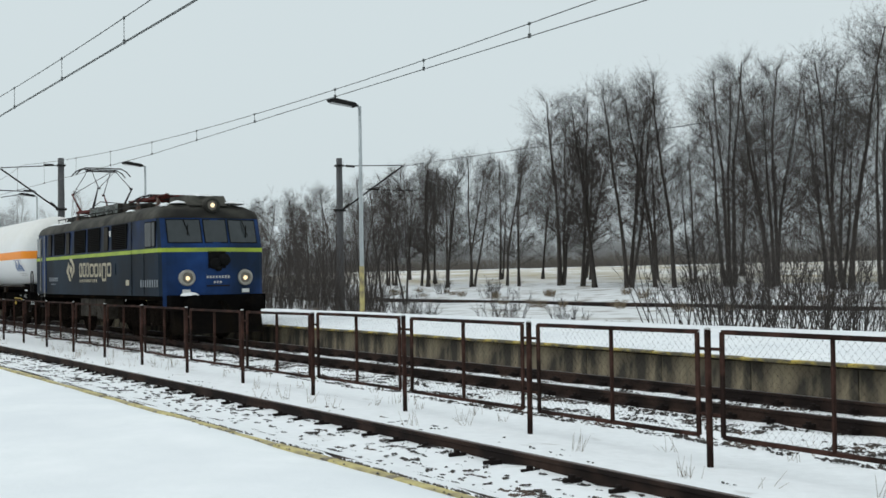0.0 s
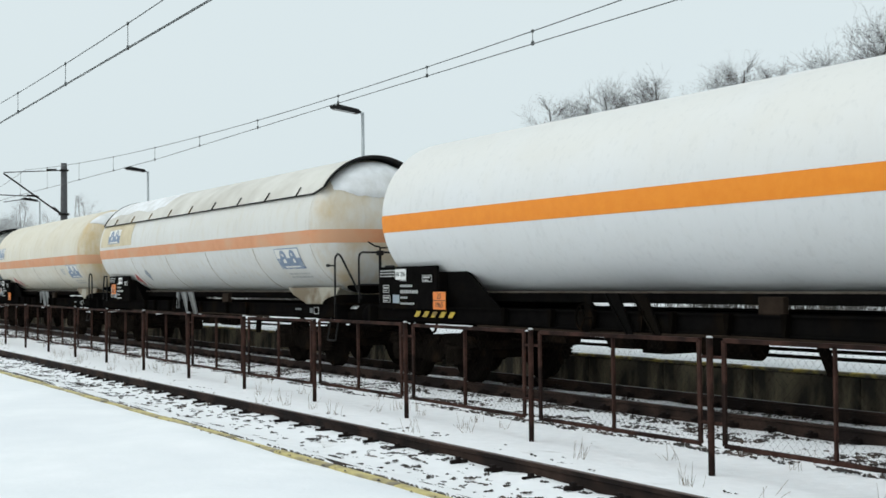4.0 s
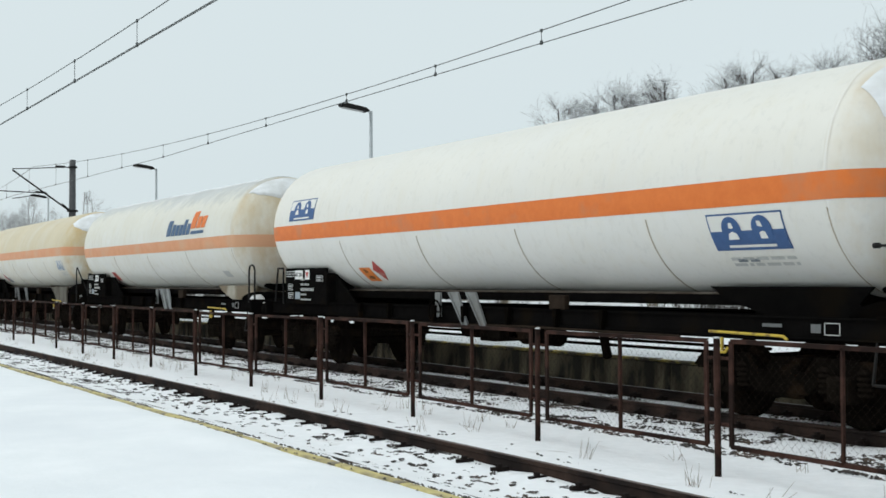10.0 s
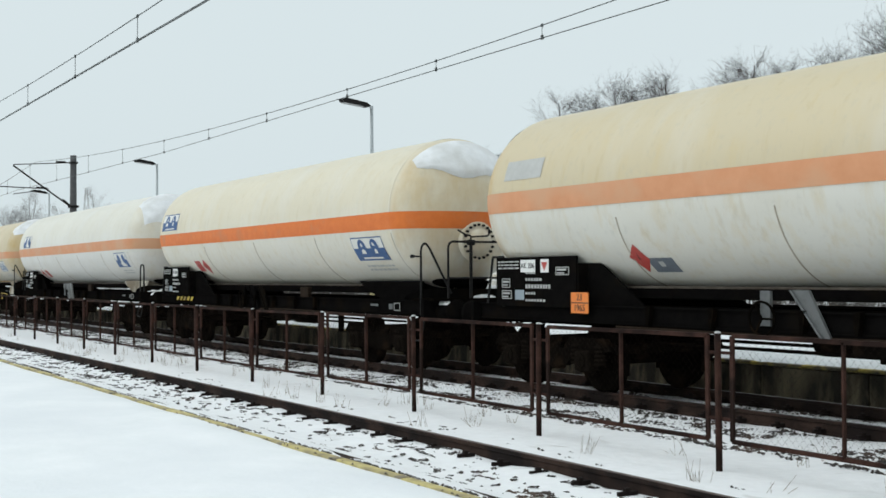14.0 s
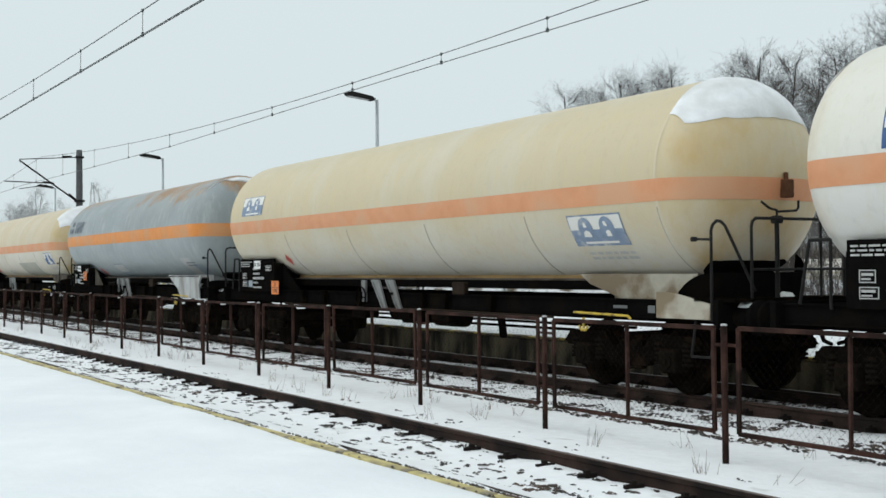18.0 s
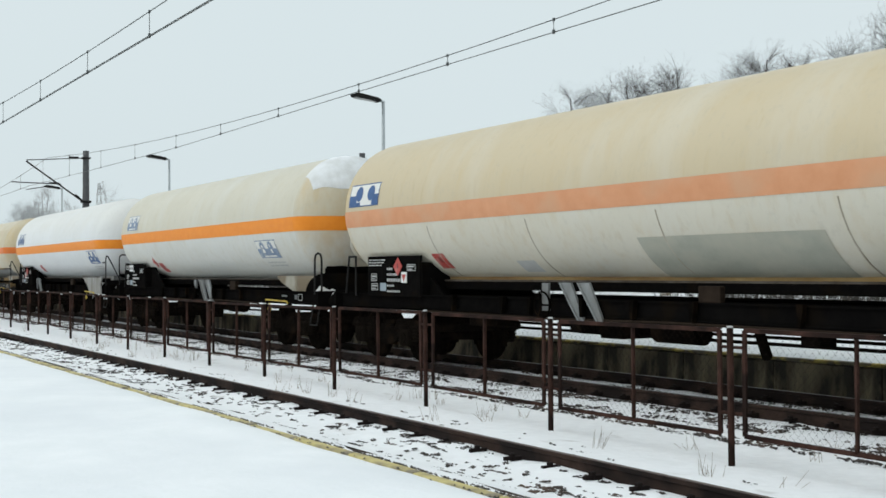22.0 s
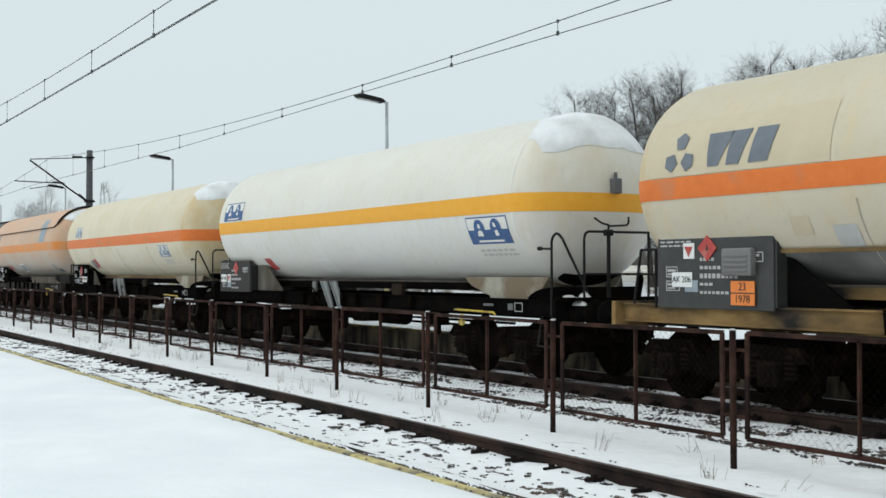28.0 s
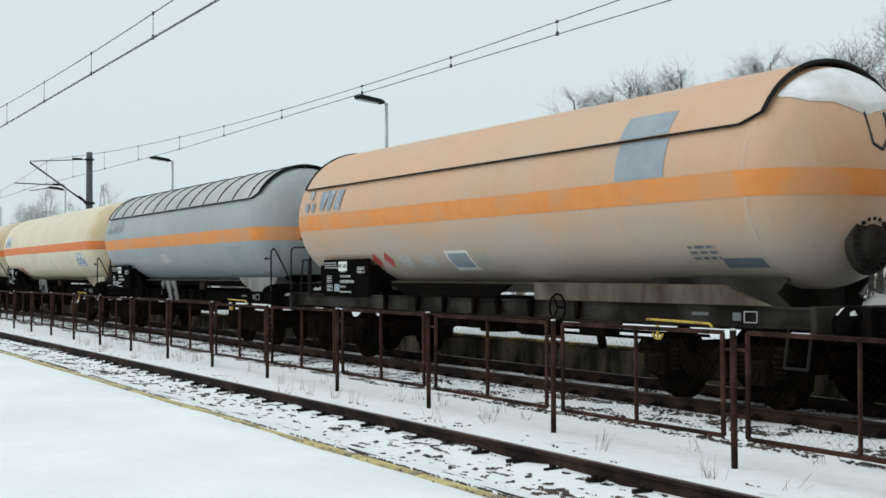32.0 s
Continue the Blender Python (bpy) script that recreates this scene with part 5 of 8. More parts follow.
        for y in (-0.875, 0.875):
            part("buffer", buffer_data(), None, wg, m=pose(s * end, y, 1.06, 0, 0, 0 if s > 0 else 180))
    # bogies and wheelsets
    for s in (-1, 1):
        bg = part("bogie", bogie_data(), None, wg, m=pose(s * (half - 0.95), 0, 0))
        for ax in (-0.9, 0.9):
            ws = part("wheelset", wheelset_data(), None, bg, m=pose(ax, 0, WHEEL_R))
            WHEELS.append((ws, ax, x + s * (half - 0.95)))
            for sy in (-1, 1):
                part("axle_box", axle_box_data(), None, bg, m=pose(ax, sy * 1.06, 0.46, 0, 0, 0 if sy < 0 else 180))
                for k in (-0.27, 0.27):
                    part("spring", spring_data(), None, bg, m=pose(ax + k, sy * 1.04, 0.46))
    # brake and discharge gear under the middle
    gear = Mesh()
    gear.tube((-1.9, 0, 0.86), (-1.0, 0, 0.86), 0.2, n=14).tube((0.6, -0.5, 0.82), (1.5, -0.5, 0.82), 0.17, n=14)
    gear.box((-0.3, -0.2, 0.78), (0.5, 0.9, 0.22), bev=0.02)
    gear.tube((-half + 2.4, -0.3, 0.72), (half - 2.4, -0.3, 0.72), 0.025, n=6).tube((-half + 2.4, 0.3, 0.76), (half - 2.4, 0.3, 0.76), 0.025, n=6)
    gear.tube((2.2, -0.2, 0.9), (2.5, -0.35, 0.55), 0.07, n=8)
    part("brake_gear", gear, [GRIME], wg)
    rr = random.Random(index * 13)
    for k in range(7):
        bx = -half + 3.2 + (2 * half - 6.4) * (k + rr.random() * 0.6) / 7
        part("bracket", Mesh().prism([(bx, 1.27), (bx + 0.1, 1.27), (bx + 0.06, 1.0), (bx + 0.02, 1.0)], -1.2, -1.12), [GRIME], wg)
    for k in range(3):
        bx = rr.uniform(-half + 3, half - 3)
        part("hanging_box", Mesh().box((bx, -0.95, 0.86), (rr.uniform(0.25, 0.6), 0.3, rr.uniform(0.16, 0.26)), bev=0.02), [GRIME], wg)
    part("air_pipe", Mesh().pipe([Vector((-half + 2.6, -1.14, 0.97)), Vector((-1.0, -1.14, 0.95)), Vector((1.5, -1.14, 0.98)), Vector((half - 2.6, -1.14, 0.96))], 0.02, 6), [BOX_BROWN], wg)
    wheel = Mesh()
    for k in range(16):
        a, b = 2 * math.pi * k / 16, 2 * math.pi * (k + 1) / 16
        wheel.tube((0.2 * math.cos(a), 0, 0.2 * math.sin(a)), (0.2 * math.cos(b), 0, 0.2 * math.sin(b)), 0.016, n=6)
    for k in range(3):
        a = 2 * math.pi * k / 3
        wheel.tube((0, 0, 0), (0.2 * math.cos(a), 0, 0.2 * math.sin(a)), 0.014, n=6)
    part("hand_wheel", wheel, [GRIME], wg, m=pose(spec.get("leg_x", (-0.7, 0))[0] - 0.42 if spec.get("leg_x", True) else 2.5, -1.2, 1.16))
    for xa in spec.get("leg_x", (-0.7, -0.15)):
        part("stay", Mesh().prism([(xa, 1.50), (xa + 0.26, 1.50), (xa + 0.58, 0.94), (xa + 0.46, 0.94)], -1.17, -1.13).prism([(xa, 1.50), (xa + 0.03, 1.50), (xa + 0.49, 0.94), (xa + 0.46, 0.94)], -1.2, -1.13), [spec.get("legs", LEG_PALE)], wg, "tapered sheet-metal stay")
    if spec.get("leg_x", True):
        xa = spec.get("leg_x", (-0.7, 0))[0]
        part("valve_post", Mesh().box((xa - 0.42, -1.12, 1.28), (0.16, 0.05, 0.42), bev=0.008), [spec.get("legs", LEG_PALE)], wg)
    part("valve_cabinet", Mesh().box((2.25, -1.06, 1.36), (0.4, 0.1, 0.22), bev=0.02), [BOX_BROWN], wg)
    part("step", Mesh().pipe([Vector((end - 0.5, -1.1, 1.0)), Vector((end - 0.5, -1.18, 0.55)), Vector((end - 0.15, -1.18, 0.55)), Vector((end - 0.15, -1.1, 1.0))], 0.018, 6), [STEEL_DARK], wg)
    part("shunter_plate", Mesh().box((half - 0.35, -1.165, 1.13), (0.14, 0.008, 0.1)), [spec.get("tag_paint", LEG_GREY)], wg)
    part("number_plate", Mesh().box((half - 1.0, -1.165, 1.15), (0.3, 0.008, 0.04)), [spec.get("tag_paint", LEG_GREY)], wg)
    # handrails at the ends
    if spec.get("rails", True):
        hoop = Mesh()
        hx = half + 0.82
        rail_pipe(hoop, [(hx, -1.2, 1.0), (hx, -1.2, 2.14), (hx + 0.03, -1.2, 2.21), (hx + 0.09, -1.19, 2.26), (hx + 0.15, -1.18, 2.25), (hx + 0.21, -1.16, 2.19), (half + 1.15, -0.78, 1.38)])
        rail_pipe(hoop, [(hx, -1.2, 2.03), (hx - 0.28, -1.2, 2.04)], 0.016)
        hoop.lathe([(-0.05, 0.001), (-0.05, 0.032), (0.02, 0.032), (0.02, 0.001)], 10, "x", c=(hx - 0.29, -1.2, 2.04))
        part("hand_hoop", hoop, [STEEL_DARK], wg, "bent tube hand hoop with a short stub")
        rl = Mesh()
        xe = end + 0.22
        rail_pipe(rl, [(xe, -0.84, 1.25), (xe, -0.84, 2.18), (xe, -0.82, 2.25), (xe, -0.76, 2.29), (xe, 0.76, 2.29), (xe, 0.82, 2.25), (xe, 0.84, 2.18), (xe, 0.84, 1.25)])
        rail_pipe(rl, [(xe, -0.84, 1.65), (xe, 1.08, 1.65), (xe, 1.15, 1.62), (xe, 1.18, 1.55), (xe, 1.18, 1.25)], 0.018)
        rail_pipe(rl, [(xe - 0.02, 0.42, 1.25), (xe - 0.02, 0.42, 2.29)], 0.02)
        part("end_railing", rl, [STEEL_DARK], wg)
        post = Mesh().tube((xe - 0.06, -0.33, 1.27), (xe - 0.06, -0.33, 2.26), 0.03, n=8).box((xe - 0.06, -0.33, 2.28), (0.12, 0.12, 0.1), bev=0.02)
        rail_pipe(post, [(xe - 0.06, -0.33, 2.3), (xe - 0.06, -0.33, 2.4), (xe - 0.06, -0.45, 2.42), (xe - 0.06, -0.6, 2.5)], 0.016)
        rail_pipe(post, [(xe - 0.06, -0.33, 2.38), (xe - 0.06, 0.02, 2.4), (xe - 0.06, 0.06, 2.44), (xe - 0.06, 0.06, 2.53)], 0.016)
        part("brake_post", post, [STEEL_DARK], wg, "hand brake post with a cranked handle")
        part("walkway", Mesh().box((end - 0.1, 0, 1.27), (0.72, 2.34, 0.04)), [GRIME], wg)
    elif spec.get("hoop", True):
        rl = Mesh()
        hx = half + 0.55
        if spec.get("hoop_slant"):
            hx = half + 1.2
            rail_pipe(rl, [(hx, -1.12, 1.0), (hx, -1.12, 2.12), (hx + 0.04, -1.12, 2.2), (hx + 0.1, -1.11, 2.2), (hx + 0.15, -1.1, 2.12), (hx + 0.3, -0.75, 1.2)], 0.022)
        else:
            rail_pipe(rl, [(hx, -1.12, 1.2), (hx, -1.12, 1.95), (hx + 0.05, -1.12, 2.05), (hx + 0.17, -1.12, 2.08), (hx + 0.29, -1.12, 2.05), (hx + 0.34, -1.12, 1.95), (hx + 0.34, -1.12, 1.2)], 0.022)
        part("hand_hoop", rl, [STEEL_DARK], wg)
    rl = Mesh()
    rail_pipe(rl, [(-half - 0.15, -1.15, 1.2), (-half - 0.15, -1.15, 1.98), (-half - 0.45, -1.15, 1.98), (-half - 0.6, -1.15, 1.25)])
    part("hand_hoop", rl, [STEEL_DARK], wg)
    if spec.get("yellow", True):
        part("brake_lever", Mesh().tube((half - 2.0, -1.2, 1.05), (half - 0.8, -1.2, 1.03), 0.018, n=6).tube((half - 0.8, -1.2, 1.03), (half - 0.74, -1.2, 0.99), 0.018, n=6), [LEVER], wg, "yellow brake lever")
        part("release_handle", Mesh().box((half - 1.78, -1.2, 0.9), (0.03, 0.03, 0.16)).pipe([Vector((half - 1.88, -1.2, 0.86)), Vector((half - 1.83, -1.2, 0.80)), Vector((half - 1.73, -1.2, 0.80)), Vector((half - 1.68, -1.2, 0.86))], 0.018, 6), [LEVER], wg, "yellow release handle")
    if spec.get("rim"):
        part("sill_rail", Mesh().box((-0.1, -0.53, -1.36), (2 * half - 1.6, 0.05, 0.17), bev=0.01), [OCHRE_RIM], tank, "ochre-stained rail along the lowest edge")
    if spec.get("end_plate"):
        part("end_plate", Mesh().prism([(half - 0.25, 1.36), (half + 0.05, 1.36), (half + 0.75, 1.22), (half + 0.75, 1.02), (half - 0.25, 1.02)], -1.17, -1.14), [SADDLE_PALE], wg, "dirty beige sheet on the frame end")
    if spec.get("stripes"):
        for k in range(5):
            xs_ = -half + 0.55 + 0.28 * k
            part("warning_stripe", Mesh().prism([(xs_, 1.08), (xs_ + 0.14, 1.08), (xs_ + 0.24, 1.18), (xs_ + 0.10, 1.18)], -1.14, -1.13), [LEVER], wg, "yellow slanted warning stripe")
    # snow
    if spec.get("snow"):
        sn = Mesh()
        zl, th = spec["snow"]
        dome_patch(sn, half, zl, spec.get("snow_w", 1.0), th * 0.9, index, 1, spec.get("over_crown", 0.0))
        part("snow", sn, [SNOW_CAP], tank, "snow lying on the tank end")
        sn = Mesh()
        dome_patch(sn, half, zl + 0.1, 0.9, th * 0.6, index + 50, -1)
        part("snow", sn, [SNOW_CAP], tank, "snow lying on the tank end")
    if spec.get("crown"):
        sn = Mesh()
        if spec.get("shield"):
            top_snow(sn, -half - 0.2, -half + 5.2, radians(spec["crown"]), radians(180 - spec["crown"]), 0.012, index, 0.049)
        else:
            top_snow(sn, -half, half, radians(spec["crown"]), radians(180 - spec["crown"]), 0.007, index)
        part("snow", sn, [SNOW_CAP], tank, "thin snow along the tank top")
    rnd = random.Random(index)
    for k in range(4):
        cx = rnd.choice((-1, 1)) * (half + rnd.uniform(0.3, 0.8))
        part("snow", snow_lump(cx, rnd.uniform(-0.9, 0.8), 1.255, rnd.uniform(0.25, 0.6), rnd.uniform(0.25, 0.6), rnd.uniform(0.06, 0.14), index * 5 + k), [SNOW_CAP], wg)
    # sheets, emblems, labels
    if spec.get("shield"):
        sh = Mesh()
        sunshield(sh, half, R_TANK + 0.045, radians(spec.get("shield_low", 26)), spec.get("over", 0.4))
        shp = part("sun_shield", sh, [spec["shield"], STEEL_DARK], tank, "curved sheet-metal sun shield")
        for k in range(spec.get("ribs", 0)):
            xr = -half + 0.55 + (2 * half - 0.9) * k / max(1, spec["ribs"] - 1)
            rib = Mesh()
            pts = []
            for j in range(15):
                a = radians(27 + 126 * j / 14)
                pts.append(Vector((xr, -(R_TANK + 0.058) * math.cos(a), (R_TANK + 0.058) * math.sin(a))))
            rib.pipe(pts, 0.016, 5)
            part("rib", rib, [spec.get("rib_paint", STEEL_DARK)], shp)
        for k in range(spec.get("clips", 0)):
            xc = -half + 1.2 + (2 * half - 2.0) * k / max(1, spec["clips"] - 1)
            lo = radians(spec.get("shield_low", 26))
            part("shield_clip", Mesh().tube((xc, -(R_TANK + 0.06) * math.cos(lo), (R_TANK + 0.06) * math.sin(lo)), (xc + 0.05, -(R_TANK + 0.07) * math.cos(lo + 0.14), (R_TANK + 0.07) * math.sin(lo + 0.14)), 0.016, n=6), [FRAME_RUST], shp)
    if spec.get("belly"):
        for s in (-1, 1):
            g = [[(xx, s * (R_TANK + 0.006) * math.cos(w), -(R_TANK + 0.006) * math.sin(w)) for xx in (-half, half)] for w in [radians(43 + 4 * k) for k in range(12)]]
            part("belly_sheet", Mesh().sheet(g), [spec["belly"]], tank, "grey painted lower tank")
            part("belt", Mesh().box((0, s * (R_TANK * math.cos(radians(42)) + 0.02), -R_TANK * math.sin(radians(42))), (2 * half, 0.07, 0.05)), [FRAME_RUST], tank)
    if spec.get("scrawl"):
        sc = Mesh()
        pts = []
        for yy, zz in spec["scrawl"]:
            rr = min(0.999, (yy * yy + zz * zz) / R_TANK ** 2)
            pts.append(Vector((half + DOME * math.sqrt(1 - rr) + 0.004, yy, zz)))
        sc.pipe(pts, 0.02, 5)
        part("scrawl", sc, [INK], tank, "black painted scrawl")
    for kind, *a in spec.get("marks", ()):
        if kind == "emblem":
            emblem(half + a[0], a[1], a[2], a[3], a[4], a[5], tank)
        elif kind == "word":
            wordmark(-half + a[0], a[1], a[2], a[3], tank, a[4])
        elif kind == "diamond":
            diamond(-half + a[0], a[1], a[2], a[3], tank, a[4])
        elif kind == "patch":
            notice(a[0], a[1], a[2], a[3], a[4], tank, "repainted_patch", a[5])
        elif kind == "high_patch":
            me = Mesh()
            barrel_patch(me, a[0], a[0] + a[2], a[1], a[1] + a[3], 0, 0.050, n=5)
            part("repainted_patch", me, [a[4]], tank, a[5])
        elif kind == "label":
            lab = notice(-half + a[0], a[1], a[2], a[3], a[4], tank, "hazard_label", a[5])
            me = Mesh()
            barrel_patch(me, -half + a[0] + a[2] * 0.38, -half + a[0] + a[2] * 0.58, a[1] + a[3] * 0.4, a[1] + a[3] * 0.75, 0, 0.010, n=2)
            part("label_mark", me, [RED_DARK if a[4] == RED else FADE], lab)
        elif kind == "framed":
            nt = notice(-half + a[0], a[1], a[2], a[3], a[6] if len(a) > 6 else WHITE, tank, "notice", a[5])
            me = Mesh()
            barrel_patch(me, -half + a[0] + 0.05, -half + a[0] + a[2] - 0.05, a[1] + (0.2 if len(a) > 6 else 0.05), a[1] + a[3] - 0.05, 0, 0.010, n=5)
            part("notice_field", me, [a[4]], nt)
        elif kind == "hazardplate":
            hp = notice(-half + a[0], a[1], 0.46, 0.26, HAZARD, tank, "hazard_plate", "orange hazard plate with black numbers")
            slope = math.degrees(math.asin((a[1] + 0.13) / R_TANK))
            for body_, dz in (("23", 0.19), ("1978", 0.065)):
                px_, py_, pz_ = on_barrel(-half + a[0] + 0.23, a[1] + dz, 0.012)
                part("lettering", text_data(body_, 0.12, INK), None, hp, m=pose(px_, py_, pz_, -slope))
        elif kind == "print":
            small_print(half + a[0], a[1], a[2], a[3], a[4], tank, index)
    if spec.get("board", True):
        data_board(wg, -half + spec.get("board_at", 0.0), index * 7, spec.get("plate", ""), spec.get("plates", ((-0.1, 0.24), None, None, None)), spec.get("board_paint", BLACK), spec.get("board_h", 0.76))
    return wg


WHEELS = []

# ---- the train's wagons, from the front ----
ORANGE = surface("orange stripe", (0.80, 0.24, 0.02), (0.86, 0.29, 0.03), 5, 0.5, bump=0.05, spec=0.2)
ORANGE_DULL = surface("dull orange stripe", (0.66, 0.24, 0.06), (0.72, 0.29, 0.085), 3, 0.55, bump=0.05, c3=(0.6, 0.29, 0.13), scale3=0.9, amount3=0.4, spec=0.2)
ORANGE_DEEP = surface("deep orange stripe", (0.66, 0.16, 0.035), (0.74, 0.20, 0.045), 5, 0.5, bump=0.05, c3=(0.6, 0.2, 0.08), scale3=1.5, amount3=0.3, spec=0.2)
ORANGE_FADED = surface("faded orange stripe", (0.62, 0.28, 0.14), (0.68, 0.33, 0.18), 3, 0.55, bump=0.05, c3=(0.62, 0.34, 0.2), scale3=0.8, amount3=0.4, spec=0.2)
ORANGE_YELLOW = surface("amber stripe", (0.78, 0.36, 0.03), (0.83, 0.41, 0.05), 5, 0.5, bump=0.05, spec=0.2)
CREAM, WARM, WHITE_P = (0.66, 0.56, 0.36), (0.68, 0.63, 0.52), (0.72, 0.72, 0.69)
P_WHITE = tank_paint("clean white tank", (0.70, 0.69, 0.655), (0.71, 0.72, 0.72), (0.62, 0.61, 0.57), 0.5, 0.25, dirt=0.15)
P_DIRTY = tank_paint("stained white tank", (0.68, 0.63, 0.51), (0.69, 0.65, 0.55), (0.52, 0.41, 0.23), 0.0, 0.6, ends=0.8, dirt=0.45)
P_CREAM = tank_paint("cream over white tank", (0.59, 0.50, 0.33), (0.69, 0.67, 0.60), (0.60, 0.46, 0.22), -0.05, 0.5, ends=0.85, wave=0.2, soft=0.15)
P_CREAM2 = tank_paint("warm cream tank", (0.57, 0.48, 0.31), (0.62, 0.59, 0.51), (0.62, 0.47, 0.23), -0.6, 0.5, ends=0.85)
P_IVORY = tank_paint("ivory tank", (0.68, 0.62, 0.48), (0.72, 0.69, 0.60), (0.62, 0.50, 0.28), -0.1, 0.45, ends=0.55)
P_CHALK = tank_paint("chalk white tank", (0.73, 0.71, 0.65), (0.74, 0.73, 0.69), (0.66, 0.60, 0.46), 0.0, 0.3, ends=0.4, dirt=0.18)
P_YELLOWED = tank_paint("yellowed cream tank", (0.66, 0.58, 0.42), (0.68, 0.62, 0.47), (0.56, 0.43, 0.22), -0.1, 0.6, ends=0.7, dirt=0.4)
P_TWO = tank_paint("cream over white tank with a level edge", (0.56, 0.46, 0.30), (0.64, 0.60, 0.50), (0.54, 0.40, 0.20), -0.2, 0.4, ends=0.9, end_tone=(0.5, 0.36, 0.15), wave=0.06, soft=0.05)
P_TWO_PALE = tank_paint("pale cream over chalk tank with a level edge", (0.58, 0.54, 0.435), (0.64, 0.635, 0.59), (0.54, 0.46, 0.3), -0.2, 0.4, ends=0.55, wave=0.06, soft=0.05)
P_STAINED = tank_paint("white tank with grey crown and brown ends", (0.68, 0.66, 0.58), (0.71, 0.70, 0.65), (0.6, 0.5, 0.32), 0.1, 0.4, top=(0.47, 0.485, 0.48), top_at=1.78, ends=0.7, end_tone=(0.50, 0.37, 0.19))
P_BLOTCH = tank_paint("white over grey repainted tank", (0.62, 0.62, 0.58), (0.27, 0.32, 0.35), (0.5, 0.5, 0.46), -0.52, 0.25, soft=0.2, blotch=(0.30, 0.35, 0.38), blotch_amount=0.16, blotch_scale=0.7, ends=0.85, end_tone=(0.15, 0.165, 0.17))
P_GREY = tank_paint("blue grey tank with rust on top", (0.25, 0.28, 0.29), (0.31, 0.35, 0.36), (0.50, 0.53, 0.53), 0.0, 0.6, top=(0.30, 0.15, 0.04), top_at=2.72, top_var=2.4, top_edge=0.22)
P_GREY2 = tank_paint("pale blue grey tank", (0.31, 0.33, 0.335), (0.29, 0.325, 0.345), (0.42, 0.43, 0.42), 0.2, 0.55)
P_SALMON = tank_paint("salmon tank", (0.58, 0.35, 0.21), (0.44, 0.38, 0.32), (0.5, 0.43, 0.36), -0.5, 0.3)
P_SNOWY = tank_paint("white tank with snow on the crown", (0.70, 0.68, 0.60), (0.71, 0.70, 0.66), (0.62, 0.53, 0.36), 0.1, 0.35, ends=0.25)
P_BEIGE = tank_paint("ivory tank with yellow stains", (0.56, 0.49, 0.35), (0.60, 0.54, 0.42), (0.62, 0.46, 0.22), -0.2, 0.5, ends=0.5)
CREAM_PATCH = surface("cream patch", (0.60, 0.51, 0.34), (0.66, 0.58, 0.41), 2, 0.6, bump=0.05, c3=(0.5, 0.4, 0.24), scale3=1.5, amount3=0.35, edge3=0.3)
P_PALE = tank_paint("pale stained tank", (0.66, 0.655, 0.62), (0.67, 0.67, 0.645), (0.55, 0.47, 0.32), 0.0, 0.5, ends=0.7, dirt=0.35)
BEIGE_PATCH = surface("beige patch", (0.52, 0.44, 0.30), (0.58, 0.50, 0.35), 2, 0.6, bump=0.05)
SHIELD_WHITE = surface("dirty white shield", (0.60, 0.58, 0.52), (0.68, 0.66, 0.6), 2, 0.5, bump=0.1, c3=(0.45, 0.42, 0.36), scale3=0.8, amount3=0.4, edge3=0.3)
SHIELD_RUST = surface("rust-streaked pale shield", (0.62, 0.60, 0.54), (0.68, 0.66, 0.6), 2, 0.5, bump=0.1, c3=(0.60, 0.40, 0.18), scale3=1.0, amount3=0.45, edge3=0.35)
SHIELD_SALMON = surface("salmon shield", (0.57, 0.33, 0.195), (0.62, 0.38, 0.24), 2, 0.55, bump=0.1, c3=(0.52, 0.39, 0.28), scale3=0.7, amount3=0.35, edge3=0.4)
SHIELD_GREY = surface("grey shield", (0.38, 0.39, 0.375), (0.46, 0.46, 0.44), 2, 0.5, bump=0.1, c3=(0.30, 0.315, 0.315), scale3=0.9, amount3=0.4, edge3=0.3)
# stained, and dimmed by the shade under the tank put into the colour
SADDLE_PALE = surface("pale saddle", (0.36, 0.33, 0.26), (0.47, 0.43, 0.35), 4, 0.6, bump=0.1, c3=(0.20, 0.15, 0.09), scale3=1.5, amount3=0.5)
RUST_BOX = surface("rusty valve box", (0.06, 0.026, 0.014), (0.12, 0.055, 0.03), 8, 0.8, bump=0.2, spec=0.1)
OCHRE_RIM = surface("ochre rust rim", (0.34, 0.21, 0.08), (0.46, 0.32, 0.15), 4, 0.8, bump=0.2, c3=(0.2, 0.11, 0.045), scale3=1.3, amount3=0.4, edge3=0.3, stretch=(0.6, 1, 1), spec=0.1)
SADDLE_DIRTY = surface("dirty grey-cream plate", (0.10, 0.095, 0.08), (0.17, 0.16, 0.135), 4, 0.8, bump=0.15, c3=(0.06, 0.048, 0.034), scale3=1.6, amount3=0.45, edge3=0.3, stretch=(1.4, 1, 0.5), spec=0.1)
SADDLE_CHALK = surface("worn white saddle", (0.36, 0.37, 0.37), (0.5, 0.51, 0.5), 4, 0.7, bump=0.1, c3=(0.2, 0.19, 0.17), scale3=1.8, amount3=0.4, edge3=0.3, stretch=(1.4, 1, 0.5))
SADDLE_GREY = surface("grey saddle", (0.24, 0.24, 0.225), (0.36, 0.36, 0.345), 4, 0.7, bump=0.1, c3=(0.14, 0.115, 0.085), scale3=1.5, amount3=0.4, edge3=0.3, stretch=(1.4, 1, 0.5))
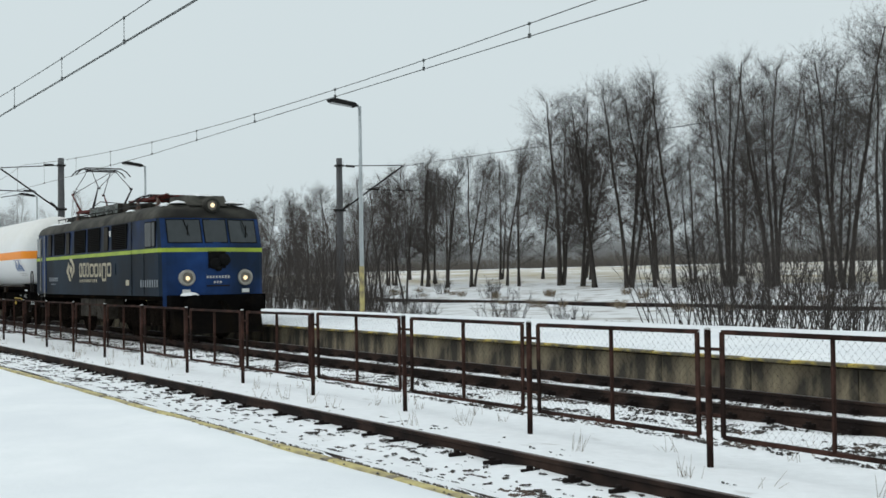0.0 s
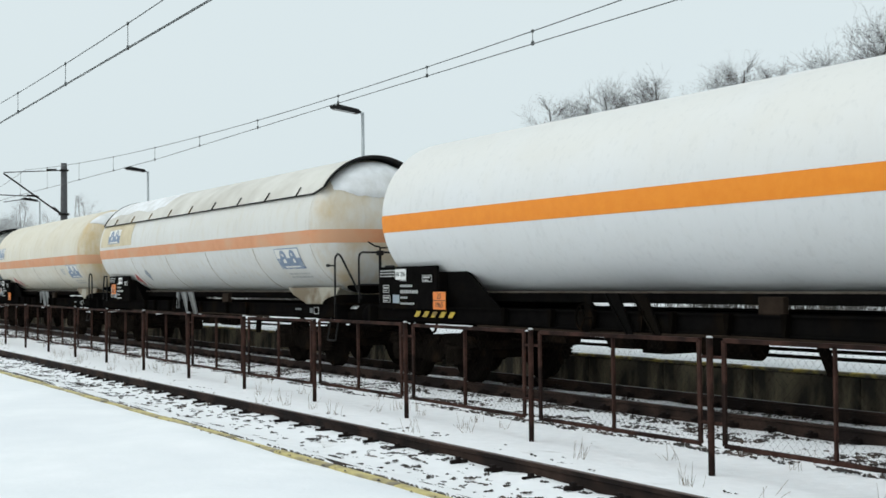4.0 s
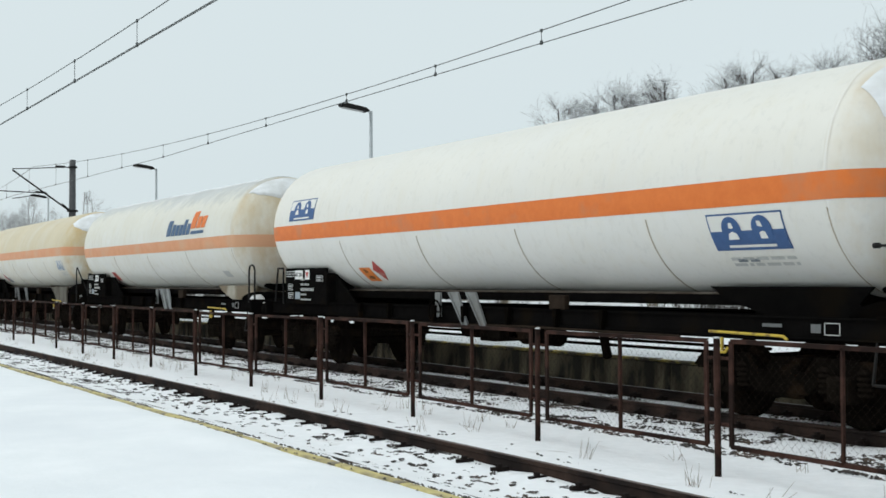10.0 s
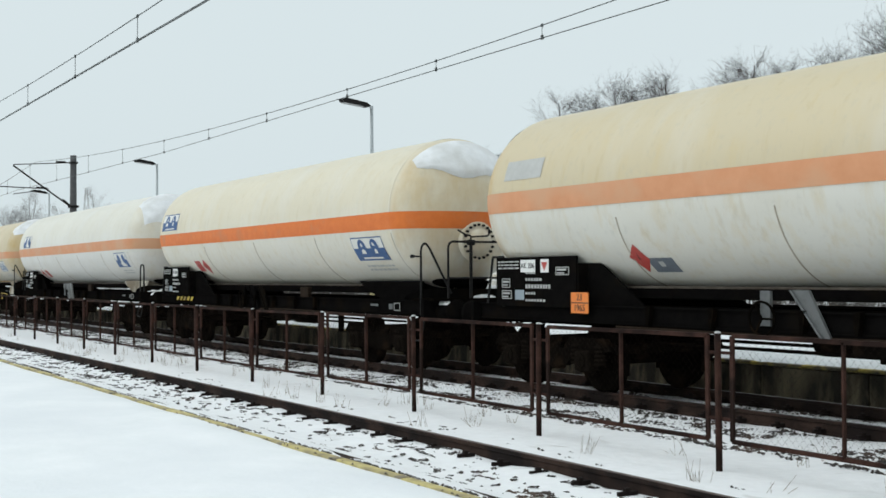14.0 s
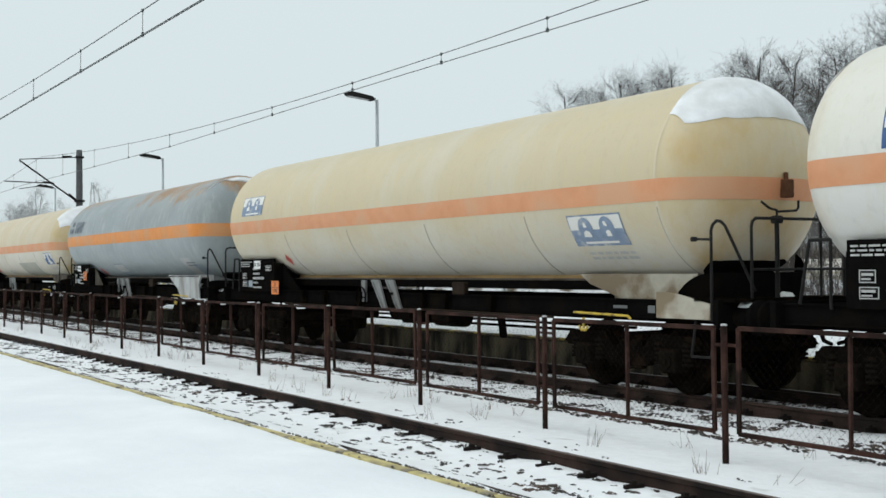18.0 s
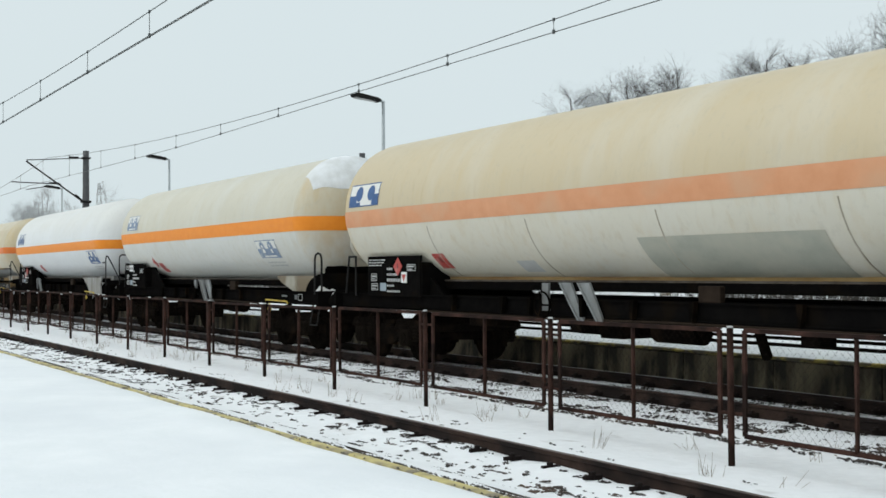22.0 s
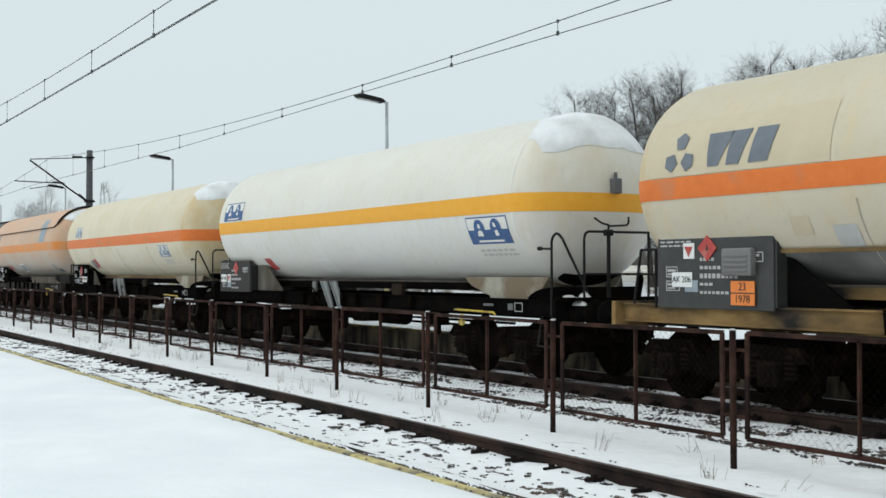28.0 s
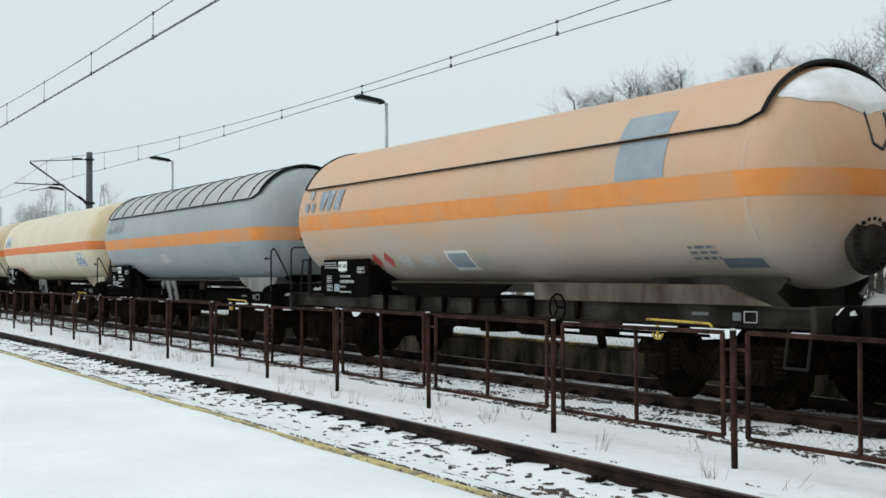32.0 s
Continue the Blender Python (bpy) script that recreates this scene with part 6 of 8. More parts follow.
FRAME_RUST = surface("dark frame with ochre patches", (0.20, 0.12, 0.045), (0.32, 0.21, 0.09), 3, 0.8, bump=0.2, c3=(0.022, 0.021, 0.020), scale3=0.7, amount3=0.5, edge3=0.1, stretch=(0.5, 1, 1), spec=0.1)
BOX_BROWN = surface("brown grime", (0.016, 0.011, 0.008), (0.03, 0.021, 0.015), 6, 0.85, bump=0.2, spec=0.04)
LEVER = surface("dull yellow lever paint", (0.50, 0.34, 0.03), (0.58, 0.42, 0.05), 8, 0.6, bump=0.1, c3=(0.2, 0.13, 0.03), scale3=5, amount3=0.35)
LEG_PALE = surface("dirty pale leg paint", (0.17, 0.18, 0.18), (0.27, 0.28, 0.28), 5, 0.6, bump=0.1, c3=(0.11, 0.105, 0.095), scale3=2.2, amount3=0.4, edge3=0.3, stretch=(1, 1, 0.5))
LEG_GREY = surface("grey leg paint", (0.08, 0.085, 0.085), (0.14, 0.145, 0.145), 6, 0.6, bump=0.1, c3=(0.1, 0.1, 0.1), scale3=3, amount3=0.4)
SEAM = surface("rust-stained weld", (0.26, 0.21, 0.14), (0.56, 0.51, 0.42), 2.2, 0.7, bump=0.1)
SADDLE_BROWN = surface("brown-grey dirty plate", (0.10, 0.085, 0.07), (0.17, 0.15, 0.125), 3, 0.8, bump=0.2, c3=(0.05, 0.036, 0.025), scale3=1.4, amount3=0.45, edge3=0.3, stretch=(1.5, 1, 0.4), spec=0.1)
PRINT = surface("dull white print", (0.36, 0.36, 0.35), (0.5, 0.5, 0.48), 9, 0.6, bump=0)
FRAME_GREY = surface("grey dirty frame", (0.032, 0.029, 0.026), (0.06, 0.055, 0.05), 4, 0.8, bump=0.2, c3=(0.014, 0.012, 0.010), scale3=1.0, amount3=0.55, spec=0.08)
GREY_BELLY = surface("grey belly paint", (0.17, 0.17, 0.165), (0.24, 0.24, 0.23), 3, 0.6, bump=0.1, c3=(0.1, 0.095, 0.09), scale3=0.9, amount3=0.45, edge3=0.3)
BOARD_BROWN = surface("brown grimy board", (0.015, 0.010, 0.008), (0.024, 0.017, 0.013), 3, 0.7, bump=0.05, c3=(0.010, 0.010, 0.010), scale3=1.6, amount3=0.4, edge3=0.2)
BOARD_GREY = surface("grey board", (0.026, 0.027, 0.025), (0.042, 0.043, 0.04), 6, 0.6, bump=0)
PATCH_PALE = surface("pale grey repaint", (0.34, 0.34, 0.28), (0.41, 0.41, 0.34), 3, 0.6, bump=0, c3=(0.44, 0.42, 0.34), scale3=1.5, amount3=0.3, edge3=0.3)
FADE = surface("faded grey label", (0.42, 0.42, 0.4), (0.5, 0.5, 0.48), 6, 0.6, bump=0)
BOARD_BG = surface("emblem ground", (0.70, 0.69, 0.64), (0.75, 0.74, 0.7), 4, 0.55, bump=0)
AL, AL_OLD = [BOARD_BG, BLUE_INK], [BOARD_BG, BLUE_OLD]
RW, RO = [RED, RED_DARK], [RED, FADE]


def front_emblem(f, z, mats, style="al", w=1.22, h=0.44):
    return [("emblem", f, z, w, h, mats, style), ("print", f + 0.15, z - 0.12, 0.85 * w, 2, FADE)]


def rear_emblem(r, z, mats, style="al", w=1.22, h=0.44):
    return [("emblem_rear", r, z, w, h, mats, style)]


def red_diamond(r, z, size=0.19):
    return [("diamond", r, z, size, RW, "red diamond hazard label")]


def red_square(r, z):
    return [("label", r - 0.2, z - 0.13, 0.4, 0.26, RED, "red square hazard label")]


def marks(*lists, half=0):
    out = []
    for q in lists:
        for k in q:
            if k[0] == "emblem_rear":
                out.append(("emblem", -2 * half + k[1], *k[2:]))
            else:
                out.append(k)
    return out


WORD_BLUE = surface("worn blue wordmark", (0.035, 0.085, 0.17), (0.05, 0.11, 0.21), 5, 0.55, bump=0)
WORD_DARK = surface("dark grey wordmark", (0.11, 0.13, 0.15), (0.15, 0.17, 0.2), 5, 0.55, bump=0)
WORD_GREY = surface("worn grey wordmark", (0.2, 0.23, 0.26), (0.27, 0.3, 0.33), 5, 0.55, bump=0, c3=(0.4, 0.42, 0.42), scale3=3, amount3=0.3)

def fleet():
    """(rear seam, front seam) of each barrel along the train at the start, and how it looks."""
    rows = [
        (-61.12, -48.01, dict(board_at=-0.67, band=(-0.28, 0.02), label="clean white tank wagon with an orange stripe and blue emblem", paint=P_WHITE, stripe=ORANGE, saddle=BLACK, seams=False, rails=False, dark_end=False, white_bolts=True, plate="1965", legs=BLACK, stripes=True, plates=((-0.2, 0.24), None, None, (1.15, -0.22))),
         front_emblem(-1.42, -0.75, AL)),
        (-79.57, -64.38, dict(board_at=0.23, band=(-0.36, -0.09), label="dirty white tank wagon with a sun shield and pale orange stripe", paint=P_PALE, stripe=ORANGE_FADED, saddle=SADDLE_PALE, shield=SHIELD_WHITE, shield_low=27, ribs=0, clips=9, crown=42, manhole=False, plate="1965", snow=(0.55, 0.05), yellow=False, plates=((0.15, 0.24), None, None, (-0.5, -0.02))),
         front_emblem(-1.9, -0.86, AL_OLD) + rear_emblem(0.84, 0.08, AL_OLD) + [("diamond", 2.68, -1.02, 0.2, RO, "worn red diamond hazard label"), ("diamond", 3.84, -0.87, 0.18, [WORD_GREY, WHITE], "faded grey diamond label"), ("patch", -7.5, 0.0, 3.1, 0.64, CREAM_PATCH, "cream unpainted rectangle")]),
        (-95.63, -82.46, dict(board_at=-0.49, band=(-0.44, -0.14), label="cream-stained white tank wagon with a pale orange stripe", paint=P_DIRTY, stripe=ORANGE_FADED, saddle=SADDLE_PALE, rails=False, plate="1965", snow=(0.75, 0.05), leg_x=(0.76, 1.33), yellow=False, plates=((-0.16, 0.24), (-0.6, -0.06), None, (1.17, -0.3))),
         front_emblem(-1.75, -0.89, AL_OLD, w=1.35) + rear_emblem(0.4, -0.03, AL_OLD) + red_diamond(2.3, -0.95) + [("diamond", 2.84, -1.04, 0.15, RO, "peeling red and white hazard label"), ("print", -2.6, -0.62, 0.4, 3, WORD_GREY)]),
        (-112.15, -99.1, dict(board_at=0.14, band=(-0.43, -0.10), label="grey and white blotched tank wagon with a rusty sun shield", paint=P_BLOTCH, stripe=ORANGE, saddle=BLACK, shield=SHIELD_RUST, shield_low=25, over=0.45, ribs=14, seams=False, manhole=False, stub=True, plate="1978", plates=((0.1, 0.24), (-0.3, 0.24), None, (1.1, -0.4))),
         [("word", 0.3, 0.03, 0.40, WORD_DARK, "dark grey wordmark"), ("label", 2.1, -1.12, 0.4, 0.28, WORD_DARK, "dark grey square label"), ("patch", 4.22, -0.1, 1.8, 0.56, GREY_PATCH, "grey repainted rectangle"), ("patch", -1.25, -1.25, 0.72, 0.27, FADE, "white notice"), ("patch", 5.4, -1.3, 0.95, 0.42, WORD_DARK, "dark lettered patch"), ("print", -1.0, -0.82, 0.55, 2, WORD_DARK)] + red_square(2.8, -1.02)),
        (-130.38, -115.33, dict(board_at=0.01, band=(-0.30, 0.01), label="white tank wagon with a bright orange stripe and blue emblem", paint=P_CHALK, stripe=ORANGE_DEEP, saddle=BLACK, manhole=False, plate="", snow=(0.42, 0.06), plates=((-0.3, 0.24), (0.12, 0.24), None, None)),
         front_emblem(-1.9, -0.82, AL) + rear_emblem(0.7, 0.1, AL) + [("hazardplate", 3.27, -1.17)] + red_diamond(4.02, -0.97) + [("print", -1.65, -0.96, 0.35, 1, WORD_DARK)]),
        (-146.39, -133.15, dict(board_at=-0.4, band=(-0.35, -0.06), label="white tank wagon with snow on top and a coloured wordmark", paint=P_STAINED, stripe=ORANGE_FADED, saddle=SADDLE_PALE, rails=False, plate="", crown=66, snow=(0.8, 0.05), leg_x=(0.70, 1.12), plates=((0.1, 0.24), None, None, None)),
         [("gaswords",)] + red_square(2.4, -0.98) + [("patch", 5.3, -1.05, 0.42, 0.15, FADE, "grey notice")]),
        (-163.96, -149.75, dict(dark_h=0.28, board_at=-0.32, band=(-0.21, 0.10), dome=1.0, hoop_slant=True, cover_z=-0.45, big_saddle=True, leg_x=(-1.35, 0.2), legs=LEG_GREY, label="cream over white tank wagon with a faded orange stripe", paint=P_CREAM, stripe=ORANGE_FADED, saddle=SADDLE_DIRTY, rails=False, plate="1965", snow=(0.62, 0.07), plates=((-0.15, 0.24), (0.28, 0.24), None, (1.15, -0.3))),
         front_emblem(-1.0, -0.72, AL_OLD, w=0.87, h=0.33) + red_diamond(2.97, -0.95) + [("label", 3.1, -1.14, 0.5, 0.19, WORD_DARK, "dark flag-shaped label"), ("patch", -6.9, 0.28, 0.95, 0.3, FADE, "faded grey patch")]),
        (-180.56, -167.44, dict(board_at=-0.45, band=(-0.32, -0.01), label="ivory tank wagon with an orange stripe and blue emblem", paint=P_IVORY, stripe=ORANGE_DEEP, saddle=BLACK, plate="1965", snow=(0.62, 0.07), stripes=True, yellow=False, legs=BLACK, plates=((0.0, 0.24), None, None, None)),
         front_emblem(-1.7, -0.87, AL, w=1.26) + rear_emblem(0.12, 0.09, AL) + red_square(2.3, -0.88) + red_diamond(2.77, -0.9)),
        (-198.92, -183.9, dict(board_at=0.09, band=(-0.31, 0.00), label="white tank wagon with a pale orange stripe and blue shapes", paint=P_SNOWY, stripe=ORANGE_FADED, saddle=SADDLE_PALE, rails=False, plate="", snow=(0.5, 0.08), over_crown=0.4, leg_x=(-0.70, -0.25), yellow=False, plates=((0.1, 0.24), None, None, None)),
         front_emblem(-1.6, -0.84, AL, "rr") + rear_emblem(0.75, 0.04, AL, "rr") + red_diamond(2.62, -1.0) + red_square(3.3, -0.99)),
        (-216.94, -201.72, dict(dark_h=0.25, board_at=-0.01, band=(-0.31, -0.02), label="cream-yellow tank wagon with a faded orange stripe", paint=P_CREAM2, stripe=ORANGE_FADED, saddle=SADDLE_PALE, manhole=False, plate="1978", snow=(0.78, 0.10), snow_w=1.12, over_crown=0.1, leg_x=(-0.78, -0.2), end_plate=True, rim=True, plates=((0.05, 0.24), None, None, (1.15, -0.28))),
         front_emblem(-2.0, -0.86, AL_OLD, w=1.2) + rear_emblem(0.65, 0.1, AL_OLD) + red_diamond(2.62, -0.93, 0.13)),
        (-233.18, -220.0, dict(saddle_rear=SADDLE_DIRTY, board_at=0.01, band=(-0.26, 0.08), label="blue-grey tank wagon with rusty top and orange stripe", paint=P_GREY, stripe=ORANGE_DULL, saddle=SADDLE_CHALK, big_saddle=True, seams=False, manhole=False, plate="1965", snow=(1.2, 0.03), plates=((-0.3, 0.24), None, None, (0.55, -0.02))),
         [("word", 0.25, 0.2, 0.38, WORD_DARK, "dark wordmark"), ("framed", 4.66, -1.36, 1.08, 0.47, FADE, "worn white notice on a grey rectangle", GREY_PATCH), ("patch", 5.0, -1.3, 0.72, 0.5, FADE, "worn white notice"), ("patch", 5.74, -1.27, 0.7, 0.3, GREY_PATCH, "grey repainted notice"), ("print", -1.3, -0.95, 0.7, 2, WORD_DARK), ("label", 2.54, -1.24, 0.27, 0.2, RED, "red square hazard label")]),
        # saddle browned for dirt plus the shade below the tank
        (-251.21, -236.15, dict(rim=True, board_at=0.41, band=(-0.32, -0.01), label="cream over white tank wagon with a grey patch and snowy end", paint=P_TWO, stripe=ORANGE_FADED, saddle=SADDLE_BROWN, manhole=False, plate="", snow=(0.62, 0.11), snow_w=1.1, over_crown=0.14, leg_x=(-0.84, -0.4), plates=(None, (0.45, -0.02), (0.22, 0.18), None)),
         front_emblem(-1.4, -0.84, AL, "rr", 1.24) + rear_emblem(0.05, 0.07, AL, "rr") + red_square(2.94, -1.0) + [("patch", 0.95, -1.3, 3.25, 0.56, PATCH_PALE, "grey repainted rectangle"), ("patch", -2.3, -1.2, 0.5, 0.18, FADE, "grey notice")]),
        (-267.29, -253.94, dict(dark_h=0.28, board_at=-0.39, band=(-0.29, 0.02), label="ivory tank wagon with an orange stripe and snowy end", paint=P_TWO_PALE, stripe=ORANGE, saddle=SADDLE_PALE, rails=False, seams=False, plate="", snow=(0.66, 0.10), snow_w=1.08, over_crown=0.16, leg_x=(-0.06, 0.42), plates=((-0.35, 0.24), None, None, None)),
         front_emblem(-2.4, -0.85, AL_OLD, w=1.18, h=0.41) + rear_emblem(0.55, 0.12, AL_OLD, w=1.08) + red_diamond(2.49, -0.88, 0.17) + red_square(2.91, -1.02)),
        (-283.92, -270.78, dict(board_at=0.06, band=(-0.36, -0.05), label="clean white tank wagon with an orange stripe and scrawl", paint=P_WHITE, stripe=ORANGE, saddle=SADDLE_GREY, dome=1.06, big_saddle=True, valve=FADE, seams=False, manhole=False, plate="", scrawl=((-0.35, 0.8), (-0.1, 0.35), (0.0, 0.85)), leg_x=(-3.2,), plates=(None, (-0.2, 0.0), (0.12, 0.18), None)),
         front_emblem(-1.33, -0.84, AL, w=1.27) + rear_emblem(0.38, 0.05, AL) + red_square(3.56, -0.96)),
        (-300.36, -287.0, dict(board_at=-0.08, band=(-0.25, 0.03), label="beige tank wagon with a red-orange stripe and rusty frame", paint=P_BEIGE, stripe=ORANGE_DEEP, saddle=SADDLE_PALE, frame=FRAME_RUST, belly=GREY_BELLY, board_h=0.98, board_paint=BOARD_GREY, manhole=False, plate="1978", plates=((-0.55, -0.12), (-0.42, 0.25), (-0.08, 0.28), (0.55, -0.28))),
         [("word", 0.33, 0.12, 0.42, WORD_DARK, "dark grey wordmark"), ("patch", -6.65, 0.04, 3.0, 0.72, BEIGE_PATCH, "darker beige repainted rectangle"), ("patch", 4.2, 0.05, 2.3, 0.8, BEIGE_PATCH, "darker beige repainted rectangle"), ("patch", -4.36, -0.76, 0.3, 0.22, BEIGE_PATCH, "brown notice"), ("patch", -3.77, -0.92, 0.34, 0.26, FADE, "grey notice")]),
        (-316.71, -303.64, dict(board_paint=BOARD_BROWN, saddle_rear=SADDLE_DIRTY, board_at=-0.6, band=(-0.24, 0.05), label="white tank wagon with an amber stripe and blue emblem", paint=P_SNOWY, stripe=ORANGE_YELLOW, saddle=SADDLE_PALE, seams=False, manhole=False, valve=LEG_GREY, valve_at=(0.0, 0.16), plate="", snow=(0.78, 0.09), snow_w=1.05, over_crown=0.45, leg_x=(-1.0, -0.55), plates=((-0.75, -0.05), (-0.38, -0.05), (0.1, 0.2), None)),
         front_emblem(-1.4, -0.72, AL) + rear_emblem(0.27, 0.08, AL) + red_square(2.4, -0.98) + [("framed", 5.1, -1.18, 0.62, 0.3, BOARD_BG, "white notice in a grey outline")]),
        (-333.08, -319.99, dict(rim=True, saddle_rear=SADDLE_DIRTY, board_at=0.1, band=(-0.31, 0.00), label="ivory tank wagon with stains and a red-orange stripe", paint=P_YELLOWED, stripe=ORANGE_DEEP, saddle=SADDLE_PALE, manhole=False, plate="", snow=(0.86, 0.07), over_crown=0.12, leg_x=(-0.63, -0.2), plates=((0.72, -0.14), (0.36, -0.14), (0.1, 0.16), None)),
         front_emblem(-2.22, -0.72, AL_OLD, w=0.93, h=0.33) + rear_emblem(1.24, 0.08, AL_OLD, w=0.86, h=0.35) + [("label", 2.5, -1.03, 0.42, 0.27, WORD_DARK, "dark square label"), ("label", 2.94, -1.0, 0.42, 0.29, RED, "red square hazard label")]),
        (-348.76, -335.7, dict(board_at=0.68, cover_z=-0.85, band=(-0.28, 0.04), label="salmon and beige tank wagon with a curved sun shield", paint=P_SALMON, stripe=ORANGE_DULL, saddle=FRAME_GREY, seams=False, shield=SHIELD_SALMON, shield_low=25, over=0.18, trough=True, dark_end=False, cover=FRAME_GREY, hoop=False, leg_x=(), ribs=0, rails=False, plate="", snow=(0.75, 0.05), frame=FRAME_GREY, scrawl=((-0.1, 0.75), (-0.06, 0.35), (0.1, 0.28), (0.25, 0.45), (0.28, 0.75))),
         [("word", 0.22, 0.12, 0.40, WORD_GREY, "worn grey wordmark"), ("patch", 4.1, 0.06, 1.0, 0.52, GREY_PATCH, "grey repainted patch"), ("high_patch", 4.1, 0.63, 1.0, 0.32, GREY_PATCH, "grey repainted patch on the shield"), ("patch", -2.68, -1.08, 0.4, 0.24, FADE, "white notice"), ("patch", -1.85, -1.08, 0.42, 0.24, FADE, "white notice"), ("framed", 5.6, -1.13, 0.75, 0.34, GREY_PATCH, "white-framed notice"), ("patch", -0.02, -1.06, 0.4, 0.22, PATCH_PALE, "grey notice"), ("print", -1.29, -0.88, 0.5, 3, WORD_DARK), ("patch", 5.72, -1.13, 0.7, 0.12, WORD_DARK, "dark lettered plate")] + red_diamond(2.88, -0.94, 0.15) + red_diamond(3.38, -0.93, 0.16)),
        (-364.78, -351.74, dict(rib_paint=FRAME_GREY, band=(-0.39, -0.07), label="pale blue-grey tank wagon with a curved sun shield", paint=P_GREY2, stripe=ORANGE_DULL, saddle=SADDLE_GREY, seams=False, shield=SHIELD_GREY, shield_low=26, over=0.15, ribs=12, manhole=False, plate="1978"),
         [("word", 0.25, 0.14, 0.38, WORD_GREY, "worn grey wordmark"), ("patch", 4.6, -0.9, 1.0, 0.4, GREY_PATCH, "grey patch"), ("patch", -1.0, -0.85, 0.6, 0.25, FADE, "grey notice")]),
        (-382.7, -367.43, dict(band=(-0.30, 0.00), label="cream tank wagon with a red-orange stripe", paint=P_YELLOWED, stripe=ORANGE_DEEP, saddle=SADDLE_PALE, manhole=False, plate=""), front_emblem(-2.0, -0.85, AL_OLD) + rear_emblem(0.4, 0.08, AL_OLD) + red_square(2.6, -0.97)),
        (-398.8, -385.7, dict(band=(-0.30, 0.00), label="brownish beige tank wagon with an orange stripe", paint=P_BEIGE, stripe=ORANGE_DEEP, saddle=BLACK, manhole=False, plate=""), front_emblem(-2.0, -0.85, AL_OLD) + rear_emblem(0.4, 0.08, AL_OLD)),
    ]
    made = []
    for i, (rear, front, spec, mk) in enumerate(rows):
        half = (front - rear) / 2
        mid = (front + rear) / 2
        gas = any(k[0] == "gaswords" for k in mk)
        spec["marks"] = marks([k for k in mk if k[0] != "gaswords"], half=half)
        wg = build_wagon(half, mid, spec, i + 1)
        if gas:
            tank = [c for c in wg.children if c.name.startswith("tank")][0]
            def word(x0, x1, z0, z1, mat_, skew=0.0):
                me = Mesh()
                barrel_patch(me, x0, x1, z0, z1, 0, 0.008, skew=skew)
                part("emblem_block", me, [mat_], tank)
            x = 1.9
            for bw, bh in ((0.36, 0.42), (0.26, 0.30), (0.25, 0.28), (0.25, 0.28), (0.25, 0.40), (0.26, 0.28)):
                word(x, x + bw, 0.06, 0.06 + bh, WORD_BLUE, 0.09)
                x += bw + 0.045
            for bw, bh in ((0.38, 0.44), (0.30, 0.30), (0.30, 0.30)):
                word(x, x + bw, 0.2, 0.2 + bh, ORANGE_DEEP, 0.09)
                x += bw + 0.045
            word(x - 1.05, x - 0.1, 0.06, 0.14, WORD_BLUE)
        made.append((wg, mid))
    return made


WAGONS = fleet()


# ---- the locomotive ----
LOCO_BLUE = surface("locomotive blue", (0.008, 0.034, 0.125), (0.014, 0.05, 0.17), 3, 0.5, bump=0.05, c3=(0.008, 0.018, 0.04), scale3=0.7, amount3=0.5, edge3=0.3, spec=0.12)
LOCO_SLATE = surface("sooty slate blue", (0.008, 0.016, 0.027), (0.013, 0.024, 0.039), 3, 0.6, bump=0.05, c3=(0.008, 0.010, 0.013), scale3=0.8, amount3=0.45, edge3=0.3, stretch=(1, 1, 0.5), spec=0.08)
# side blue: darker all over than the ends' blue, with sooty patches
LOCO_SIDE_BLUE = surface("darker side blue with sooty patches", (0.007, 0.026, 0.09), (0.011, 0.037, 0.12), 3, 0.55, bump=0.05, c3=(0.010, 0.013, 0.018), scale3=0.55, amount3=0.6, edge3=0.25, stretch=(1, 1, 0.6), spec=0.1)
LOCO_ROOF = surface("grimy roof grey", (0.05, 0.048, 0.04), (0.10, 0.095, 0.08), 5, 0.75, bump=0.15, c3=(0.02, 0.019, 0.017), scale3=1.2, amount3=0.5, edge3=0.3, stretch=(1, 0.5, 1), spec=0.1)
LIME = surface("lime stripe", (0.27, 0.36, 0.035), (0.34, 0.43, 0.05), 5, 0.55, bump=0.03, c3=(0.2, 0.26, 0.05), scale3=1.2, amount3=0.4, edge3=0.3, spec=0.2)
SAND = surface("sand lettering", (0.36, 0.32, 0.23), (0.46, 0.41, 0.30), 5, 0.6, bump=0.03, c3=(0.24, 0.21, 0.16), scale3=2, amount3=0.4, edge3=0.3, spec=0.2)
DARK_GLASS = surface("dark window glass", (0.006, 0.008, 0.009), (0.011, 0.013, 0.014), 3, 0.1, bump=0, spec=0.15)
PALE_GLASS = surface("reflecting windscreen glass", (0.022, 0.028, 0.03), (0.035, 0.042, 0.045), 2, 0.05, bump=0, spec=0.5)
SEAL = surface("rubber window seal", (0.006, 0.006, 0.006), (0.011, 0.011, 0.011), 8, 0.8, bump=0, spec=0.05)
ALU = surface("bare window frame", (0.16, 0.17, 0.17), (0.22, 0.23, 0.23), 9, 0.4, 0.6, 0)
RED_LEAD = surface("red lead paint", (0.075, 0.014, 0.011), (0.13, 0.026, 0.018), 6, 0.65, bump=0.1, c3=(0.03, 0.012, 0.010), scale3=2, amount3=0.45, spec=0.1)
CERAMIC = surface("brown insulator", (0.10, 0.05, 0.035), (0.14, 0.075, 0.05), 6, 0.3, bump=0)
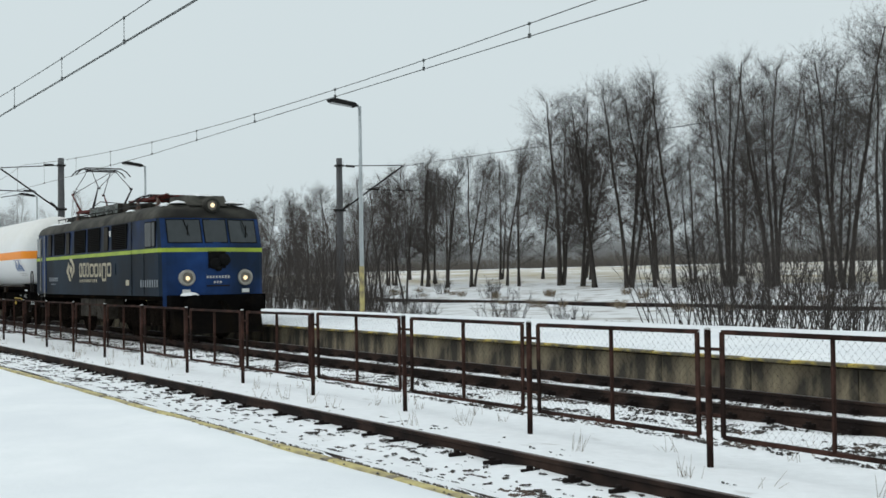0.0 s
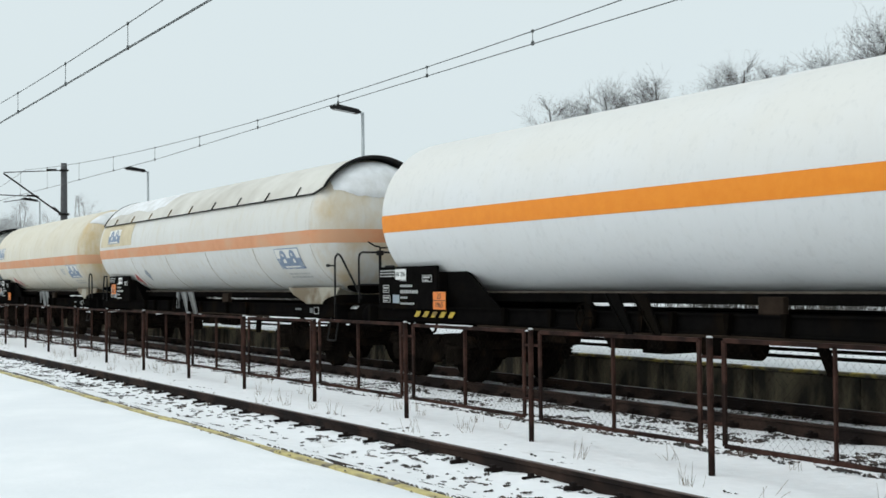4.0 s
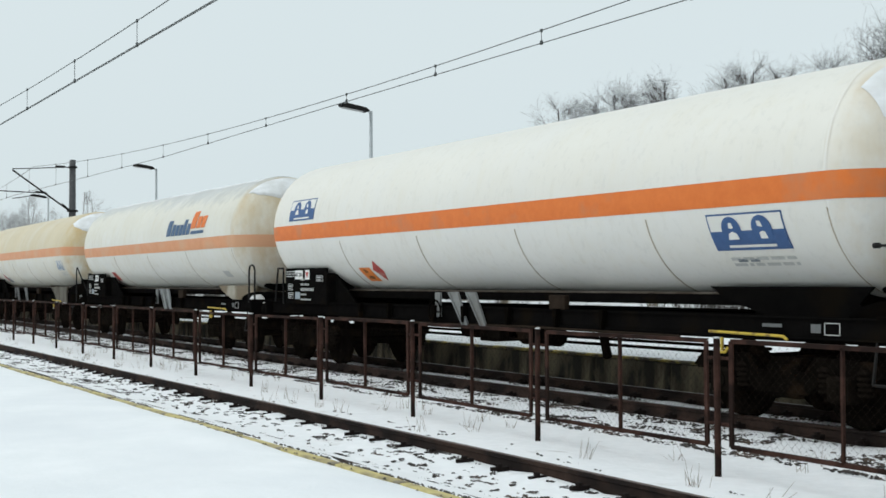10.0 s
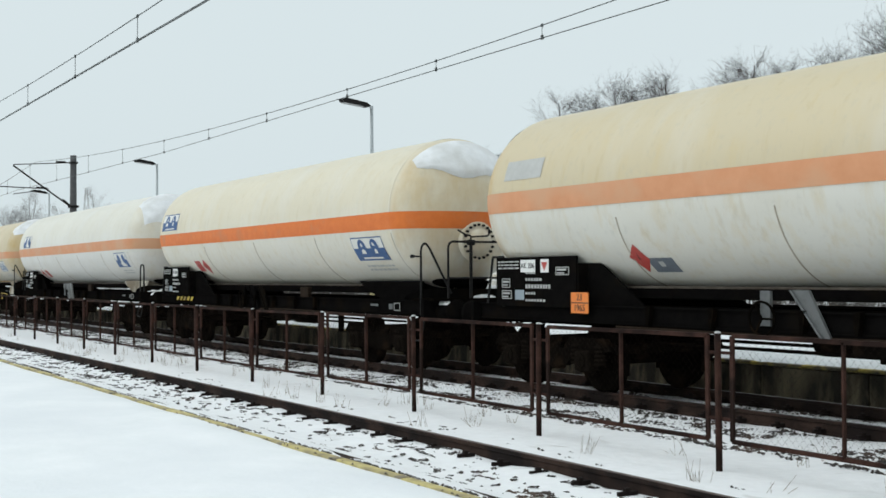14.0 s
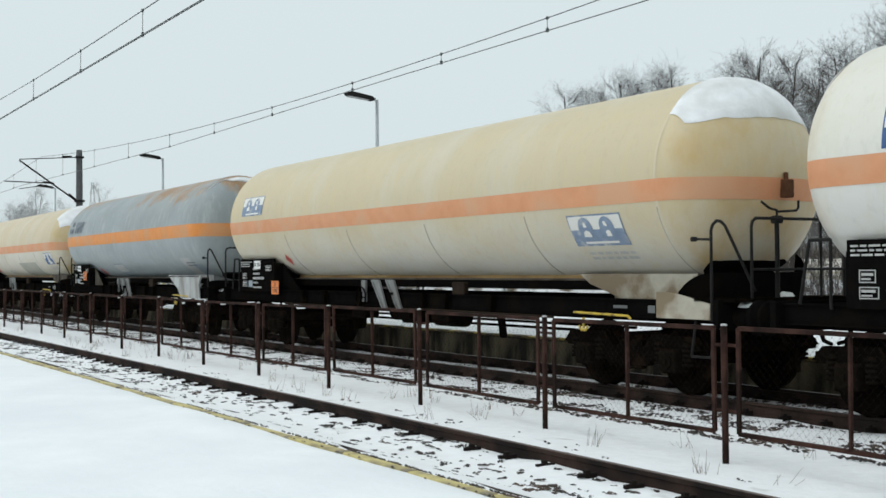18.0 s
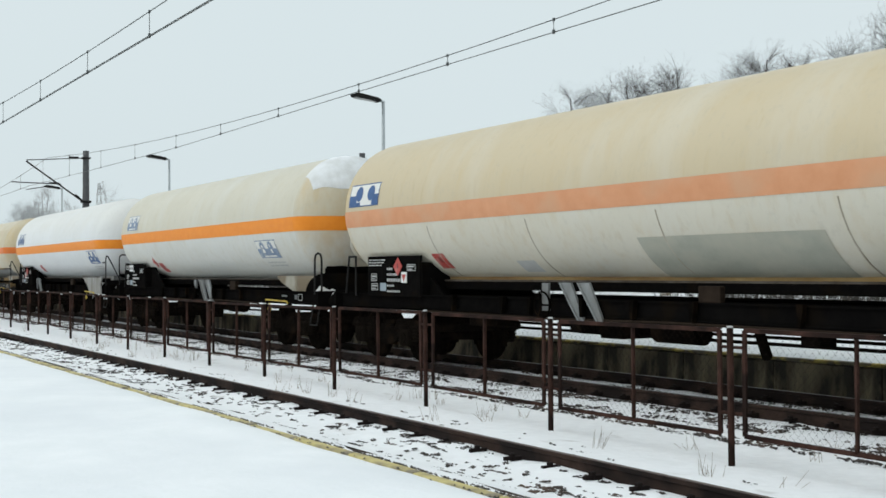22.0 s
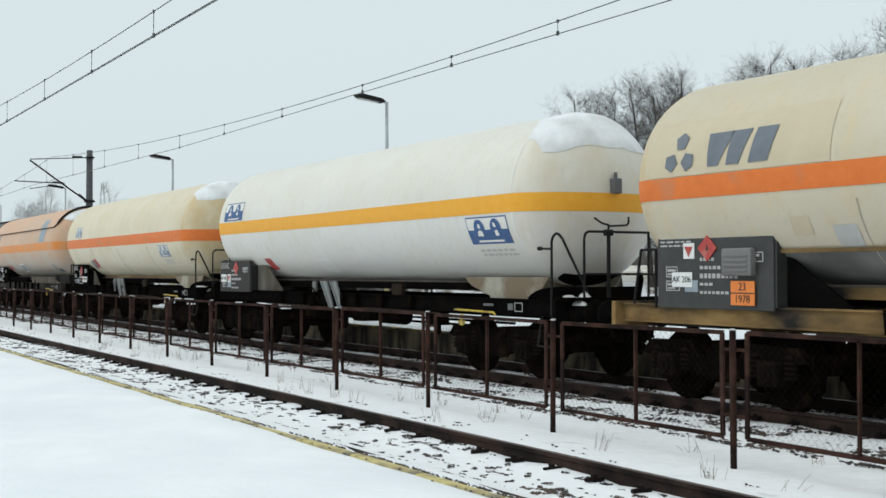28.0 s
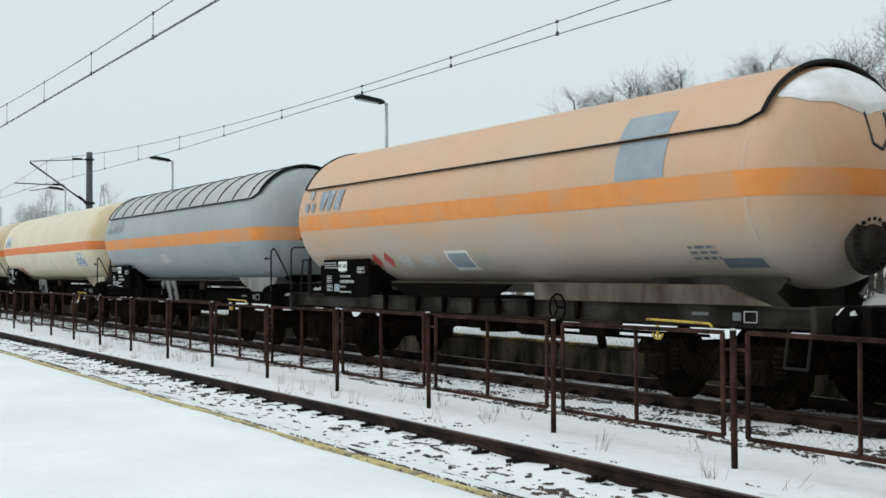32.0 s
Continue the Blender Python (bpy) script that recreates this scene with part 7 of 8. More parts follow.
BOX_GREY = surface("dusty equipment box", (0.03, 0.026, 0.021), (0.052, 0.046, 0.037), 4, 0.8, bump=0.2, c3=(0.02, 0.017, 0.014), scale3=1.5, amount3=0.4, spec=0.06)
RESISTOR = surface("dull resistor slats", (0.17, 0.19, 0.18), (0.27, 0.29, 0.27), 6, 0.6, 0.2, 0.1)
FADED_NUMBER = surface("faded number paint", (0.17, 0.19, 0.21), (0.26, 0.28, 0.30), 6, 0.6, bump=0, spec=0.1)
LIGHT = glow("headlight", (1.0, 0.76, 0.46), 0.9)
LENS = surface("dusty lamp lens", (0.13, 0.11, 0.085), (0.2, 0.175, 0.14), 14, 0.25, bump=0.1, dist=0.004)
LAMP_RING = surface("headlight ring", (0.24, 0.225, 0.19), (0.36, 0.34, 0.30), 8, 0.5, 0.0, 0)


def rounded(x0, x1, z0, z1, r=0.07):
    """A rectangle with round corners, as an outline."""
    out = []
    for cx, cz, a in ((x1 - r, z0 + r, -90), (x1 - r, z1 - r, 0), (x0 + r, z1 - r, 90), (x0 + r, z0 + r, 180)):
        out += [(cx + r * math.cos(radians(a + 22.5 * k)), cz + r * math.sin(radians(a + 22.5 * k))) for k in range(5)]
    return out


def loco_outline(z, grow=0.0):
    """The plan of the body at a height: straight sides, blunt three-faced ends."""
    stops = [(1.0, 7.20, 1.47, 0.30), (2.45, 7.18, 1.49, 0.30), (2.62, 7.14, 1.49, 0.29), (3.36, 6.93, 1.46, 0.24), (3.46, 6.90, 1.44, 0.22), (3.58, 6.82, 1.36, 0.2), (3.70, 6.62, 1.15, 0.18), (3.78, 6.35, 0.85, 0.15), (3.83, 6.0, 0.5, 0.1), (3.85, 5.7, 0.15, 0.05)]
    lo = stops[0]
    for hi in stops[1:]:
        if z <= hi[0]:
            k = max(0.0, (z - lo[0]) / (hi[0] - lo[0]))
            xs, w, nose = (a + (b - a) * k for a, b in zip(lo[1:], hi[1:]))
            break
        lo = hi
    else:
        xs, w, nose = stops[-1][1:]
    xs, w = xs + grow, w + grow
    back = [(xs - 0.12, -w), (xs - 0.03, -w + 0.03 * w), (xs + 0.02, -w + 0.09 * w), (xs + nose, -0.32 * w), (xs + nose + 0.03, 0), (xs + nose, 0.32 * w), (xs + 0.02, w - 0.09 * w), (xs - 0.03, w - 0.03 * w), (xs - 0.12, w)]
    xs -= 0.15
    fr = [(xs - 0.2, -w), (xs - 0.05, -0.965 * w), (xs + 0.01, -0.90 * w), (xs + nose, -0.24 * w), (xs + nose + 0.02, 0), (xs + nose, 0.24 * w), (xs + 0.01, 0.90 * w), (xs - 0.05, 0.965 * w), (xs - 0.2, w)]
    mid = [(-4 + 2 * i, -w) for i in range(5)]
    rim = mid + fr + [(-x, -y) for x, y in mid] + [(-x, -y) for x, y in back]
    return rim


def front_x(y, z):
    """Where the leading end's face lies."""
    fr = [(p[1], p[0]) for p in loco_outline(z)[5:14]]
    for (ya, xa), (yb, xb) in zip(fr, fr[1:]):
        if ya <= y <= yb:
            return xa + (xb - xa) * (y - ya) / max(1e-6, yb - ya)
    return fr[4][1]


def build_loco(x):
    lc = thing("locomotive", "blue electric locomotive with a lime stripe, sooty sides and raised pantograph", "locomotive", m=pose(x, FAR_Y, 0))
    SIDE = -1.492

    def ring(zs, mats, name, parent, pick, grow=0.0, label=""):
        me = Mesh()
        rows = [[(px, py, z) for px, py in loco_outline(z, grow)] for z in zs]
        rows = [r + [r[0]] for r in rows]
        me.sheet(rows, 0, False)
        w = len(rows[0]) - 1
        for k in range(len(me.f)):
            me.m[k] = pick(k % w, zs[k // w])
            me.s[k] = zs[k // w] > 3.3
        return part(name, me, mats, parent, label)
    on_end = lambda i: 5 <= i <= 12 or 19 <= i <= 26
    # chamfers beside the leading end take the dark slate at every height
    body = ring([1.24, 1.6, 2.0, 2.45, 2.62, 3.0, 3.36], [LOCO_BLUE, LOCO_SLATE, LOCO_SIDE_BLUE], "body", lc, lambda i, z: 1 if i in (5, 12) else 0 if on_end(i) else 2 if z >= 2.45 else 1, label="blue body with sooty lower sides")
    roof = ring([3.36, 3.46, 3.58, 3.70, 3.78, 3.83, 3.85], [LOCO_ROOF], "roof", lc, lambda i, z: 0)
    ring([2.42, 2.53], [LIME], "lime_stripe", body, lambda i, z: 0, 0.006, "lime green stripe")
    ring([3.345, 3.38], [LOCO_ROOF], "gutter", body, lambda i, z: 0, 0.02)
    part("floor", Mesh().box((0, 0, 1.2), (13.9, 2.8, 0.1)), [GRIME], lc)
    part("front_apron", Mesh().sheet([[(px, py, z) for px, py in loco_outline(1.24)[6:13]] for z in (0.9, 1.24)], 0, False), [LOCO_BLUE], lc)

    def pane(x0, x1, z0, z1, name, glass, rim, parent=None, side=SIDE):
        fr = part(name, Mesh().prism(rounded(x0, x1, z0, z1), side - 0.02, side + 0.05), [rim], parent or body)
        part("pane", Mesh().prism(rounded(x0 + 0.03, x1 - 0.03, z0 + 0.03, z1 - 0.03, 0.05), side - 0.026, side), [glass], fr)
        return fr
    for a, b in ((-5.18, -4.77), (-2.72, -2.30), (1.80, 2.22)):
        pane(a, b, 2.57, 3.31, "side_window", BOX_GREY, SEAL)
    for a, b in ((-4.36, -3.03), (-1.69, -0.35), (-0.06, 1.29), (2.59, 4.07)):
        gr = part("air_grille", Mesh().prism(rounded(a, b, 2.58, 3.32), SIDE - 0.02, SIDE + 0.06), [SEAL], body, "dark slatted air intake")
        for k in range(13):
            z = 2.625 + 0.054 * k
            part("slat", Mesh().prism([(SIDE - 0.018, z), (SIDE - 0.036, z - 0.016), (SIDE - 0.036, z - 0.008), (SIDE - 0.018, z + 0.010)], a + 0.05, b - 0.05, axis="x"), [GRIME], gr)
    part("notice", Mesh().box((2.38, SIDE - 0.003, 3.08), (0.13, 0.006, 0.16)), [WHITE], body)
    # cab doors and side windows, leading and trailing
    for x0, x1, xw0, xw1 in ((-6.12, -5.62, -6.86, -6.3),):
        dr = part("door", Mesh().box(((x0 + x1) / 2, SIDE, 2.3), (x1 - x0, 0.03, 2.02), bev=0.01), [LOCO_BLUE], body)
        part("door_handle", Mesh().box((x1 - 0.1, SIDE - 0.03, 2.15), (0.06, 0.04, 0.14)), [STEEL_DARK], dr)
        part("handrail", Mesh().tube((x0 - 0.05, SIDE - 0.07, 1.35), (x0 - 0.05, SIDE - 0.07, 3.2), 0.014), [LAMP_RING], body)
        part("handrail", Mesh().tube((x1 + 0.05, SIDE - 0.07, 1.15), (x1 + 0.05, SIDE - 0.07, 3.3), 0.014), [LAMP_RING], body)
        pane(xw0, xw1, 2.58, 3.25, "cab_window", PALE_GLASS, ALU)
        part("step", Mesh().box(((x0 + x1) / 2, SIDE + 0.02, 1.16), (0.6, 0.2, 0.03)).box(((x0 + x1) / 2, SIDE + 0.02, 0.8), (0.55, 0.2, 0.03)).tube((x0, SIDE - 0.05, 0.8), (x0, SIDE - 0.05, 1.2), 0.015).tube((x1, SIDE - 0.05, 0.8), (x1, SIDE - 0.05, 1.2), 0.015), [STEEL_DARK], lc)
    pane(5.76, 6.36, 2.56, 3.27, "cab_window", DARK_GLASS, SEAL)
    pane(6.36, 6.66, 2.56, 3.27, "cab_window", DARK_GLASS, SEAL)
    part("panel_seam", Mesh().box((4.5, SIDE, 2.28), (0.012, 0.02, 2.1)), [SEAL], body)
    part("door_seam", Mesh().box((5.62, SIDE, 1.85), (0.01, 0.018, 1.15)), [LOCO_SLATE], body)
    part("service_hatch", Mesh().box((2.78, SIDE, 2.02), (0.3, 0.02, 0.34), bev=0.006), [LOCO_SLATE], body)
    # markings on the side: a sand-coloured mark, a row of heavy shapes, bars for the writing
    cx, cz, s = -2.12, 2.06, 0.40
    y = SIDE - 0.006

    def flat(name, pts):
        part(name, Mesh().prism(pts, y, y + 0.008), [SAND], body)
    flat("emblem_piece", [(cx - 1.6 * s, cz - 0.05), (cx - 0.9 * s, cz + 0.62 * s), (cx - 0.45 * s, cz + 0.28 * s), (cx - 0.95 * s, cz - 0.1 * s), (cx - 0.1 * s, cz - 0.95 * s), (cx - 0.62 * s, cz - 0.95 * s)])
    flat("emblem_piece", [(cx - 0.95 * s, cz + 0.95 * s), (cx + 0.2 * s, cz + 0.92 * s), (cx + 0.95 * s, cz + 0.35 * s), (cx + 1.0 * s, cz - 0.15 * s), (cx + 0.1 * s, cz - 0.72 * s), (cx - 0.1 * s, cz - 0.45 * s), (cx + 0.5 * s, cz - 0.05 * s), (cx + 0.45 * s, cz + 0.22 * s), (cx + 0.02 * s, cz + 0.58 * s)])
    flat("emblem_piece", [(cx - 0.55 * s, cz + 0.0 * s), (cx - 0.15 * s, cz + 0.36 * s), (cx + 0.28 * s, cz + 0.02 * s), (cx - 0.12 * s, cz - 0.36 * s)])
    def blk(x0, x1, z0, z1):
        flat("small_block", [(x0, z0), (x1, z0), (x1, z1), (x0, z1)])
    px = -1.1
    for w, z0, z1 in ((0.33, 1.80, 2.26), (0.36, 1.80, 2.26), (0.33, 1.80, 2.26), (0.46, 1.80, 2.22), (0.44, 1.80, 2.22), (0.26, 1.80, 2.22), (0.46, 1.66, 2.22), (0.46, 1.80, 2.22)):
        out, inn = rounded(px, px + w, z0, z1, 0.09), rounded(px + 0.085, px + w - 0.085, z0 + 0.085, z1 - 0.085, 0.03)
        n = len(out)
        me = Mesh().add([(a, y, b) for a, b in out] + [(a, y, b) for a, b in inn], [(i, (i + 1) % n, n + (i + 1) % n, n + i) for i in range(n)])
        part("wordmark_block", me, [SAND], body)
        px += w + 0.07
    for k in range(9):
        blk(-1.08 + k * 0.235, -0.98 + k * 0.235, 1.64, 1.73)
    nb = Mesh()
    for x0, n, w, z0, h in ((5.32, 8, 0.10, 1.48, 0.2), (-5.1, 8, 0.085, 1.68, 0.14), (-4.85, 5, 0.06, 1.56, 0.05)):
        for k in range(n):
            a = x0 + k * (0.2 if z0 == 1.48 else w + 0.07)
            nb.add([(a, y, z0), (a + w, y, z0), (a + w, y, z0 + h), (a, y, z0 + h)], [(0, 1, 2, 3)])
    tagged(part("number_marking", nb, [FADED_NUMBER, LOCO_SLATE], body, "pale bars where the running number stands"), kind="stuff")
    part("notice", Mesh().box((4.1, SIDE - 0.003, 1.61), (0.3, 0.008, 0.16)), [SAND], body)
    # leading end: windscreen, lights, vents
    for y0, y1 in ((-1.28, -0.39), (-0.33, 0.33), (0.39, 1.28)):
        ws = Mesh()
        gl = Mesh()
        for me, g, off in ((ws, 0.0, 0.012), (gl, 0.025, 0.018)):
            pts = [(y0 + g, 2.66 + g), (y1 - g, 2.66 + g), (y1 - g, 3.31 - g), (y0 + g, 3.31 - g)]
            f = [(front_x(a, b) + off, a, b) for a, b in pts]
            bk = [(front_x(a, b) - 0.03, a, b) for a, b in pts]
            me.add(f + bk, [(0, 1, 2, 3), (7, 6, 5, 4), (0, 4, 5, 1), (1, 5, 6, 2), (2, 6, 7, 3), (3, 7, 4, 0)])
        wf = part("windscreen", ws, [SEAL], body, "windscreen in a black rubber frame")
        part("pane", gl, [PALE_GLASS], wf)
        if y0 < -1 or y1 > 1:
            yc = (y0 + y1) / 2
            part("wiper", Mesh().tube((front_x(yc, 3.3) + 0.05, yc, 3.3), (front_x(yc, 2.86) + 0.06, yc + 0.12, 2.86), 0.012, n=5).box((front_x(yc, 2.98) + 0.06, yc + 0.08, 2.98), (0.02, 0.03, 0.34)), [SEAL], body)
    for sy in (-0.82, 0.82):
        fx = front_x(sy, 1.72)
        hd = part("headlight", Mesh().lathe([(-0.1, 0.22), (0.06, 0.22), (0.09, 0.2), (0.09, 0.15), (0.04, 0.14)], 24, "x", c=(fx, sy, 1.72)), [LAMP_RING], body, "round headlight in a pale ring")
        part("lens", Mesh().lathe([(0.05, 0.145), (0.07, 0.1), (0.075, 0.001)], 20, "x", c=(fx, sy, 1.72)), [LENS], hd)
        part("lit_bulb", Mesh().lathe([(0.06, 0.07), (0.085, 0.05), (0.09, 0.001)], 12, "x", c=(fx, sy, 1.71)), [LIGHT], hd, "lit warm bulb")
        part("marker_plate", Mesh().box((front_x(sy, 1.36) + 0.01, sy, 1.36), (0.03, 0.26, 0.1)), [WHITE], body)
    tl = part("roof_headlight", Mesh().lathe([(-0.45, 0.12), (-0.3, 0.2), (0.05, 0.22), (0.08, 0.2), (0.08, 0.15), (0.02, 0.14)], 22, "x", c=(6.93, 0, 3.70)), [LOCO_ROOF], roof, "round headlight on the roof edge")
    part("lens", Mesh().lathe([(0.03, 0.15), (0.06, 0.09), (0.065, 0.001)], 18, "x", c=(6.93, 0, 3.70)), [LENS], tl)
    part("lit_bulb", Mesh().lathe([(0.05, 0.07), (0.08, 0.05), (0.09, 0.001)], 12, "x", c=(6.93, 0, 3.70)), [LIGHT], tl, "lit warm bulb")
    part("end_vent", Mesh().box((7.34, -0.02, 2.2), (0.05, 0.5, 0.46), bev=0.01), [SEAL], body, "black mesh vent")
    for hy, hz, hr in ((-0.1, 2.1, 0.15), (0.16, 2.2, 0.17), (0.0, 1.98, 0.09)):
        part("socket", Mesh().lathe([(0.0, hr), (0.1, hr), (0.16, hr * 0.7), (0.17, 0.001)], 14, "x", c=(7.34, hy, hz)), [SEAL], body, "dark round cable socket")
    nf = Mesh()
    for k in range(8):
        nf.box((7.365, -0.30 + k * 0.085, 1.74), (0.006, 0.05, 0.07))
    for k in range(3):
        nf.box((7.365, -0.1 + k * 0.085, 1.60), (0.006, 0.05, 0.06))
    tagged(part("number_marking", nf, [PRINT], body, "pale bars where the number stands"), kind="stuff")
    part("hand_bar", Mesh().tube((7.36, -0.32, 1.5), (7.36, 0.32, 1.5), 0.02), [STEEL_DARK], body)
    # buffer beams, ploughs
    for s in (1, -1):
        rot = pose(0, 0, 0, 0, 0, 0 if s > 0 else 180)
        part("buffer_beam", Mesh().box((7.25, 0, 1.05), (0.34, 2.7, 0.42), bev=0.02), [BLACK], lc, m=rot)
        part("plough", Mesh().prism([(7.1, 0.3), (7.45, 0.22), (7.3, 0.85), (7.1, 0.85)], -1.25, 1.25), [BLACK], lc, m=rot)
        part("coupling", hook_data(), None, lc, m=rot @ pose(7.45, 0, 1.05))
        for yb in (-0.875, 0.875):
            part("buffer", buffer_data(), None, lc, m=rot @ pose(7.38, yb, 1.05))
    part("snow", snow_lump(7.62, -0.9, 1.25, 0.4, 0.5, 0.09, 3.3), [SNOW_CAP], lc)
    # bogies
    def big_bogie():
        me = Mesh()
        side = [(-2.35, 0.55), (-2.2, 0.95), (-0.7, 1.0), (-0.5, 0.78), (0.5, 0.78), (0.7, 1.0), (2.2, 0.95), (2.35, 0.55), (2.0, 0.5), (0.8, 0.46), (-0.8, 0.46), (-2.0, 0.5)]
        for s in (-1, 1):
            me.prism(side, s * 1.0, s * 1.12)
            for k in range(3):
                me.tube((-0.35 + 0.35 * k, s * 1.12, 0.5), (-0.35 + 0.35 * k, s * 1.12, 0.95), 0.12, n=12)
            me.box((0, s * 1.15, 0.42), (1.2, 0.2, 0.1))
        me.box((0, 0, 0.7), (4.4, 1.2, 0.4))
        return me.data("bogie", [GRIME])

    def big_wheel():
        me = Mesh()
        for s in (-1, 1):
            me.lathe([(s * 0.68, 0.1), (s * 0.68, 0.5), (s * 0.665, 0.58), (s * 0.665, 0.655), (s * 0.695, 0.655), (s * 0.70, 0.626), (s * 0.80, 0.62), (s * 0.805, 0.56), (s * 0.77, 0.5), (s * 0.77, 0.1)], 32, "y")
            for k in range(8):
                w = k * math.pi / 4
                me.box((0.33 * math.cos(w), s * 0.78, 0.33 * math.sin(w)), (0.34, 0.04, 0.07), m=Matrix.Rotation(-w, 3, "Y"))
        me.tube((0, -1.05, 0), (0, 1.05, 0), 0.1, n=12)
        return me.data("wheelset", [GRIME])
    bd, wd = big_bogie(), big_wheel()
    axle_big = Mesh().box((0, 0, 0), (0.42, 0.26, 0.42), bev=0.05).tube((0, 0, 0), (0, -0.18, 0), 0.15, n=14).data("axle_box", [AXLE])
    coil = Mesh().lathe(coil_profile(0.0, 0.085, 5, 0.11), 14, "z")
    spring_big = coil.data("spring", [AXLE])
    for s in (-1, 1):
        bg = part("bogie", bd, None, lc, m=pose(s * 4.2, 0, 0))
        for ax in (-1.525, 1.525):
            ws = part("wheelset", wd, None, bg, m=pose(ax, 0, 0.625))
            BIG_WHEELS.append((ws, ax, x + s * 4.2))
            for sy in (-1, 1):
                part("axle_box", axle_big, None, bg, m=pose(ax, sy * 1.12, 0.625, 0, 0, 0 if sy < 0 else 180))
                for k in (-0.42, 0.42):
                    part("spring", spring_big, None, bg, m=pose(ax + k, sy * 1.1, 0.5))
    for x0, x1, z0 in ((-1.35, -0.35, 0.55), (-0.3, 0.5, 0.6), (0.55, 1.45, 0.5)):
        part("equipment_box", Mesh().box(((x0 + x1) / 2, -1.1, (z0 + 1.2) / 2), (x1 - x0, 0.6, 1.2 - z0), bev=0.03), [BOX_GREY], lc)
        part("equipment_box", Mesh().box(((x0 + x1) / 2, 1.1, (z0 + 1.2) / 2), (x1 - x0, 0.6, 1.2 - z0), bev=0.03), [BOX_GREY], lc)
    part("sole_beam", Mesh().box((0, -1.4, 1.18), (14.0, 0.08, 0.12)).box((0, 1.4, 1.18), (14.0, 0.08, 0.12)), [GRIME], lc)
    # roof gear
    for x0, x1 in ((-2.6, -1.55), (-1.5, -0.45), (-0.4, 0.65)):
        bx = part("resistor_box", Mesh().box(((x0 + x1) / 2, 0, 3.97), (x1 - x0, 1.5, 0.3), bev=0.04), [BOX_GREY], roof, "slatted grey resistor box")
        for k in range(6):
            part("slat", Mesh().box(((x0 + x1) / 2, -0.76, 3.86 + k * 0.042), (x1 - x0 - 0.1, 0.04, 0.014)), [RESISTOR], bx)
        part("box_post", Mesh().box((x1 - 0.03, -0.765, 3.97), (0.05, 0.05, 0.3)), [RESISTOR], bx)
    part("roof_box", Mesh().box((1.15, 0, 3.95), (0.7, 1.3, 0.26), bev=0.05), [BOX_GREY], roof)
    part("roof_hood", Mesh().prism([(4.9, 3.78), (5.1, 4.02), (6.4, 4.0), (6.75, 3.7)], -0.55, 0.55), [LOCO_ROOF], roof)
    part("roof_hood", Mesh().prism([(-4.9, 3.78), (-5.1, 4.0), (-6.2, 3.99), (-6.7, 3.7)], -0.55, 0.55), [LOCO_ROOF], roof)
    for y0 in (-1.08, 1.08):
        part("roof_rail", Mesh().tube((-5.5, y0, 3.86), (5.2, y0, 3.86), 0.02, n=6), [STEEL_DARK], roof)
    for k in range(12):
        part("rail_post", Mesh().tube((-5.4 + k * 0.95, -1.08, 3.66), (-5.4 + k * 0.95, -1.08, 3.86), 0.014, n=5), [STEEL_DARK], roof)
    for x0, y0, w, d, h in ((6.2, 0.8, 1.1, 0.7, 0.06), (6.35, -0.75, 0.5, 0.35, 0.05), (5.9, -0.95, 0.5, 0.3, 0.04), (5.75, 0, 1.3, 0.95, 0.07), (-5.7, -0.1, 0.9, 0.85, 0.06), (-5.4, -1.18, 1.6, 0.1, 0.04), (-3.9, -1.2, 1.2, 0.08, 0.03), (3.2, -1.1, 0.5, 0.2, 0.04), (6.35, -1.15, 0.3, 0.12, 0.04)):
        zt = 3.99 if abs(y0) < 0.6 else min(np.interp(abs(y0), (0.5, 0.85, 1.15, 1.36), (3.83, 3.78, 3.70, 3.58)), np.interp(abs(x0), (6.0, 6.35, 6.62, 6.82), (3.83, 3.78, 3.70, 3.58)))
        part("snow", snow_lump(x0, y0, zt - 0.01, w * 1.1, d * 1.1, h + 0.02, x0), [SNOW_CAP], roof)

    def insulator(px, py, parent):
        me = Mesh().lathe([(3.78, 0.07), (3.83, 0.1), (3.86, 0.05), (3.89, 0.1), (3.92, 0.05), (3.95, 0.1), (3.98, 0.05), (4.06, 0.05), (4.06, 0.001)], 12, "z", c=(px, py, 0))
        part("insulator", me, [CERAMIC], parent)

    def pantograph(cx, head, folded):
        pg = part("pantograph", Mesh().box((cx, -0.55, 4.1), (2.2, 0.07, 0.08)).box((cx, 0.55, 4.1), (2.2, 0.07, 0.08)).box((cx - 0.9, 0, 4.1), (0.08, 1.2, 0.08)).box((cx + 0.9, 0, 4.1), (0.08, 1.2, 0.08)), [RED_LEAD], roof, "folded red pantograph" if folded else "raised pantograph touching the wire")
        for sx in (-0.95, 0.95):
            for sy in (-0.55, 0.55):
                insulator(cx + sx, sy, pg)
        kz = 4.12 if folded else 4.80
        for sx in (-1, 1):
            kx = cx + sx * (1.75 if folded else 1.68)
            lo = Mesh()
            for sy in (-0.5, 0.5):
                lo.tube((cx + sx * 0.75, sy * 1.0, 4.13), (kx, sy * 1.15, kz), 0.05, 0.02, 8)
            lo.tube((kx, -0.6, kz), (kx, -0.5, kz), 0.035, n=8).tube((kx, 0.5, kz), (kx, 0.6, kz), 0.035, n=8)
            lo.tube((cx + sx * 0.75, -0.6, 4.13), (cx + sx * 0.75, 0.6, 4.13), 0.05, n=8)
            part("lower_arm", lo, [RED_LEAD if sx < 0 or folded else STEEL_DARK], pg)
            up = Mesh()
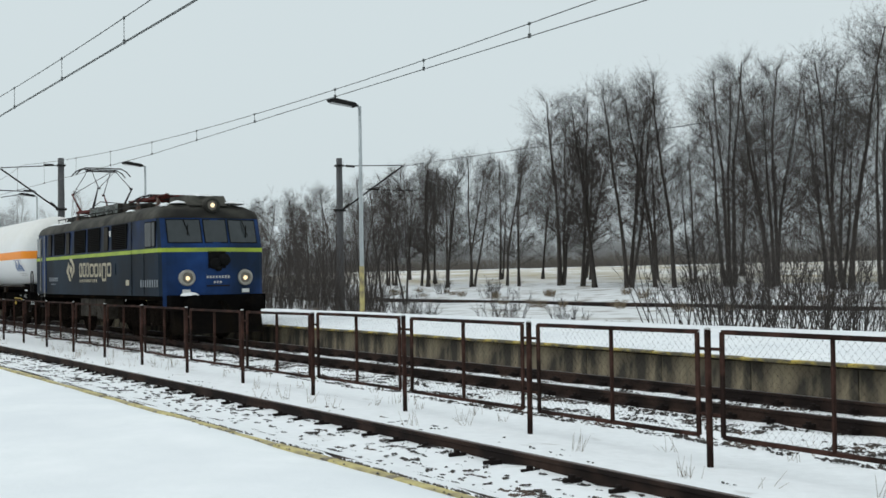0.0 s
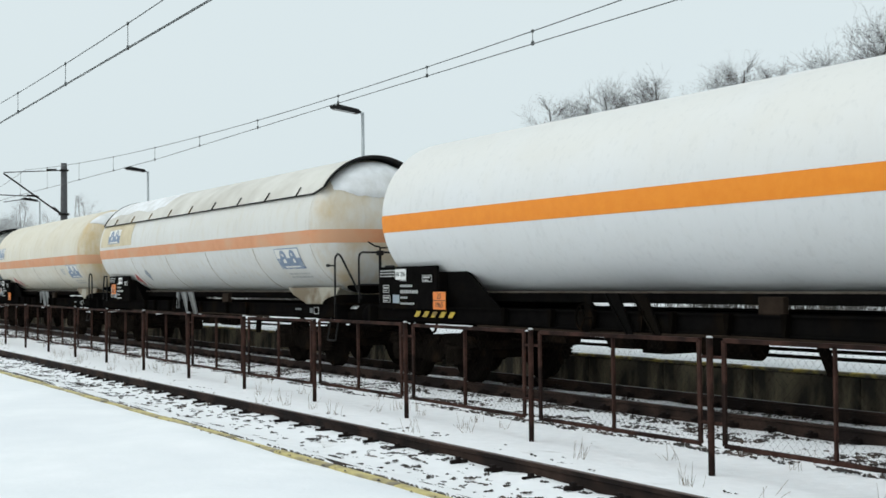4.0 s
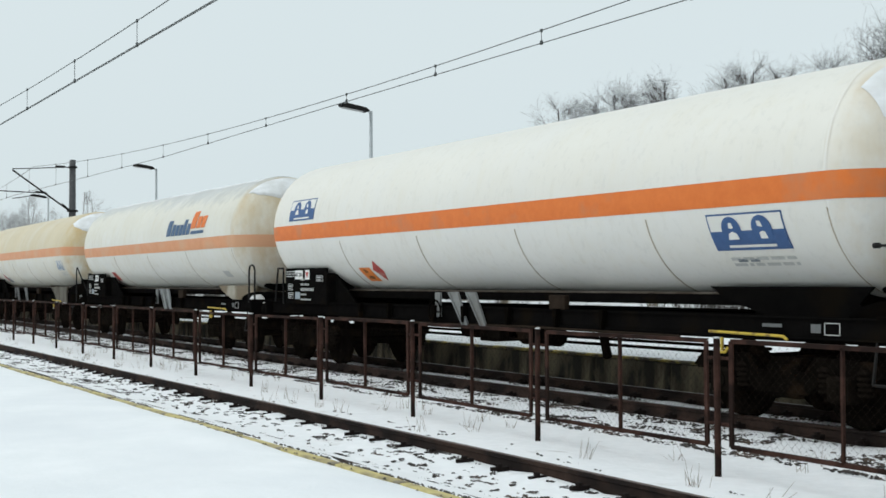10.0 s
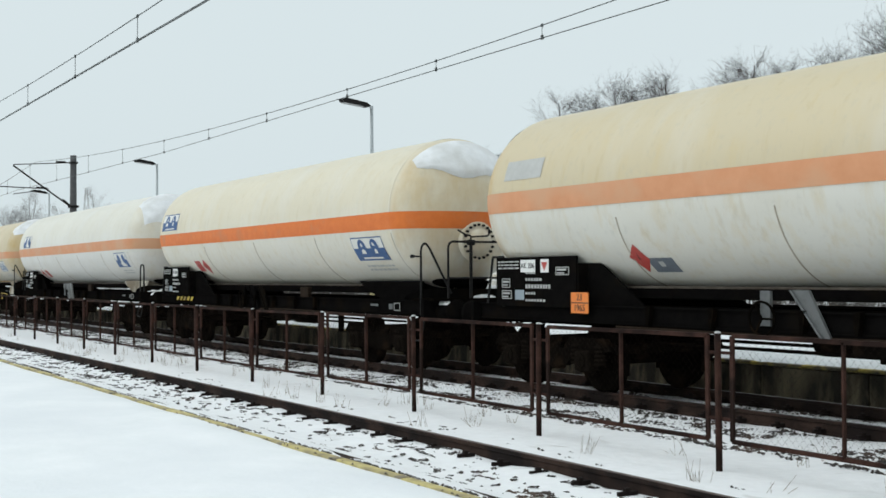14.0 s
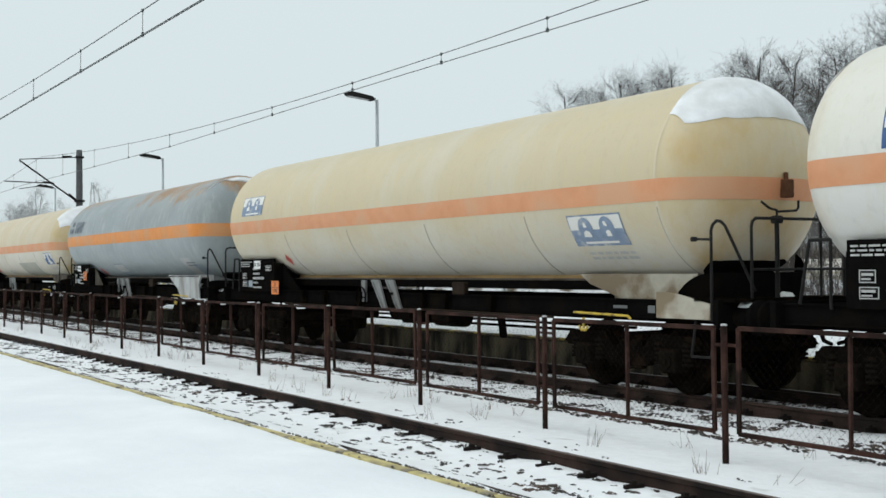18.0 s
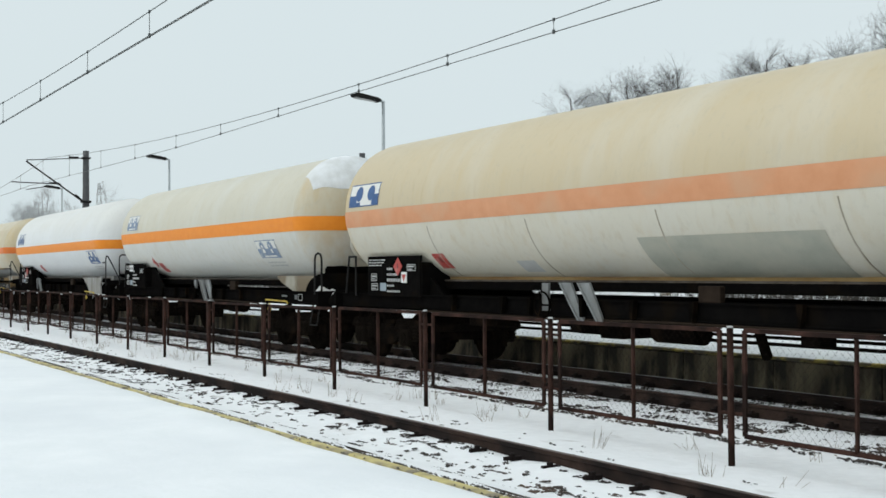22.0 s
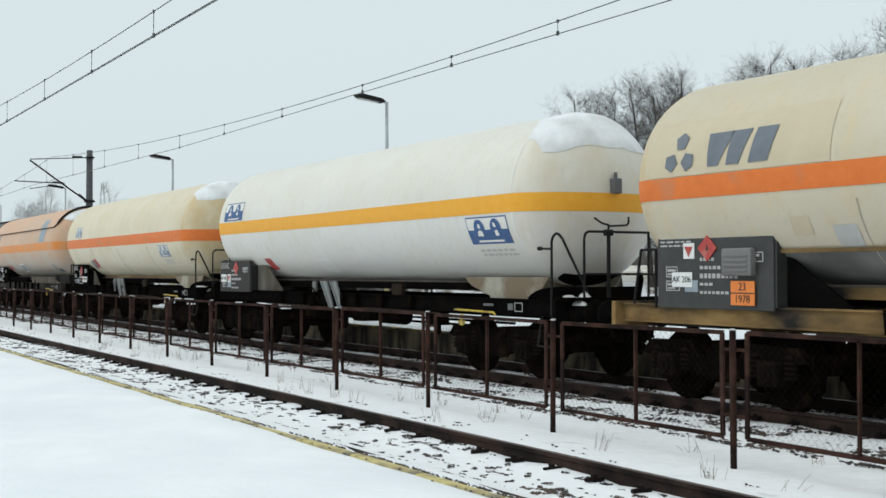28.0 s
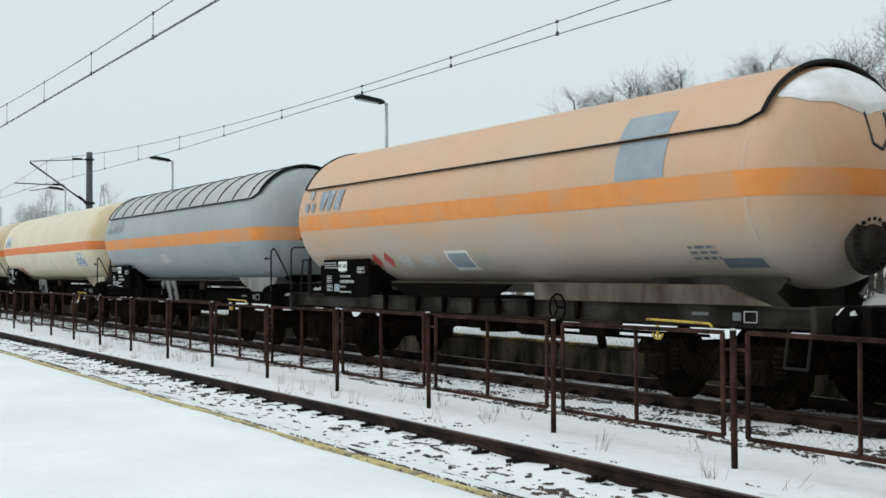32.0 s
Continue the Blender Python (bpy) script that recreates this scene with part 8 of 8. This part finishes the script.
            for sy in (-0.55, 0.55):
                up.tube((kx, sy, kz), (cx + sx * 0.3, sy * 0.75, head - 0.1), 0.015, 0.012, 6)
            up.tube((kx, -0.55, kz), (cx + sx * 0.3, 0.41, head - 0.1), 0.012, n=5)
            part("upper_arm", up, [STEEL_DARK], pg)
            col = Mesh()
            hx = cx + sx * 0.3
            pts = [(hx, -0.95, head - 0.28), (hx, -0.82, head - 0.12), (hx, -0.62, head - 0.015), (hx, 0.62, head - 0.015), (hx, 0.82, head - 0.12), (hx, 0.95, head - 0.28)]
            col.pipe([Vector(p) for p in pts], 0.022, 6)
            part("collector_bar", col, [STEEL_DARK], pg)
        part("head_frame", Mesh().tube((cx - 0.3, -0.45, head - 0.08), (cx + 0.3, -0.45, head - 0.08), 0.025, n=6).tube((cx - 0.3, 0.45, head - 0.08), (cx + 0.3, 0.45, head - 0.08), 0.025, n=6).tube((cx, -0.5, head - 0.1), (cx, 0.5, head - 0.1), 0.03, n=6), [STEEL_DARK], pg)
        return pg
    pantograph(-3.86, 5.62, False)
    pantograph(3.1, 4.22, True)
    for px, py in ((0.8, -0.4), (1.1, 0.5), (4.75, -0.3), (-0.2, 0.6)):
        insulator(px, py, roof)
    part("roof_cable", Mesh().pipe([Vector(p) for p in ((0.8, -0.4, 4.08), (1.6, -0.5, 4.14), (2.2, -0.55, 4.1))], 0.02, 6).pipe([Vector(p) for p in ((-3.3, -0.55, 4.14), (-1.8, -0.6, 4.32), (0.8, -0.4, 4.08))], 0.016, 6), [STEEL_DARK], roof)
    return [(lc, x)]


BIG_WHEELS = []
LOCO = build_loco(-37.8)


# ---- the train rolls through ----
def travelled(t):
    """Metres that the train has gone after t seconds."""
    k = t / 32.0
    return 337.7216 * k + 23.9786 * k ** 2 - 50.8433 * k ** 3 + 14.4885 * k ** 4


def motions():
    times = [0.5 * i for i in range(65)]
    for wg, mid in WAGONS + LOCO:
        walk(wg, [(t, pose(mid + travelled(t), FAR_Y, 0)) for t in times])
    # wheels turn while their vehicle is before the camera
    for ws, ax, x, rad in [(*w, WHEEL_R) for w in WHEELS] + [(*w, 0.625) for w in BIG_WHEELS]:
        rows = [(0.0, pose(ax, 0, rad))]
        base = None
        for i in range(481):
            t = 2 * i / 30.0
            at = x + ax + travelled(t)
            if -64 < at < 2 and t <= 32.0:
                if base is None:
                    base = at
                    if t > 0:
                        rows.append((t, pose(ax, 0, rad)))
                    continue
                a = math.degrees((at - base) / (rad + 0.02))
                rows.append((t, pose(ax, 0, rad, 0, (a + 180) % 360 - 180, 0)))
        if rows[-1][0] < 31.9:
            rows.append((32.0, rows[-1][1]))
        walk(ws, rows)


motions()
